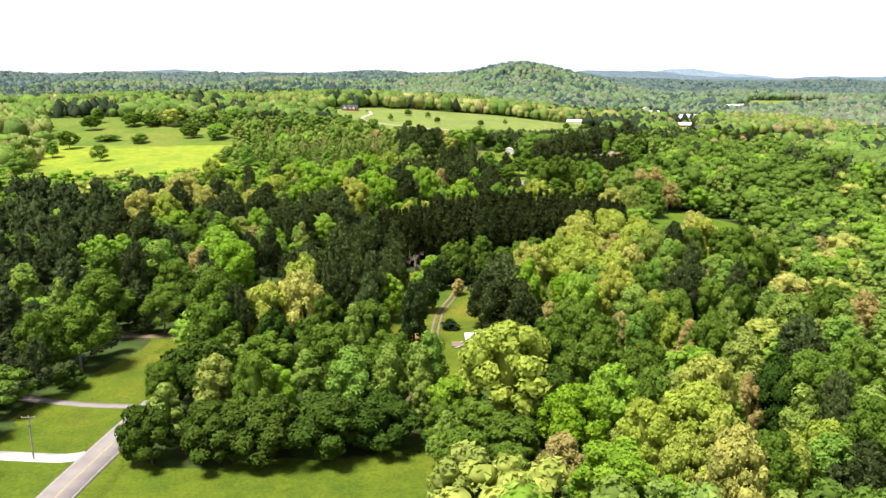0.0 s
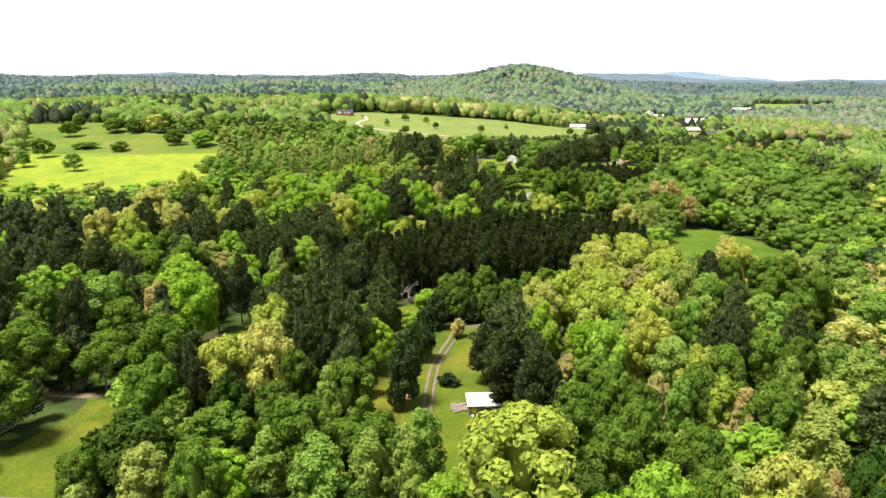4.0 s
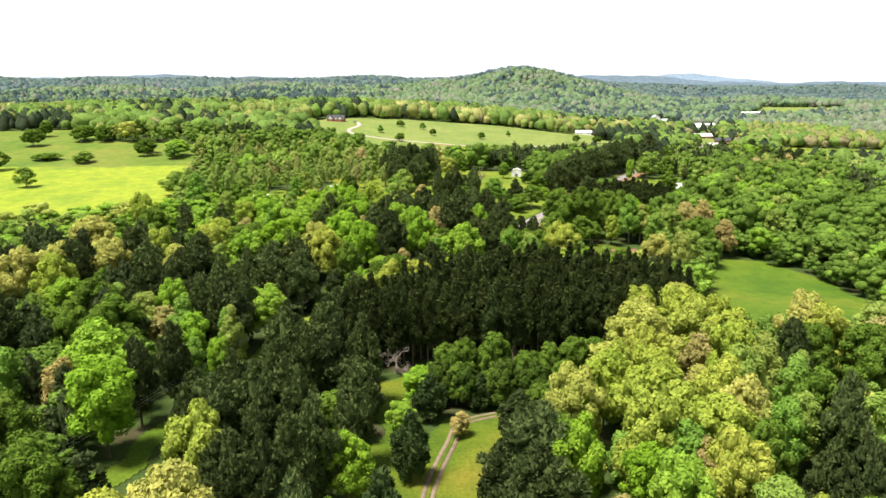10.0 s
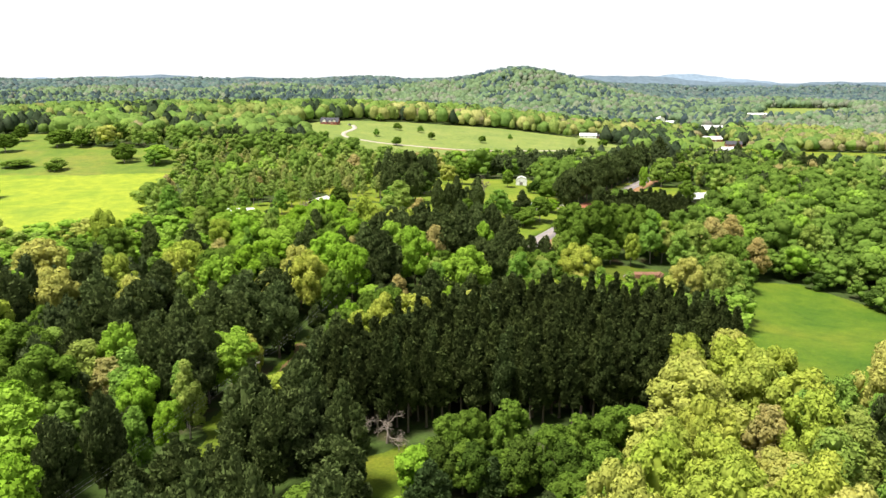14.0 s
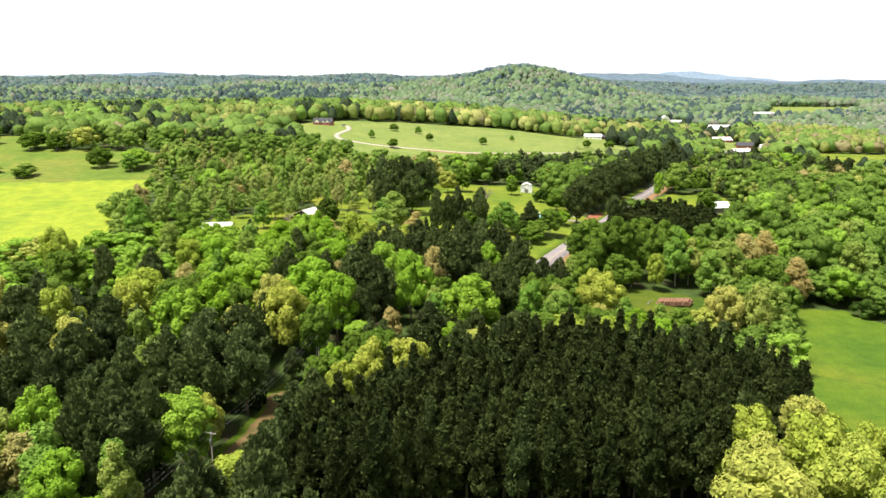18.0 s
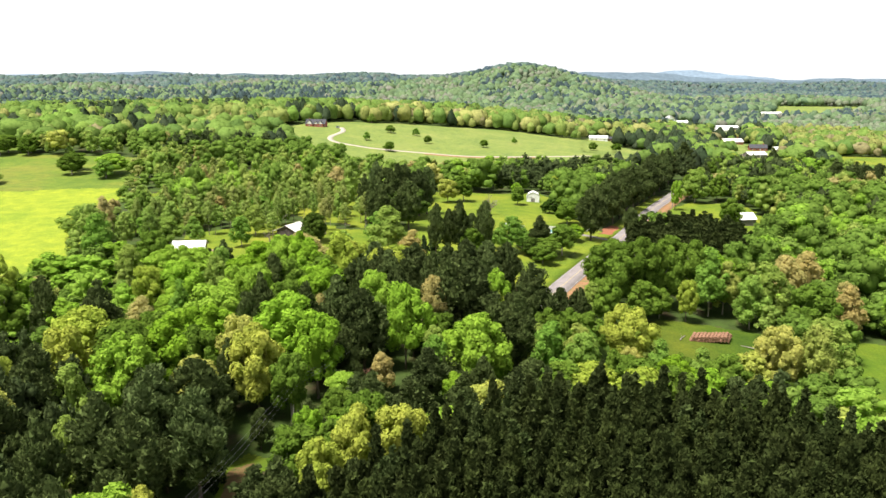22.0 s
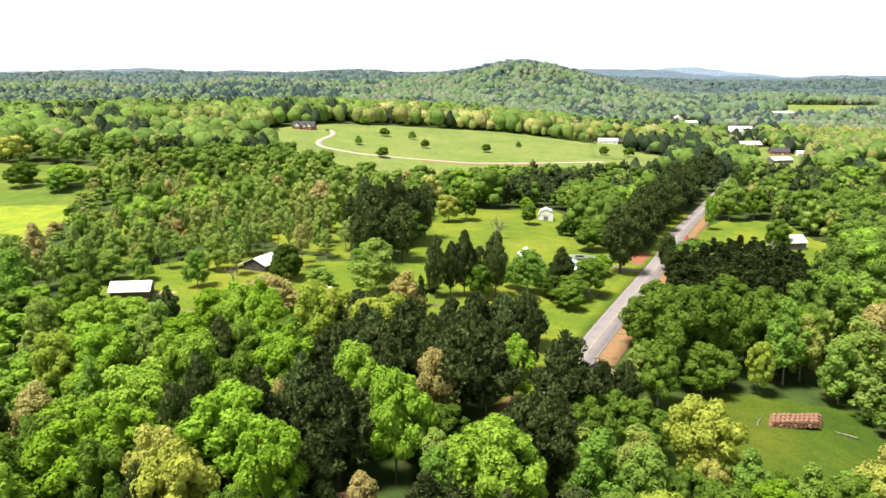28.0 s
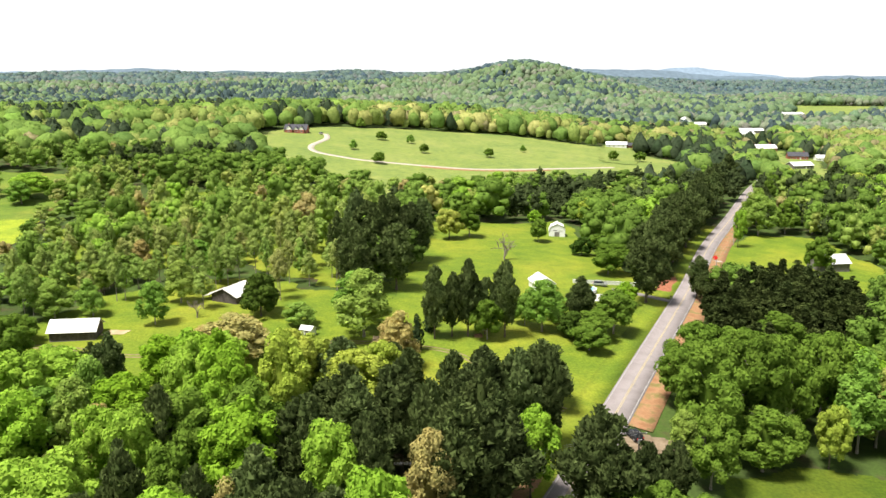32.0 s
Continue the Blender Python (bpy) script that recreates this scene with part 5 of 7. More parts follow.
def scatter(y0, y1, gap, near):
    ys = np.arange(y0, y1, gap)
    xx = np.concatenate([np.arange(-0.60 * v - 14, 0.60 * v + 14, gap) + (i % 2) * gap / 2 for i, v in enumerate(ys)])
    yy = np.concatenate([np.full(len(np.arange(-0.60 * v - 14, 0.60 * v + 14, gap)), v) for v in ys])
    n = len(xx)
    x, y = xx + rng.uniform(-0.42, 0.42, n) * gap, yy + rng.uniform(-0.42, 0.42, n) * gap
    r, s, sw = rng.random(n), rng.uniform(0.66, 1.15, n), rng.uniform(0.85, 1.25, n)
    free = ~(is_open(x, y) | inside(LOW_EDGE, x, y) | inside(LANE_MOUTH, x, y) | inside(PINE_STANDS[3], x, y))
    x, y, r, s, sw = x[free], y[free], r[free], s[free], sw[free]
    patch = np.sin(x / 8 + 2.2 * np.sin(y / 19)) * np.sin(y / 10 + 2.0 * np.sin(x / 23))
    clustered = (y > 345) | (x > 70)
    r = np.where(clustered, (1.6 * patch + 0.42 * r) % 1.0, r)      # like trees stand together
    ks = pick_kinds(x, y, r)
    cut = line_gap(CUT_LINE, x, y)
    far = seen_from(x, y)
    for i in range(len(x)):
        if y[i] > 2800 and x[i] < 150:
            continue
        kind = KINDS[ks[i]]
        low = 0.62 if near else 0.56 if -60 < x[i] < 150 and 640 < y[i] < 765 else 0.72 if 640 < y[i] < 860 or (y[i] > 640 and x[i] > 0.13 * y[i] and y[i] < 1500) else 0.86      # between the tall trees only younger ones
        wide = 1.0
        if not near or far[i] > 190:      # stands farther off: crowns of very different size
            s[i], wide = 0.6 + 0.7 * (s[i] - 0.66) / 0.49, 1.08
        h, w = FULL_H[kind] * s[i] * low, FULL_W[kind] * s[i] * sw[i] * wide * (low + 1) / 2
        if -150 < x[i] < -14 and 480 < y[i] < 690:      # thin woods on the grassy slope behind the barns
            if (x[i] * 0.731 + y[i] * 0.417) % 1.0 < 0.42:
                continue
            w *= 0.85
        if x[i] < -121 and 512 < y[i] < 618:      # bushes along its edge
            h, w = h * 0.5, w * 0.8
        if x[i] < -100 and 370 < y[i] < 470:      # low trees before the flowering field
            h *= 0.72
        if kind == "pine" and x[i] < -22 and 240 < y[i] < 372 and cut[i] > 15:      # taller pines beside the power line
            h *= 1.3
        if cut[i] < (4.2 + 0.3 * w if 280 < y[i] < 345 else 2.5 + 0.24 * w if y[i] < 330 else 1.2 + 0.1 * w):
            continue
        if y[i] < 700:
            if any((x[i] - a) ** 2 + (y[i] - b) ** 2 < (0.62 * (c + w / 2)) ** 2 for a, b, c in PLACED[:LANDMARKS]):
                continue
        if near and far[i] < 190 and abs(x[i]) < 26 + 0.13 * y[i]:
            tree(kind, round(float(x[i]), 1), round(float(y[i]), 1), h, w)
        else:
            f = far[i]
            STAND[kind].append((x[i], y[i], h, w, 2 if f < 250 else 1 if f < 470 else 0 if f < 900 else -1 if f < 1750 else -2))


for i in range(24):      # the tall pines along the road
    u = i / 23
    tree("pine", 75.5 + 74 * u - 6 * (i % 2), 545 + 150 * u + rng.uniform(-2, 2), 19.5 * rng.uniform(0.88, 1.1), 9.5 * rng.uniform(0.9, 1.15))
for i in range(14):      # taller trees on the road's far side
    tree(("green", "olive", "pine")[i % 3], 139 + 5.2 * i, 628 + 9.4 * i + rng.uniform(-2, 2), rng.uniform(12, 16), rng.uniform(7, 10))
for x, y, h, w in ((-96, 440, 11, 10), (-87, 439, 10.5, 10), (-78, 441, 11, 9)):      # before the long barn
    tree("bright", x, y, h, w)
for i in range(95):      # thin young trees on the grass behind and between the barns
    x, y = rng.uniform(-118, -24), rng.uniform(474, 560)
    if y > 482 + 0.2 * (x + 110) and math.hypot(x + 87.7, y - 473.6) > 12 and math.hypot(x + 56.2, y - 502.5) > 11 and math.hypot(x + 55, y - 488) > 8:
        tree("sapling", round(x, 1), round(y, 1), rng.uniform(9, 15), rng.uniform(3.6, 6))
tree("cream", -25, 445, 12.5, 10)
tree("pine", -19, 441, 13.5, 9)
for kind, x, y, h, w in (("whitepine", -7.6, 194.5, 16.5, 9.6), ("whitepine", -4.6, 221, 13.5, 8.2), ("whitepine", -1.2, 246.5, 10.5, 7.6), ("planted", 14.9, 187.6, 18, 10.5), ("pine", 15.2, 199.5, 18, 9.5)):
    tree(kind, x, y, h, w, "broad dark-green pine with boughs over the cabin roof" if kind == "planted" else "", "pine_tree" if kind == "planted" else "")
tree("rust", 4.6, 238.5, 5.5, 4.5, "thin brown bush beside the bend of the lane")
tree("whitepine", 9.5, 252, 8, 7)
tree("cedar", 1.9, 206.2, 3.2, 5.6, "low dark-green spreading bush on the mown grass")
LANDMARKS = len(PLACED)
scatter(112, 455, 7.8, True)
for x, y, h, w in ((2.4, 259.7, 13, 7.5), (6.7, 260, 14, 7), (13.2, 260, 14.5, 9), (20, 256, 12, 8), (25.3, 256.7, 13, 7), (30.5, 257.7, 15, 8.5), (0.3, 255.1, 10, 7.5), (7, 253.4, 10.5, 7.5), (14.4, 253.4, 10.5, 8), (21.5, 251.4, 10.5, 8), (27.4, 250.4, 11.5, 8), (34.5, 262, 13, 8.5)):
    tree("green" if h > 11 else "dark", x, y, h, w, "bushy mid-green tree at the edge of the lawn", "broadleaf_tree")      # before the plantation
for x in np.arange(64, 132, 5.0):        # the low, close pine stand east of the road
    for y in np.arange(455, 532, 5.0):
        px, py = x + rng.uniform(-2.3, 2.3), y + rng.uniform(-2.3, 2.3)
        if inside(PINE_STANDS[3], px, py):
            tree("planted", round(float(px), 1), round(float(py), 1), 13.5 * rng.uniform(0.85, 1.15), 7.6 * rng.uniform(0.9, 1.15), "dark young pine in a dense roadside stand", "young_pine")
PLANTED_FROM = len(PLACED)
for row in range(-60, 60):
    for col in range(-40, 40):
        x, y = 20 + row * 4.4 * 0.87 - col * 4.1 * 0.5 + rng.uniform(-0.7, 0.7), 315 + row * 4.4 * 0.5 + col * 4.1 * 0.87 + rng.uniform(-0.7, 0.7)
        if inside(PLANTATION, x, y):
            h, w = 19.0 * rng.uniform(0.86, 1.1), 5.6 * rng.uniform(0.88, 1.12)
            if len(PLACED) - PLANTED_FROM < 299:
                tree("planted", round(x, 1), round(y, 1), h, w)
            else:
                STAND["planted"].append((x, y, h, w, 3))
scatter(455, 720, 7.6, False)
scatter(720, 1250, 10.0, False)
scatter(1250, 2100, 11.5, False)
scatter(2100, 2800, 15.5, False)
scatter(2800, 3560, 21.0, False)


def surround():
    """Woods beside and behind the walk, which only close the place."""
    x, y = [], []
    for v in np.arange(-90, 92, 10.5):
        x.append(np.arange(-170, 171, 10.5))
        y.append(np.full(33, v))
    for v in np.arange(112, 700, 11.0):
        for side in (-1, 1):
            x.append(side * (0.60 * v + 16 + np.arange(0, 75, 11.0)))
            y.append(np.full(7, v))
    x, y = np.concatenate(x), np.concatenate(y)
    x, y = x + rng.uniform(-4, 4, len(x)), y + rng.uniform(-4, 4, len(y))
    free = ~is_open(x, y)
    x, y = x[free], y[free]
    for xi, yi, k in zip(x, y, pick_kinds(x, np.maximum(y, 115), rng.random(len(x)))):
        kind, u = KINDS[k], rng.uniform(0.7, 1.1)
        STAND[kind].append((xi, yi, FULL_H[kind] * u, FULL_W[kind] * u, 4 if yi < 60 or abs(xi) > 90 else 1))


scatter(98, 112, 7.8, False)
surround()


def lump(kind, g, sides, rings, leaves):
    """A far tree: a closed crown with bulging boughs, and a few loose clumps on it."""
    h, w = FULL_H[kind], FULL_W[kind]
    slender = kind in ("pine", "cedar")
    boughs = unit(g.normal(size=(9, 3)) + np.array([0, 0, 0.4]))
    v = [(0, 0, h * g.uniform(0.95, 1.0))]
    for i in range(rings):
        up = math.cos(math.pi * (0.13 + 0.62 * i / (rings - 1)))
        for j in range(sides):
            a = (j + 0.5 * (i % 2)) * 2 * math.pi / sides
            side = math.sqrt(1 - up * up) * (1 - 0.32 * up if slender else 1)
            d = np.array([math.cos(a) * side, math.sin(a) * side, up])
            k = 0.82 + 0.34 * max(math.exp(-((1 - float(d @ b)) / 0.12)) for b in boughs) + g.uniform(-0.09, 0.09)
            v.append((d[0] * k * w / 2, d[1] * k * w / 2, h * (0.5 + 0.47 * up * k)))
    f = [(0, 1 + j, 1 + (j + 1) % sides) for j in range(sides)]
    q = [(1 + i * sides + j, 1 + (i + 1) * sides + j, 1 + (i + 1) * sides + (j + 1) % sides, 1 + i * sides + (j + 1) % sides) for i in range(rings - 1) for j in range(sides)]
    v, q = np.array(v, float), np.concatenate([np.array(f), halves(np.array(q))])
    if leaves:
        p = v[g.integers(0, len(v) * 2 // 3, leaves)] * 1.0
        out = unit(p - np.array([0, 0, h * 0.5]))
        p = p + out * g.uniform(-0.3, 0.35, (leaves, 1)) + g.normal(size=p.shape) * 0.6
        return joined([(v, q), leaf_tris(p, out, 1.25, g)])
    return v, q


def stand_mesh(kind, rows, level):
    vs, qs, ts, base = [], [], [], 0
    if level > 0:
        forms = [shape_of(kind, np.random.default_rng(900 + i), level % 4)[1:] for i in range(6)]
    else:
        sides, rings, leaves = {0: (8, 5, 50), -1: (6, 4, 3), -2: (5, 3, 0)}[level]
        forms = [lump(kind, np.random.default_rng(950 + i), sides, rings, leaves) for i in range(6)]
    rows = np.array(rows)
    for f, (v, q) in enumerate(forms):
        x, y, h, w, _ = rows[f::6].T
        if not len(x):
            continue
        a = (x * 3.7 + y * 1.9) % 6.28
        k = w / FULL_W[kind] * (1.3 if level == 4 else 1.0 if level > 0 else 1.2 if level == 0 else 1.32 if level == -1 else 1.85)
        c, s = (np.cos(a) * k)[:, None], (np.sin(a) * k)[:, None]
        p = np.stack([v[:, 0] * c - v[:, 1] * s + x[:, None], v[:, 0] * s + v[:, 1] * c + y[:, None], v[:, 2] * (h / FULL_H[kind])[:, None] + lie(x, y)[:, None] - 0.2], -1)
        n = len(x)
        vs.append(p.reshape(-1, 3))
        qs.append((q[None] + (np.arange(n) * len(v))[:, None, None]).reshape(-1, q.shape[1]) + base)
        ts.append(np.repeat((x * 0.37 + y * 0.73) % 1.0, len(q)))
        base += n * len(v)
    return np.concatenate(vs), np.concatenate(qs), np.concatenate(ts)


for kind, rows in STAND.items():
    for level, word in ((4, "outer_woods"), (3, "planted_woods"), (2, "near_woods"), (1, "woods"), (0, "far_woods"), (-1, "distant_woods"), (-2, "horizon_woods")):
        some = [r for r in rows if r[4] == level]
        if some:
            v, q, t = stand_mesh(kind, some, level)
            # farther stands wear leaf colours with more haze mixed in
            leaves = LEAF[kind] if level == 3 else STAND_LEAF[kind] if level > 0 else MID_HAZE_LEAF[kind] if level > -1 else HAZE_LEAF[{"pine": 1, "cedar": 1, "olive": 2, "rust": 2, "cream": 2}.get(kind, 0) + (3 if level == -2 else 0)]
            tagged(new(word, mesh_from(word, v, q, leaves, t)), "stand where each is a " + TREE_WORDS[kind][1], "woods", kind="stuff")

# ---- buildings, poles, cars and yard things ----
WHITE_METAL = surface("white_metal_roof", [(0.3, (0.70, 0.70, 0.69)), (0.7, (0.84, 0.84, 0.83))], 0.5, 0.45, fine=10, relief=0.08)
RUSTY_METAL = surface("rusty_metal_roof", [(0.3, (0.62, 0.58, 0.54)), (0.55, (0.74, 0.72, 0.70)), (0.75, (0.48, 0.33, 0.24))], 0.45, 0.5, fine=8, relief=0.1)
GREY_SHINGLE = surface("grey_shingle", [(0.3, (0.050, 0.050, 0.060)), (0.7, (0.090, 0.090, 0.102))], 0.8, 0.85, fine=14)
BLUE_METAL = surface("blue_grey_metal", [(0.3, (0.40, 0.50, 0.52)), (0.7, (0.52, 0.62, 0.62))], 0.5, 0.5, fine=10, relief=0.08)
DARK_BOARD = surface("weathered_board", [(0.3, (0.055, 0.045, 0.040)), (0.7, (0.13, 0.11, 0.10))], 1.2, 0.9, fine=12)
GREY_BOARD = surface("grey_board", [(0.3, (0.14, 0.13, 0.12)), (0.7, (0.24, 0.22, 0.20))], 1.0, 0.9, fine=12)
WHITE_PAINT = surface("white_paint", [(0.3, (0.76, 0.76, 0.74)), (0.7, (0.85, 0.85, 0.84))], 0.6, 0.7, fine=10, relief=0.08)
RED_BRICK = surface("red_brick", [(0.3, (0.26, 0.085, 0.065)), (0.7, (0.36, 0.13, 0.10))], 1.5, 0.9, fine=9)
TRIM = surface("trim_paint", [(0.3, (0.74, 0.73, 0.70)), (0.7, (0.82, 0.81, 0.79))], 0.8, 0.6, fine=8, relief=0.05)
POLE_WOOD = surface("pole_wood", [(0.3, (0.30, 0.27, 0.23)), (0.7, (0.42, 0.38, 0.33))], 0.9, 0.9, fine=9)
DARK_POLE = surface("dark_pole", [(0.3, (0.05, 0.045, 0.04)), (0.7, (0.09, 0.08, 0.07))], 0.9, 0.9, fine=9)
WIRE = surface("wire", [(0.3, (0.25, 0.25, 0.25)), (0.7, (0.36, 0.36, 0.36))], 2.0, 0.5, 0.6)
STRAW = surface("weathered_straw", [(0.3, (0.20, 0.10, 0.06)), (0.55, (0.30, 0.165, 0.105)), (0.8, (0.40, 0.25, 0.17))], 1.6, 0.95, fine=10, relief=0.6)
LOG_BARK = surface("log_bark", [(0.3, (0.22, 0.16, 0.12)), (0.7, (0.34, 0.26, 0.2))], 1.6, 0.95, fine=8)
RUBBER = surface("rubber", [(0.3, (0.018, 0.018, 0.018)), (0.7, (0.035, 0.035, 0.035))], 3.0, 0.85)
BLACK_PAINT = surface("dark_car_paint", [(0.3, (0.014, 0.015, 0.018)), (0.7, (0.024, 0.025, 0.028))], 1.0, 0.25, 0.0, relief=0.02)
SILVER_PAINT = surface("silver_car_paint", [(0.3, (0.42, 0.43, 0.45)), (0.7, (0.50, 0.51, 0.53))], 1.0, 0.3, 0.5, relief=0.02)
RED_PAINT = surface("red_paint", [(0.3, (0.62, 0.02, 0.02)), (0.7, (0.74, 0.04, 0.03))], 1.0, 0.5)
SIGN_YELLOW = surface("sign_yellow", [(0.3, (0.74, 0.46, 0.03)), (0.7, (0.82, 0.54, 0.05))], 1.0, 0.5)
STEEL = surface("steel", [(0.3, (0.4, 0.4, 0.41)), (0.7, (0.52, 0.52, 0.53))], 2.0, 0.4, 0.8)
POOL_WATER = surface("pool_water", [(0.3, (0.20, 0.48, 0.62)), (0.7, (0.30, 0.58, 0.70))], 0.4, 0.1)


def glass_material():
    m, n, l, b = material("window_glass", 0.08)
    b.inputs["Base Color"].default_value = (0.02, 0.025, 0.03, 1)
    b.inputs["Specular IOR Level"].default_value = 0.6
    return m


GLASS = glass_material()


def box(bm, x0, y0, z0, x1, y1, z1, bevel=0.0):
    """A box between two corners, with softened edges where bevel is given."""
    made = bmesh.ops.create_cube(bm, size=1)["verts"]
    for v in made:
        v.co = Vector((x0 + (v.co.x + 0.5) * (x1 - x0), y0 + (v.co.y + 0.5) * (y1 - y0), z0 + (v.co.z + 0.5) * (z1 - z0)))
    if bevel:
        edges = list({e for v in made for e in v.link_edges})
        bmesh.ops.bevel(bm, geom=edges, offset=bevel, segments=1, affect="EDGES")
    return bm


def slab(bm, pts, thick):
    """A flat plate through given corners, thickened downwards along its normal."""
    top = [bm.verts.new(p) for p in pts]
    n = (Vector(pts[1]) - Vector(pts[0])).cross(Vector(pts[2]) - Vector(pts[0])).normalized()
    if n.z < 0:
        n = -n
    low = [bm.verts.new(Vector(p) - n * thick) for p in pts]
    bm.faces.new(top)
    bm.faces.new(low[::-1])
    for i in range(len(pts)):
        j = (i + 1) % len(pts)
        bm.faces.new((top[i], low[i], low[j], top[j]))
    bmesh.ops.recalc_face_normals(bm, faces=bm.faces)
    return bm


def thing(name, x, y, turn, label, category, group="", lift=0.0):
    root = tagged(new(name), label, category, group)
    root.matrix_basis = pose(x, y, lie1(x, y) + lift, 0, 0, turn)
    return root


def walls(root, w, d, h, mat, ridge=0.0, along="x", label=""):
    """Four walls 0.15 m thick with gables up to the ridge. Ridge along x: gables at the two x ends."""
    t = 0.15
    for name, x0, y0, x1, y1, gable in (("wall", -w / 2, -d / 2, w / 2, -d / 2 + t, along == "y"), ("wall", -w / 2, d / 2 - t, w / 2, d / 2, along == "y"), ("wall", -w / 2, -d / 2 + t, -w / 2 + t, d / 2 - t, along == "x"), ("wall", w / 2 - t, -d / 2 + t, w / 2, d / 2 - t, along == "x")):
        bm = box(bmesh.new(), x0, y0, -1.0, x1, y1, h)
        if gable and ridge:
            if along == "x":
                a, b, c = (x0, y0 - t, h), (x0, y1 + t, h), (x0, 0, h + ridge)
                off = Vector((x1 - x0, 0, 0))
            else:
                a, b, c = (x0, y0, h), (x1, y0, h), (0, y0, h + ridge)
                off = Vector((0, y1 - y0, 0))
            p = [bm.verts.new(Vector(q)) for q in (a, b, c)]
            r = [bm.verts.new(Vector(q) + off) for q in (a, b, c)]
            bm.faces.new(p)
            bm.faces.new(r[::-1])
            for i in range(3):
                j = (i + 1) % 3
                bm.faces.new((p[i], r[i], r[j], p[j]))
            bmesh.ops.recalc_face_normals(bm, faces=bm.faces)
        part(name, bm, mat, root, label)


def gable_roof(root, w, d, h, ridge, mat, along="x", over=0.4, label="", ribs=0):
    """Two roof planes with overhang; ribs: standing seams as part of each plane."""
    for s in (-1, 1):
        bm = bmesh.new()
        if along == "x":
            k = ridge / (d / 2)
            e = d / 2 + over
            pts = [(-w / 2 - over, s * e, h - k * over + 0.12), (w / 2 + over, s * e, h - k * over + 0.12), (w / 2 + over, 0, h + ridge + 0.12), (-w / 2 - over, 0, h + ridge + 0.12)]
        else:
            k = ridge / (w / 2)
            e = w / 2 + over
            pts = [(s * e, -d / 2 - over, h - k * over + 0.12), (s * e, d / 2 + over, h - k * over + 0.12), (0, d / 2 + over, h + ridge + 0.12), (0, -d / 2 - over, h + ridge + 0.12)]
        slab(bm, pts, 0.1)
        plane = part("roof", bm, mat, root, label)
        for i in range(ribs):
            u = (i + 0.5) / ribs
            a, b = Vector(pts[0]).lerp(Vector(pts[1]), u), Vector(pts[3]).lerp(Vector(pts[2]), u)
            rb = bmesh.new()
            wd = (Vector(pts[1]) - Vector(pts[0])).normalized() * 0.04
            slab(rb, [a - wd + Vector((0, 0, 0.05)), a + wd + Vector((0, 0, 0.05)), b + wd + Vector((0, 0, 0.05)), b - wd + Vector((0, 0, 0.05))], 0.045)
            part("seam", rb, mat, plane)


def window(root, x, y, z, w, h, face="y"):
    """A framed pane set in the wall that faces -y (or +x with face 'x')."""
    t = 0.06
    bm = bmesh.new()
    for a, b, c, d in ((-w / 2, -h / 2, w / 2, -h / 2 + 0.09), (-w / 2, h / 2 - 0.09, w / 2, h / 2), (-w / 2, -h / 2 + 0.09, -w / 2 + 0.09, h / 2 - 0.09), (w / 2 - 0.09, -h / 2 + 0.09, w / 2, h / 2 - 0.09)):
        if face == "y":
            box(bm, x + a, y - t, z + b, x + c, y + 0.02, z + d)
        else:
            box(bm, x - 0.02, y + a, z + b, x + t, y + c, z + d)
    fr = part("window", bm, TRIM, root, "white window frame")
    bm = bmesh.new()
    if face == "y":
        box(bm, x - w / 2 + 0.09, y - 0.03, z - h / 2 + 0.09, x + w / 2 - 0.09, y + 0.0, z + h / 2 - 0.09)
    else:
        box(bm, x, y - w / 2 + 0.09, z - h / 2 + 0.09, x + 0.03, y + w / 2 - 0.09, z + h / 2 - 0.09)
    part("pane", bm, GLASS, fr)


def door(root, x, y, w, h, mat, label="", face="y"):
    bm = bmesh.new()
    if face == "y":
        box(bm, x - w / 2, y - 0.06, 0, x + w / 2, y + 0.01, h)
    else:
        box(bm, x - 0.01, y - w / 2, 0, x + 0.06, y + w / 2, h)
    part("door", bm, mat, root, label)


def old_barn(x, y, turn, w, d, h, ridge, roof, wall_mat, label, along="x", opening=True):
    root = thing("barn", x, y, turn, label, "barn", "farm buildings")
    walls(root, w, d, h, wall_mat, ridge, along)
    gable_roof(root, w, d, h, ridge, roof, along, 0.55, ribs=int((w if along == "x" else d) / 0.9))
    n = int(w / 0.5)
    for i in range(n):
        if i % 2 == 0:
            u = -w / 2 + (i + 0.5) * w / n
            part("batten", box(bmesh.new(), u - 0.05, -d / 2 - 0.04, 0, u + 0.05, -d / 2 + 0.01, h - 0.1), wall_mat, root)
    if opening:
        # dark boards on the closed wall stand in for an open doorway's shade
        door(root, w / 2, 0.3, d * 0.4, h * 0.85, DARK_BOARD, "dark boards standing in for the shade of an open doorway", "x")
        part("sill_beam", box(bmesh.new(), -w / 2 - 0.05, -d / 2 - 0.1, -0.3, w / 2 + 0.05, -d / 2 + 0.02, 0.18), GREY_BOARD, root)
    return root


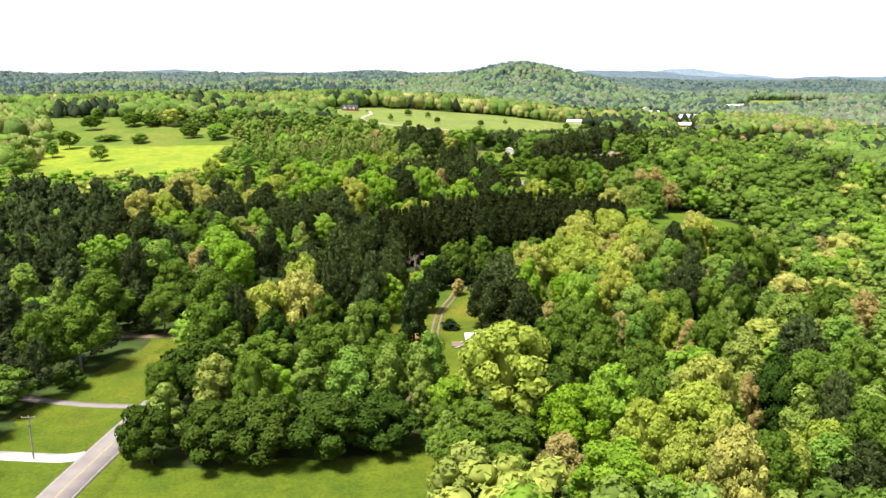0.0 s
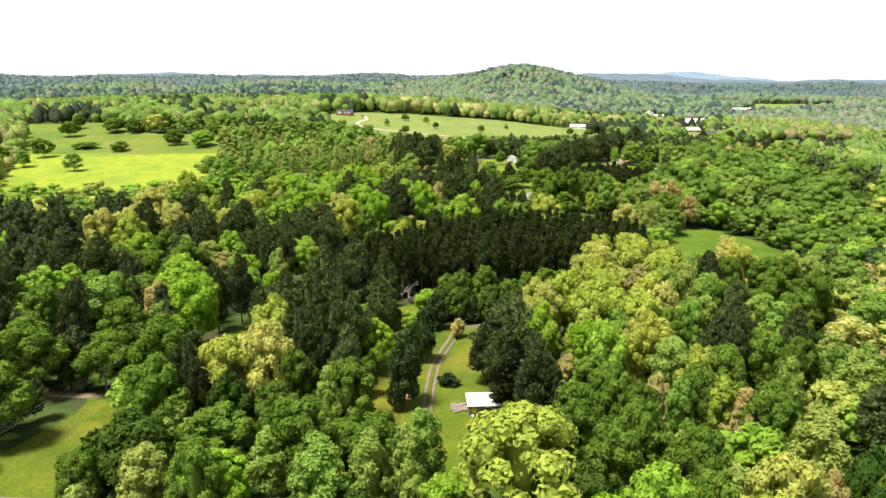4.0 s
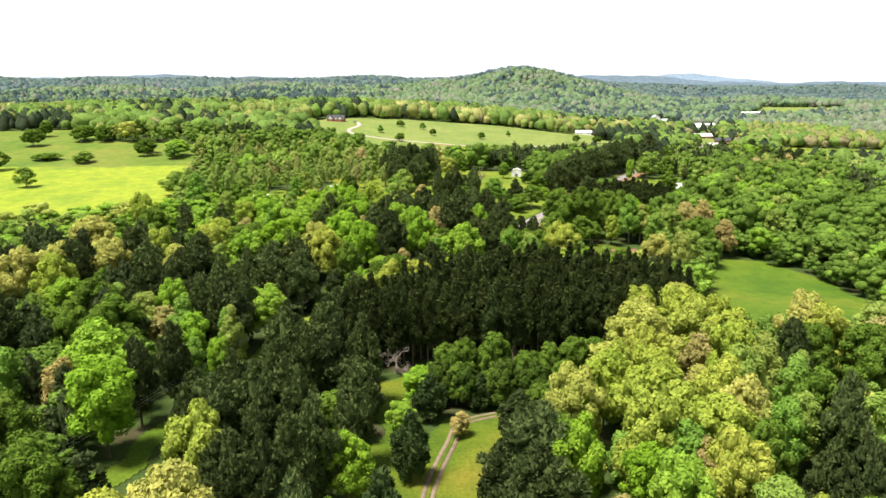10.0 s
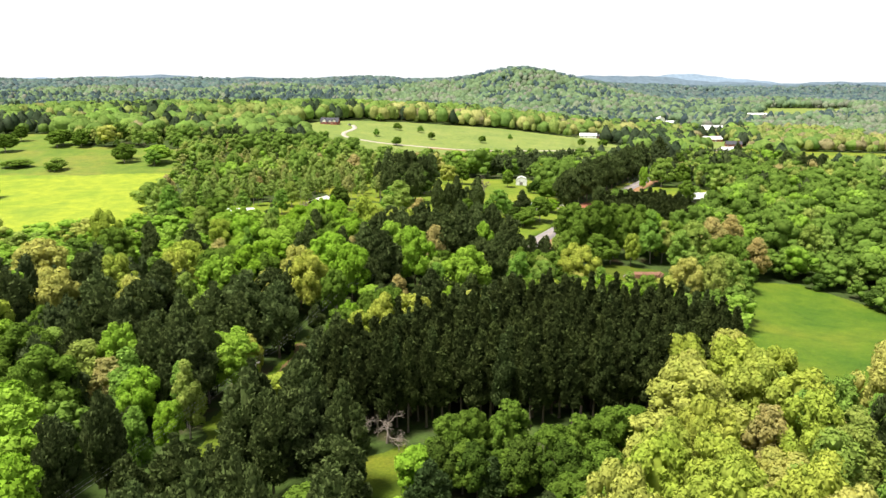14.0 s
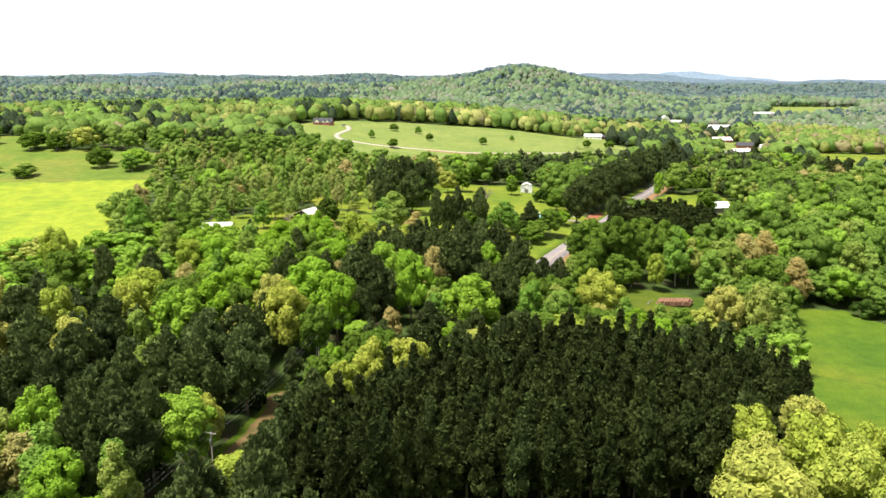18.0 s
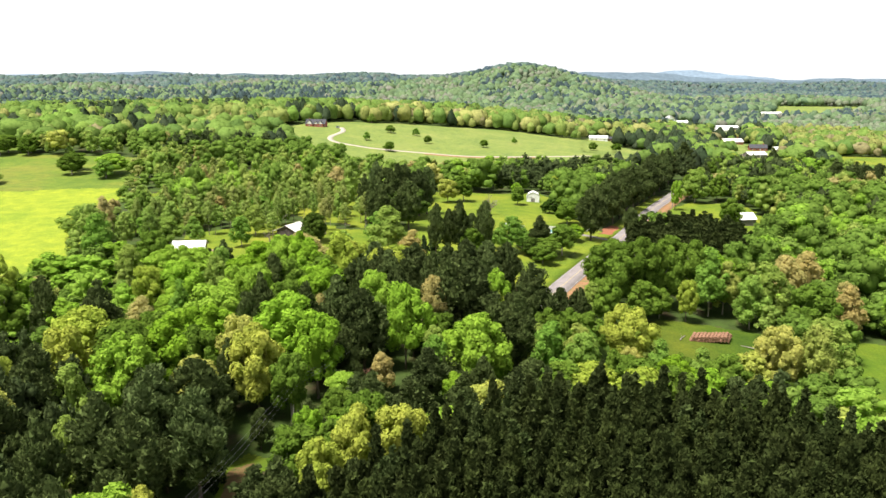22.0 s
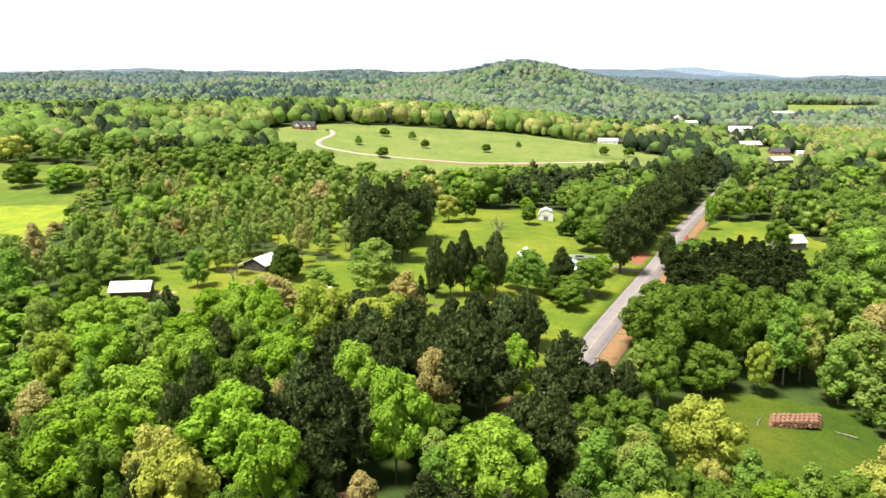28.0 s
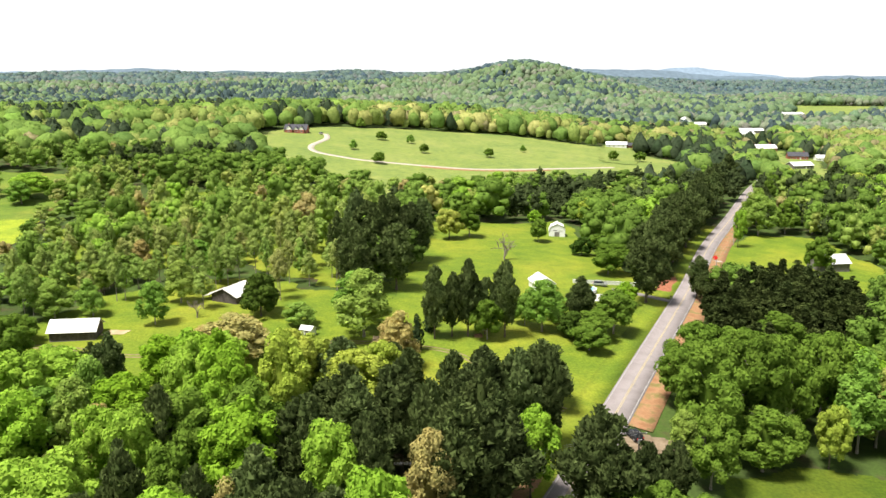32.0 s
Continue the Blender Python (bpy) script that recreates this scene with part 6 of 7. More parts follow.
def house(x, y, turn, w, d, h, ridge, roof, wall_mat, label, along="x", windows=3, chimney=False, porch=False):
    root = thing("house", x, y, turn, label, "house", "houses")
    walls(root, w, d, h, wall_mat, ridge, along)
    gable_roof(root, w, d, h, ridge, roof, along, 0.4)
    for i in range(windows):
        u = -w / 2 + (i + 0.7) * w / (windows + 0.4)
        window(root, u, -d / 2, h * 0.55, 1.0, 1.3)
    door(root, w * 0.12, -d / 2, 0.95, 2.05, TRIM, "pale front door")
    if chimney:
        part("chimney", box(bmesh.new(), w * 0.28, -0.4, h, w * 0.28 + 0.8, 0.4, h + ridge + 1.0, 0.04), RED_BRICK, root)
    if porch:
        slab_bm = slab(bmesh.new(), [(-w * 0.3, -d / 2 - 2.2, h - 0.5), (w * 0.3, -d / 2 - 2.2, h - 0.5), (w * 0.3, -d / 2, h - 0.1), (-w * 0.3, -d / 2, h - 0.1)], 0.1)
        part("porch_roof", slab_bm, roof, root)
        for i in range(4):
            u = -w * 0.28 + i * w * 0.56 / 3
            part("porch_post", box(bmesh.new(), u - 0.07, -d / 2 - 2.1, 0, u + 0.07, -d / 2 - 1.96, h - 0.58), TRIM, root)
    return root


# the dark cabin with a white roof by the lane
cabin = thing("cabin", 9.3, 192.6, 3, "small dark-grey board cabin with a white metal roof", "cabin")
walls(cabin, 6.4, 5.0, 2.35, GREY_BOARD)
part("roof", slab(bmesh.new(), [(-3.6, -2.9, 2.45), (3.6, -2.9, 2.45), (3.6, 2.9, 3.05), (-3.6, 2.9, 3.05)], 0.12), WHITE_METAL, cabin, "white corrugated metal roof")
for i in range(13):
    u = -3.5 + i * 0.58
    part("seam", slab(bmesh.new(), [(u, -2.9, 2.49), (u + 0.08, -2.9, 2.49), (u + 0.08, 2.9, 3.09), (u, 2.9, 3.09)], 0.035), WHITE_METAL, cabin)
for i in range(9):
    u = -3.1 + i * 0.78
    part("board", box(bmesh.new(), u, -2.54, 0, u + 0.12, -2.5, 2.3), GREY_BOARD, cabin)
window(cabin, 0.9, -2.5, 1.5, 1.6, 0.9)
door(cabin, 2.6, -2.5, 0.9, 2.0, DARK_BOARD)
bm = bmesh.new()
slab(bm, [(-2.2, -2.58, 0.75), (-1.45, -2.58, 1.5), (-2.2, -2.58, 2.25), (-2.95, -2.58, 1.5)], 0.03)
sign = part("diamond_sign", bm, SIGN_YELLOW, cabin, "yellow diamond road sign nailed on")
bm = bmesh.new()
slab(bm, [(-2.4, -2.62, 1.2), (-2.0, -2.62, 1.2), (-2.0, -2.62, 1.45), (-2.4, -2.62, 1.45)], 0.02)
slab(bm, [(-2.35, -2.62, 1.6), (-2.05, -2.62, 1.6), (-2.2, -2.62, 1.85)], 0.02)
part("mark", bm, DARK_BOARD, sign, "dark mark")
part("crate", box(bmesh.new(), -2.75, -3.1, 0, -2.25, -2.65, 0.42, 0.02), WHITE_PAINT, cabin, "white box by the wall")

deck = thing("deck", 4.0, 194.2, 3, "low weathered wooden deck beside the cabin", "deck")
for i in range(12):
    part("plank", box(bmesh.new(), -1.7, -1.9 + i * 0.32, 0.32, 1.9, -1.9 + i * 0.32 + 0.29, 0.37), LOG_BARK if i % 3 else GREY_BOARD, deck)
for i in (-1.4, 0.1, 1.5):
    part("joist", box(bmesh.new(), i, -1.85, -0.1, i + 0.12, 1.9, 0.315), GREY_BOARD, deck)
for i, (dx, dy) in enumerate(((2.2, 193.6), (3.6, 192.0), (4.9, 195.2))):
    st = thing("lumber_stack", dx, dy, 20 * i, "loose pile of weathered lumber and scrap", "lumber", "lumber piles", 0.38 if i else 0.0)
    for k in range(6):
        part("board", box(bmesh.new(), -0.9 + 0.05 * (k % 3), -0.3 + 0.12 * (k % 3), 0.06 * (k // 3), 0.9 - 0.08 * (k % 2), -0.2 + 0.12 * (k % 3), 0.06 * (k // 3) + 0.05), (STRAW, WHITE_PAINT, GREY_BOARD)[(k + i) % 3], st)

# farm
old_barn(-87.7, 473.6, 6, 10.6, 6.6, 2.5, 2.0, WHITE_METAL, DARK_BOARD, "long dark board barn with a bright white metal roof")
barn2 = old_barn(-56.2, 502.5, -24, 8.4, 9.0, 2.2, 1.9, RUSTY_METAL, DARK_BOARD, "old dark barn with a rust-streaked white metal roof", "y", False)
# solid dark panel in place of the shade inside an open doorway
door(barn2, -0.8, -4.5, 2.6, 1.9, DARK_BOARD, "dark panel standing in for the shade of an open doorway")
part("lean_to", slab(bmesh.new(), [(-4.6, -4.8, 2.0), (-4.6, 4.8, 2.0), (-7.6, 4.8, 1.2), (-7.6, -4.8, 1.2)], 0.1), RUSTY_METAL, barn2, "rusty lean-to roof")
for i in range(4):
    part("post", box(bmesh.new(), -7.5, -4.6 + i * 3.0, -0.4, -7.34, -4.44 + i * 3.0, 1.2), DARK_BOARD, barn2)
old_barn(147.3, 571.5, 8, 12.0, 8.0, 3.2, 2.4, WHITE_METAL, GREY_BOARD, "grey board barn with a white metal roof")

# the small white gambrel shed
shed = thing("shed", 51.4, 608.5, -8, "white board shed with a rounded white gambrel roof", "shed", "sheds")
walls(shed, 6.6, 5.5, 2.6, WHITE_PAINT)
prof = [(-3.5, 2.5), (-2.7, 4.4), (0, 5.6), (2.7, 4.4), (3.5, 2.5)]
for (ax, az), (bx, bz) in zip(prof, prof[1:]):
    part("roof", slab(bmesh.new(), [(ax, -3.0, az), (ax, 3.0, az), (bx, 3.0, bz), (bx, -3.0, bz)], 0.1), WHITE_METAL, shed)
for yy in (-2.75, 2.6):
    bm = bmesh.new()
    f = [bm.verts.new((px, yy, pz - 0.12)) for px, pz in prof]
    b = [bm.verts.new((px, yy + 0.15, pz - 0.12)) for px, pz in prof]
    bm.faces.new(f)
    bm.faces.new(b[::-1])
    for i in range(5):
        j = (i + 1) % 5
        bm.faces.new((f[i], b[i], b[j], f[j]))
    bmesh.ops.recalc_face_normals(bm, faces=bm.faces)
    part("gable", bm, WHITE_PAINT, shed)
door(shed, 0.0, -2.75, 2.0, 2.1, GREY_BOARD, "grey double door")
part("plank_mark", box(bmesh.new(), -1.6, -2.82, 2.7, -0.2, -2.76, 2.85), DARK_BOARD, shed)

# houses of the yards
house(33.2, 521.5, 12, 6.0, 7.5, 2.7, 1.9, WHITE_METAL, WHITE_PAINT, "small white board house with a pale roof", "y", 2)
house(83.5, 609.0, 25, 11.0, 8.0, 2.8, 2.4, BLUE_METAL, GREY_BOARD, "house with a blue-grey metal roof behind trees", "x", 3, True)
house(-28.6, 453.6, 30, 8.5, 7.0, 2.7, 2.0, WHITE_METAL, WHITE_PAINT, "pale house with a light grey roof among flowering trees", "y", 2)
house(17.8, 131.5, -28, 6.4, 4.6, 2.4, 1.3, BLUE_METAL, GREY_BOARD, "house with a light blue-grey metal roof under trees", "x", 2)
small = thing("shed", -31.2, 473.8, -20, "small white metal garden shed", "shed", "sheds")
walls(small, 3.0, 2.6, 1.9, WHITE_PAINT, 0.7, "x")
gable_roof(small, 3.0, 2.6, 1.9, 0.7, WHITE_METAL, "x", 0.2)
door(small, 0.3, -1.3, 0.8, 1.7, GREY_BOARD)

# the brick farmhouse on the hill
farm = thing("farmhouse", -106.5, 911.0, -6, "large red-brick farmhouse with steep grey gabled roofs", "house", "houses")
walls(farm, 24.0, 12.0, 3.2, RED_BRICK, 5.2, "x")
gable_roof(farm, 24.0, 12.0, 3.2, 5.2, GREY_SHINGLE, "x", 0.5)
for gx0, gw in ((-6.5, 7.5), (1.5, 5.0), (7.0, 6.0)):
    wing = part("wing", box(bmesh.new(), gx0 - gw / 2, -8.2, -1.0, gx0 + gw / 2, -6.02, 3.2), RED_BRICK, farm)
    bm = bmesh.new()
    tri = [(gx0 - gw / 2, 3.2), (gx0 + gw / 2, 3.2), (gx0, 3.2 + gw * 0.62)]
    f = [bm.verts.new((a, -8.2, b)) for a, b in tri]
    b2 = [bm.verts.new((a, -7.9, b)) for a, b in tri]
    bm.faces.new(f)
    bm.faces.new(b2[::-1])
    for i in range(3):
        j = (i + 1) % 3
        bm.faces.new((f[i], b2[i], b2[j], f[j]))
    bmesh.ops.recalc_face_normals(bm, faces=bm.faces)
    part("gable", bm, TRIM, farm, "pale gable front")
    for s in (-1, 1):
        part("roof", slab(bmesh.new(), [(gx0 + s * (gw / 2 + 0.4), -8.6, 2.95), (gx0 + s * (gw / 2 + 0.4), -1.5, 2.95), (gx0, -1.5, 3.35 + gw * 0.62), (gx0, -8.6, 3.35 + gw * 0.62)], 0.12), GREY_SHINGLE, farm)
    window(farm, gx0, -8.2, 1.6, 1.8, 1.5)
for u in (-10.5, -2.2, 4.2, 10.6):
    window(farm, u, -6.0, 1.6, 1.0, 1.5)
door(farm, 3.9, -6.0, 1.0, 2.1, TRIM, "pale front door")
part("chimney", box(bmesh.new(), -9.0, 0.4, 3, -7.9, 1.4, 9.6, 0.05), RED_BRICK, farm)
part("terrace", box(bmesh.new(), -17.5, -9.5, -1.2, -12.1, -4.0, 0.3), RED_BRICK, farm, "red brick terrace wall")
farm.scale = (0.74, 0.74, 0.74)

# far houses along the road and in the hamlet
house(164.0, 990.0, -10, 18.0, 9.0, 3.0, 2.2, WHITE_METAL, WHITE_PAINT, "long low white house at the pasture's edge", "x", 4)
house(178.0, 992.0, 14, 10.0, 7.0, 2.8, 2.0, GREY_SHINGLE, RED_BRICK, "low red-brick house at the pasture's edge", "x", 3)
house(275.0, 872.0, 12, 17.0, 10.0, 3.0, 2.2, WHITE_METAL, GREY_BOARD, "long shed with a white metal roof", "x", 4)
house(309.0, 950.0, -12, 16.0, 9.0, 3.2, 3.0, GREY_SHINGLE, RED_BRICK, "red-brick house with a grey roof", "x", 4, True)
house(262.0, 932.0, 35, 10.0, 8.0, 2.8, 2.4, WHITE_METAL, WHITE_PAINT, "white house with a pale roof among trees", "y", 3)
house(268.0, 980.0, 28, 9.0, 8.0, 2.8, 2.4, WHITE_METAL, WHITE_PAINT, "white cottage with a pale roof", "y", 2)
house(358.0, 1345.0, 5, 16.0, 10.0, 3.0, 2.6, WHITE_METAL, WHITE_PAINT, "distant white house in the hamlet", "x", 3)
house(388.0, 1250.0, -8, 30.0, 12.0, 3.5, 2.4, WHITE_METAL, GREY_BOARD, "distant long building with a white roof", "x", 6)
house(350.0, 1378.0, 0, 14.0, 10.0, 5.0, 3.0, WHITE_METAL, WHITE_PAINT, "distant tall white house", "y", 2)
house(556.0, 1515.0, 10, 40.0, 14.0, 4.0, 2.4, WHITE_METAL, CONCRETE, "distant long pale hall", "x", 6)
house(345.0, 1270.0, 12, 15.0, 9.0, 3.0, 2.4, GREY_SHINGLE, RED_BRICK, "distant brick house among trees", "x", 3)

house(311.0, 1024.0, 8, 22.0, 11.0, 3.0, 3.2, RUSTY_METAL, RED_BRICK, "long brick house with a broad tan roof", "x", 5, True)
house(327.0, 942.0, -6, 12.0, 8.0, 2.8, 2.2, WHITE_METAL, WHITE_PAINT, "white bungalow with a pale roof", "x", 3)
house(365.0, 1203.0, 14, 18.0, 9.0, 3.0, 2.4, WHITE_METAL, WHITE_PAINT, "distant white house on a pale lawn", "x", 4)
house(361.0, 1414.0, -4, 12.0, 9.0, 5.0, 3.0, WHITE_METAL, WHITE_PAINT, "distant white house with a tall gable", "y", 2)

# pool and patio
pool = thing("swimming_pool", 46.8, 522.5, 14, "round blue above-ground swimming pool", "pool")
bm = bmesh.new()
bmesh.ops.create_cone(bm, cap_ends=True, segments=28, radius1=3.4, radius2=3.4, depth=1.2, matrix=Matrix.Translation((0, 0, 0.5)))
part("pool_wall", bm, WHITE_PAINT, pool, "white pool wall")
bm = bmesh.new()
bmesh.ops.create_circle(bm, cap_ends=True, segments=28, radius=3.25, matrix=Matrix.Translation((0, 0, 1.105)))
part("water", bm, POOL_WATER, pool, "pale blue water")
bm = bmesh.new()
for i in range(28):
    a, b = i * 2 * math.pi / 28, (i + 1) * 2 * math.pi / 28
    slab(bm, [(3.22 * math.cos(a), 3.22 * math.sin(a), 1.17), (3.22 * math.cos(b), 3.22 * math.sin(b), 1.17), (3.5 * math.cos(b), 3.5 * math.sin(b), 1.17), (3.5 * math.cos(a), 3.5 * math.sin(a), 1.17)], 0.06)
part("rim", bm, WHITE_PAINT, pool)
patio = thing("patio", 50.0, 517.0, 14, "pale concrete patio by the pool", "patio")
part("slab", box(bmesh.new(), -5, -3.5, -0.5, 5, 3.0, 0.3), CONCRETE, patio)

# long white fence: posts, rails and boards
fence = thing("fence", 44.5, 531.2, 5.5, "long white board fence along the drive", "fence")
z0 = lie1(44.5, 531.2)
n = 13
for i in range(n):
    u = i * 2.0
    zz = lie1(44.5 + u * math.cos(radians(5.5)), 531.2 + u * math.sin(radians(5.5))) - z0
    part("post", box(bmesh.new(), u - 0.08, -0.08, zz - 0.3, u + 0.08, 0.08, zz + 1.45, 0.02), WHITE_PAINT, fence)
    if i < n - 1:
        z2 = lie1(44.5 + (u + 2) * math.cos(radians(5.5)), 531.2 + (u + 2) * math.sin(radians(5.5))) - z0
        for k in range(4):
            h0 = 0.18 + k * 0.3
            bm = bmesh.new()
            vs = [bm.verts.new(p) for p in ((u + 0.08, -0.1, zz + h0), (u + 1.92, -0.1, z2 + h0), (u + 1.92, -0.1, z2 + h0 + 0.27), (u + 0.08, -0.1, zz + h0 + 0.27))]
            ws = [bm.verts.new(v.co + Vector((0, 0.04, 0))) for v in vs]
            bm.faces.new(vs)
            bm.faces.new(ws[::-1])
            for a in range(4):
                b = (a + 1) % 4
                bm.faces.new((vs[a], ws[a], ws[b], vs[b]))
            bmesh.ops.recalc_face_normals(bm, faces=bm.faces)
            part("rail", bm, WHITE_PAINT, fence)
        part("cap", slab(bmesh.new(), [(u, -0.16, zz + 1.4), (u + 2.0, -0.16, z2 + 1.4), (u + 2.0, 0.1, z2 + 1.4), (u, 0.1, zz + 1.4)], 0.05), WHITE_PAINT, fence)


def car(x, y, turn, paint, label, length=4.6, width=1.85, height=1.7):
    """A parked car: body, cabin with panes, four wheels with rims, lamps, bumpers."""
    root = thing("car", x, y, turn, label, "car", "parked cars", 0.3)
    L, W = length / 2, width / 2
    bm = bmesh.new()
    prof = [(-L, 0.35), (-L, 0.85), (-L + 0.15, 1.0), (-L + 0.6, 1.02), (L - 1.25, 1.0), (L - 0.15, 0.85), (L, 0.7), (L, 0.35)]
    a = [bm.verts.new((-W, u, z)) for u, z in prof]
    b = [bm.verts.new((W, u, z)) for u, z in prof]
    bm.faces.new(a)
    bm.faces.new(b[::-1])
    for i in range(len(prof)):
        j = (i + 1) % len(prof)
        bm.faces.new((a[i], b[i], b[j], a[j]))
    bmesh.ops.recalc_face_normals(bm, faces=bm.faces)
    bmesh.ops.bevel(bm, geom=list(bm.edges), offset=0.06, segments=2, affect="EDGES")
    part("body", bm, paint, root)
    bm = bmesh.new()
    low = [(-W + 0.06, -L + 0.25), (W - 0.06, -L + 0.25), (W - 0.06, L - 1.2), (-W + 0.06, L - 1.2)]
    top = [(-W + 0.22, -L + 0.6), (W - 0.22, -L + 0.6), (W - 0.22, L - 2.0), (-W + 0.22, L - 2.0)]
    p = [bm.verts.new((*q, 1.0)) for q in low]
    r = [bm.verts.new((*q, height - 0.06)) for q in top]
    for i in range(4):
        j = (i + 1) % 4
        bm.faces.new((p[i], p[j], r[j], r[i]))
    bm.faces.new(r)
    bmesh.ops.recalc_face_normals(bm, faces=bm.faces)
    part("window", bm, GLASS, root, "dark tinted glass")
    part("roof", box(bmesh.new(), -W + 0.2, -L + 0.55, height - 0.06, W - 0.2, L - 1.95, height, 0.025), paint, root)
    for sx in (-1, 1):
        for u in (-L + 0.85, L - 0.85):
            bm = bmesh.new()
            bmesh.ops.create_cone(bm, cap_ends=True, segments=18, radius1=0.36, radius2=0.36, depth=0.24, matrix=pose(sx * (W - 0.1), u, 0.33, 0, 90, 0))
            bmesh.ops.bevel(bm, geom=[e for e in bm.edges if len(e.link_faces) == 2 and abs(e.calc_face_angle()) > 1], offset=0.04, segments=1, affect="EDGES")
            wheel = part("wheel", bm, RUBBER, root)
            bm = bmesh.new()
            bmesh.ops.create_cone(bm, cap_ends=True, segments=14, radius1=0.21, radius2=0.17, depth=0.05, matrix=pose(sx * (W + 0.03), u, 0.33, 0, 90 * sx, 0))
            part("rim", bm, STEEL, wheel)
        part("headlight", box(bmesh.new(), sx * (W - 0.32) - 0.18, L - 0.05, 0.66, sx * (W - 0.32) + 0.18, L + 0.02, 0.82, 0.02), TRIM, root)
        part("tail_light", box(bmesh.new(), sx * (W - 0.2) - 0.1, -L - 0.02, 0.72, sx * (W - 0.2) + 0.1, -L + 0.05, 0.98, 0.02), RED_PAINT, root)
        part("mirror", box(bmesh.new(), sx * (W + 0.08) - 0.09, L - 1.55, 1.0, sx * (W + 0.08) + 0.09, L - 1.4, 1.16, 0.02), paint, root)
    part("bumper", box(bmesh.new(), -W + 0.05, -L - 0.06, 0.38, W - 0.05, -L + 0.04, 0.58, 0.03), paint, root)
    part("number_plate", box(bmesh.new(), -0.26, -L - 0.08, 0.62, 0.26, -L - 0.02, 0.76), TRIM, root)
    return root


car(38.8, 430.6, 20, BLACK_PAINT, "dark grey SUV parked on the roadside gravel")
car(53.0, 530.0, -100, SILVER_PAINT, "silver car parked beside the white fence")
car(-63.5, 466.5, 75, BLACK_PAINT, "dark car parked in the grass by the barn")
car(-87.0, 905.0, 30, SILVER_PAINT, "silver car parked by the farmhouse drive")

# round bales stacked in the hay field
bale_bm = bmesh.new()
bmesh.ops.create_cone(bale_bm, cap_ends=True, segments=14, radius1=0.5, radius2=0.5, depth=1.15, matrix=pose(0, 0, 0, 90, 0, 0))
for v0 in bale_bm.verts:
    v0.co *= 1 + random.uniform(-0.05, 0.05)
bmesh.ops.bevel(bale_bm, geom=[e for e in bale_bm.edges if e.is_manifold and e.calc_face_angle() > 1], offset=0.09, segments=1, affect="EDGES")
bale_me = bpy.data.meshes.new("hay_bale")
bale_bm.to_mesh(bale_me)
bale_bm.free()
bale_me.materials.append(STRAW)
for row in range(4):
    for col in range(11):
        for lay in range(2):
            if lay and (col == 10 or row == 3):
                continue
            x, y = 72.0 + col * 1.03 + lay * 0.5 + row * 0.75, 409.6 + row * 1.45 + 0.12 * math.sin(col * 2.1 + row)
            b = tagged(new("hay_bale", bale_me), "weathered reddish-brown round bale in a stack", "bale", "stacked bales")
            b.matrix_basis = pose(x, y, lie1(76, 412) + 0.5 + lay * 0.86 + 0.03 * math.sin(col), 0, 33 * col + 50 * row, 4 * math.sin(col * 1.7 + row))
for i, (x, y, tw) in enumerate(((87.5, 408.5, 140), (69.8, 410.8, 60))):
    fl = tagged(new("fallen_log"), "pale fallen branch lying in the grass", "log", "fallen branches")
    fl.matrix_basis = pose(x, y, lie1(x, y) + 0.25, 0, 0, tw)
    v, q = joined([tube([(-2.6, 0, 0), (-0.8, 0.15, 0.1), (1.0, 0.0, 0.05), (2.8, -0.3, 0)], [0.16, 0.15, 0.12, 0.05], 7), tube([(0.2, 0, 0.05), (1.0, 0.7, 0.4), (1.6, 1.0, 0.5)], [0.07, 0.05, 0.02], 5)])
    ob = new("branch", mesh_from("branch", v, q, BARK_PALE, smooth=True))
    ob.parent = fl


def utility_pole(x, y, height, mat, turn, arms=1, label="weathered wooden utility pole with a crossarm"):
    root = thing("utility_pole", x, y, turn, label, "pole", "utility poles")
    v, q = tube([(0, 0, -0.6), (0, 0, height * 0.5), (0, 0, height)], [0.19, 0.16, 0.12], 10)
    ob = new("post", mesh_from("post", v, q, mat, smooth=True))
    ob.parent = root
    for k in range(arms):
        z = height - 0.35 - k * 1.1
        arm = part("crossarm", box(bmesh.new(), -1.25, -0.19, z - 0.07, 1.25, -0.07, z + 0.07, 0.015), mat, root)
        for u in (-1.1, 0.0, 1.1):
            bm = bmesh.new()
            bmesh.ops.create_cone(bm, cap_ends=True, segments=8, radius1=0.05, radius2=0.03, depth=0.2, matrix=Matrix.Translation((u, -0.13, z + 0.17)))
            part("insulator", bm, TRIM, arm)
    bm = bmesh.new()
    bmesh.ops.create_cone(bm, cap_ends=True, segments=12, radius1=0.2, radius2=0.2, depth=0.65, matrix=Matrix.Translation((0.0, -0.36, height - 1.9)))
    part("transformer", bm, STEEL, root, "grey transformer can")
    return root


LINE = [(-86.0, 134.5, 11.0), (-67.3, 204.8, 10.5), (-41.7, 298.3, 10.5), (-30.1, 353.5, 10.5), (-8.0, 402.0, 10.5), (35.2, 414.0, 10.8)]
for x, y, h in LINE:
    utility_pole(x, y, h, POLE_WOOD if x < 30 else DARK_POLE, -20, 1, "weathered wooden utility pole with a crossarm" if x < 30 else "dark wooden utility pole beside the parked car")
utility_pole(-76.5, 134.0, 9.0, POLE_WOOD, 10, 1, "pale wooden utility pole on the lawn")
ROADSIDE = [(92.0, 536.0, 10.5), (124.0, 604.0, 10.5), (158.0, 668.0, 10.5)]
for x, y, h in ROADSIDE:
    utility_pole(x, y, h, POLE_WOOD, -26, 1, "wooden utility pole beside the road")


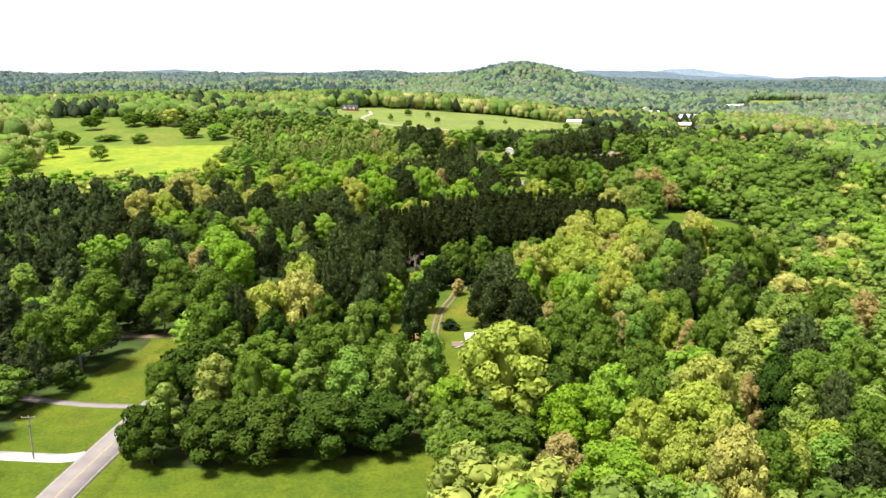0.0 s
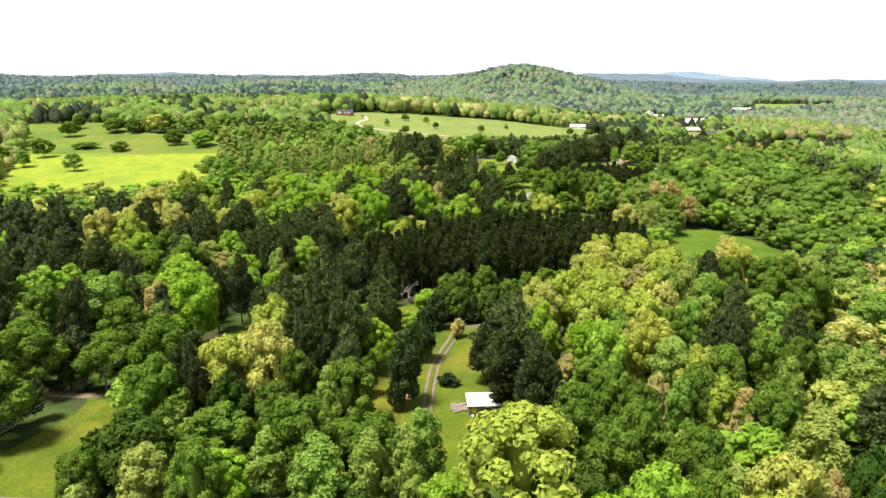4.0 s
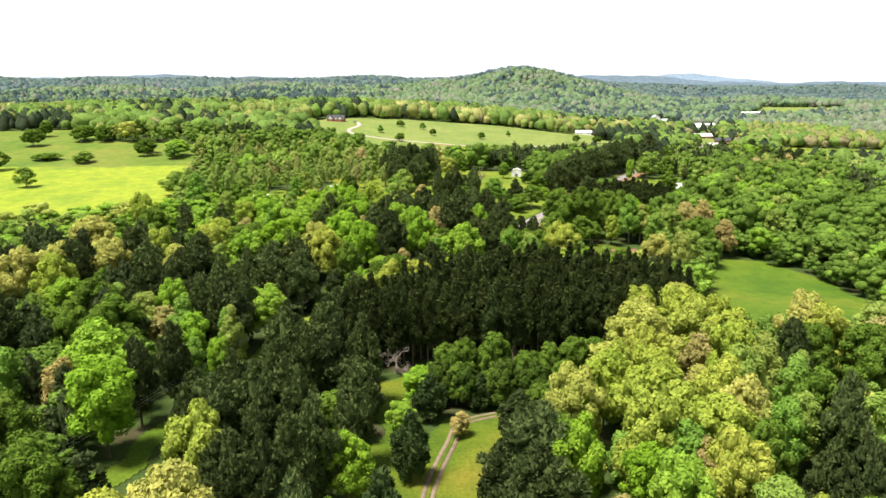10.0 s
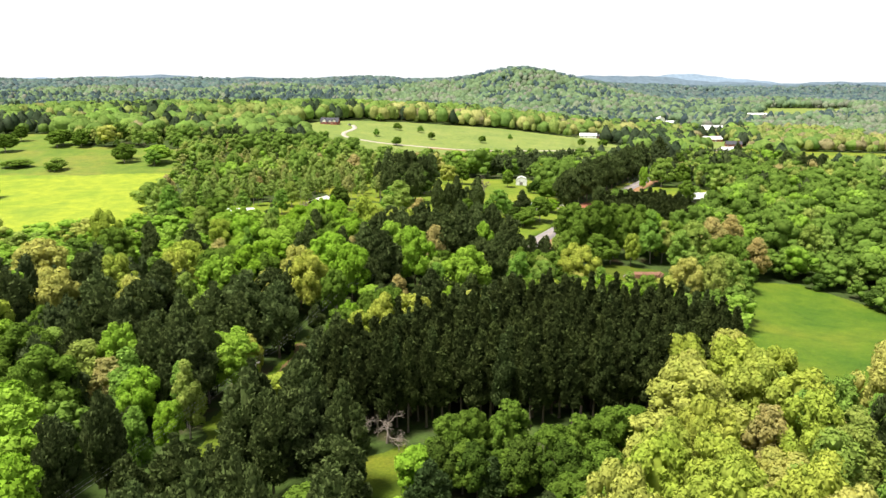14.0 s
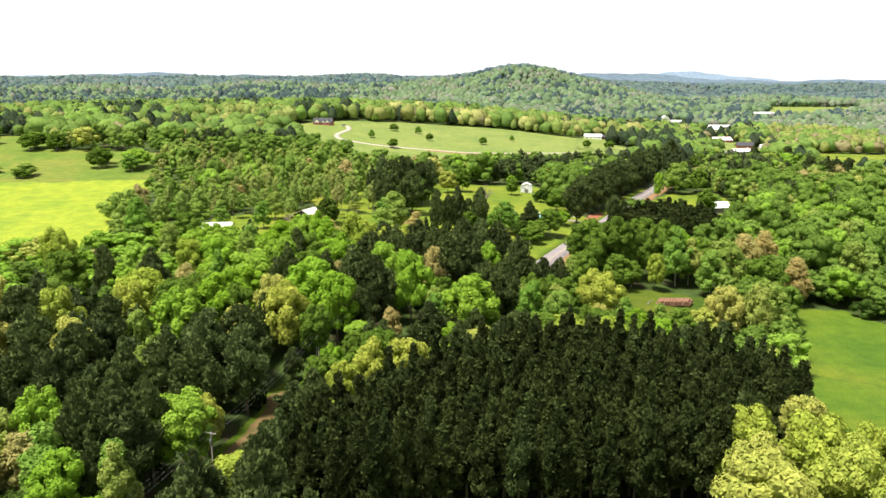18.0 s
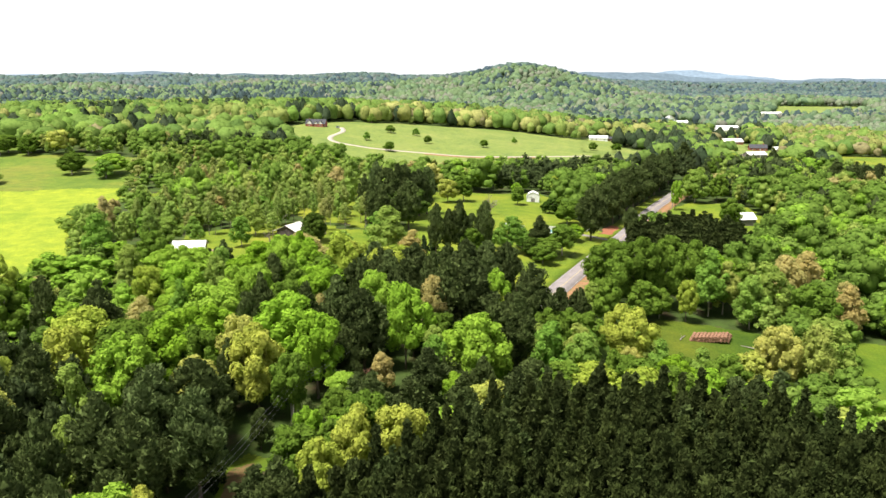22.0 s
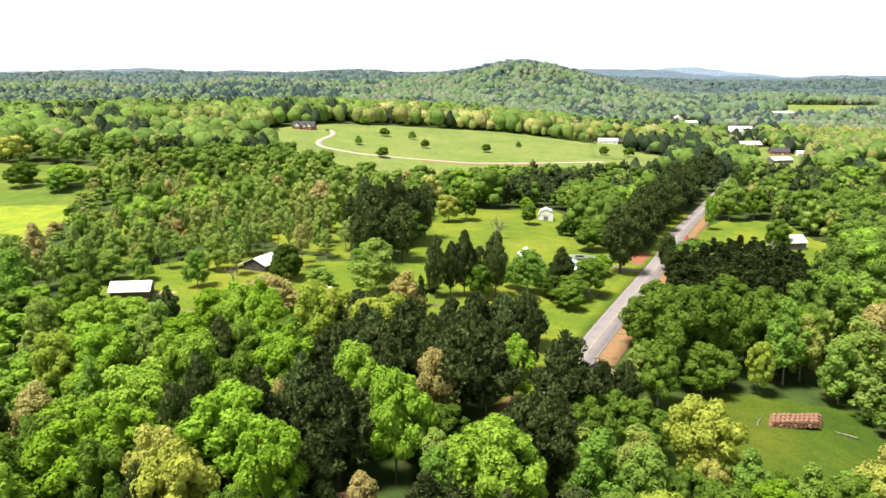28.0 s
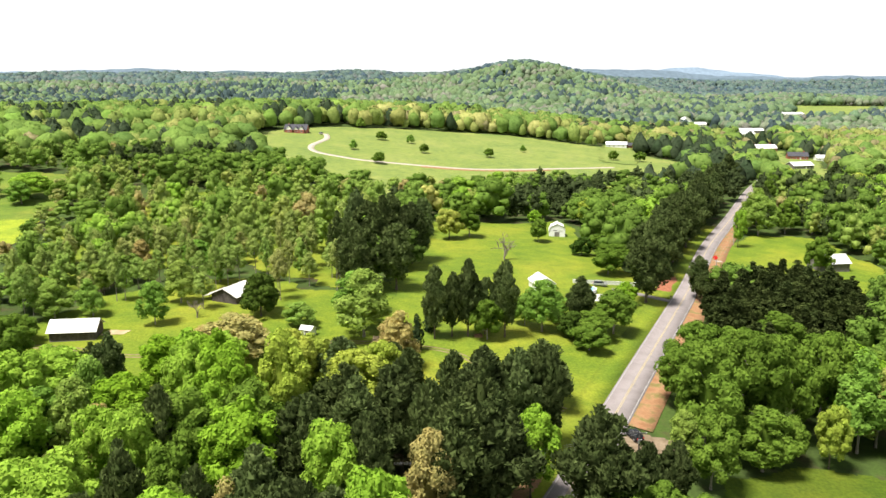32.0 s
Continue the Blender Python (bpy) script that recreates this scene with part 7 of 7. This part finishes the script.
def wires(line, turn):
    for (ax, ay, ah), (bx, by, bh) in zip(line, line[1:]):
        span = tagged(new("power_line"), "three sagging power wires between poles", "wires", "power lines")
        span.matrix_basis = pose(ax, ay, lie1(ax, ay))
        for u in (-1.1, 0.0, 1.1):
            off = Vector((math.cos(radians(turn)) * u, math.sin(radians(turn)) * u, 0))
            a = Vector((0, 0, ah - 0.08)) + off
            b = Vector((bx - ax, by - ay, lie1(bx, by) - lie1(ax, ay) + bh - 0.08)) + off
            path = []
            for i in range(13):
                k = i / 12
                p = a.lerp(b, k)
                p.z -= 4 * k * (1 - k) * 1.5
                path.append(tuple(p))
            v, q = tube(path, [0.016] * 13, 4)
            ob = new("wire", mesh_from("wire", v, q, WIRE))
            ob.parent = span


wires(LINE, -20)
wires(ROADSIDE, -26)

# roadside bits
sg = thing("road_sign", 105.6, 573.6, -26, "red sign board on a white post at the roadside", "sign")
part("post", box(bmesh.new(), -0.05, -0.05, -0.3, 0.05, 0.05, 1.5), WHITE_PAINT, sg)
bm = bmesh.new()
bmesh.ops.create_cone(bm, cap_ends=True, segments=8, radius1=0.85, radius2=0.85, depth=0.08, matrix=pose(0, -0.1, 2.0, 90, 22.5, 0))
part("board", bm, RED_PAINT, sg, "red eight-sided board")
part("marker_rail", box(bmesh.new(), 0.2, -0.05, 0.5, 2.6, 0.05, 0.72), WHITE_PAINT, sg, "white rail")


def mailbox(x, y, turn, mat, label):
    root = thing("mailbox", x, y, turn, label, "mailbox", "mailboxes")
    part("post", box(bmesh.new(), -0.06, -0.06, -0.3, 0.06, 0.06, 1.05), POLE_WOOD, root)
    bm = bmesh.new()
    prof = [(-0.13, 0), (0.13, 0), (0.13, 0.16)] + [(0.13 * math.cos(a), 0.16 + 0.13 * math.sin(a)) for a in (0.6, 1.2, 1.94, 2.54)] + [(-0.13, 0.16)]
    a = [bm.verts.new((u, -0.28, 1.05 + w)) for u, w in prof]
    b = [bm.verts.new((u, 0.28, 1.05 + w)) for u, w in prof]
    bm.faces.new(a)
    bm.faces.new(b[::-1])
    for i in range(len(prof)):
        j = (i + 1) % len(prof)
        bm.faces.new((a[i], b[i], b[j], a[j]))
    bmesh.ops.recalc_face_normals(bm, faces=bm.faces)
    part("box", bm, mat, root)
    part("flag", box(bmesh.new(), 0.135, 0.05, 1.15, 0.15, 0.12, 1.4), RED_PAINT, root, "red flag")


mailbox(73.2, 521.5, 26, DARK_POLE, "black mailbox on a post by the drive")
mailbox(-59.5, 139.0, 8, DARK_POLE, "dark mailbox on a post by the road")

crate = thing("wooden_crate", 11.0, 476.6, 12, "low wooden crate in the grass", "crate")
for k in range(4):
    part("side", box(bmesh.new(), -1.0 if k != 1 else 0.94, -0.6 if k != 3 else 0.54, 0, 1.0 if k != 0 else -0.94, 0.6 if k != 2 else -0.54, 0.7), STRAW, crate)

# leafless trees: trunk and ever finer twigs
def bare_tree(x, y, height, spread, mat, label):
    g = np.random.default_rng(int(abs(x * 31 + y)))
    root = thing("bare_tree", x, y, 0, label, "tree", "bare trees")
    trunk, twigs = [], []

    def grow(p, d, length, r, depth):
        q = p + d * length
        m = (p + q) / 2 + g.normal(size=3) * length * 0.06
        (trunk if depth < 2 else twigs).append(tube([p, m, q], [r, r * 0.8, r * 0.55], 6 if depth < 2 else 3))
        if depth >= 5:
            return
        for _ in range(3 if depth < 4 else 4):
            n = unit(d + g.normal(size=3) * 0.55 * spread + np.array([0, 0, 0.12]))
            grow(q if g.random() < 0.6 else m, n, length * g.uniform(0.58, 0.8), r * 0.62, depth + 1)

    grow(np.array([0, 0, -0.3]), np.array([0.05, 0, 1.0]), height * 0.26, height * 0.026, 0)
    for name, piece in (("trunk", trunk), ("twig_crown", twigs)):
        v, q = joined(piece)
        ob = new(name, mesh_from(name, v, q, mat, smooth=True))
        ob.parent = root
        if name == "twig_crown":
            tagged(ob, kind="stuff")


TWIG_GREY = surface("twig_grey", [(0.3, (0.20, 0.165, 0.135)), (0.7, (0.31, 0.265, 0.22))], 1.0, 0.95)
bare_tree(-15.2, 276.6, 9.0, 1.3, TWIG_GREY, "thin leafless tree at the plantation's edge")
bare_tree(-10.3, 276.4, 14.0, 1.7, TWIG_GREY, "grey leafless tree at the lawn's edge")
bare_tree(25.0, 557.0, 15.0, 0.95, TWIG_GREY, "thin leafless tree in the yard")
bare_tree(-17.0, 508.0, 11.0, 0.8, TWIG_GREY, "pale leafless tree behind a green one")
bare_tree(-62.0, 486.0, 9.0, 0.8, TWIG_GREY, "pale leafless tree in the farmyard")
TWIG_RED = surface("twig_red", [(0.3, (0.24, 0.13, 0.08)), (0.7, (0.36, 0.21, 0.13))], 1.0, 0.95)
bare_tree(-15.4, 372.0, 8.0, 1.3, TWIG_RED, "reddish-brown leafless shrub under the power line")
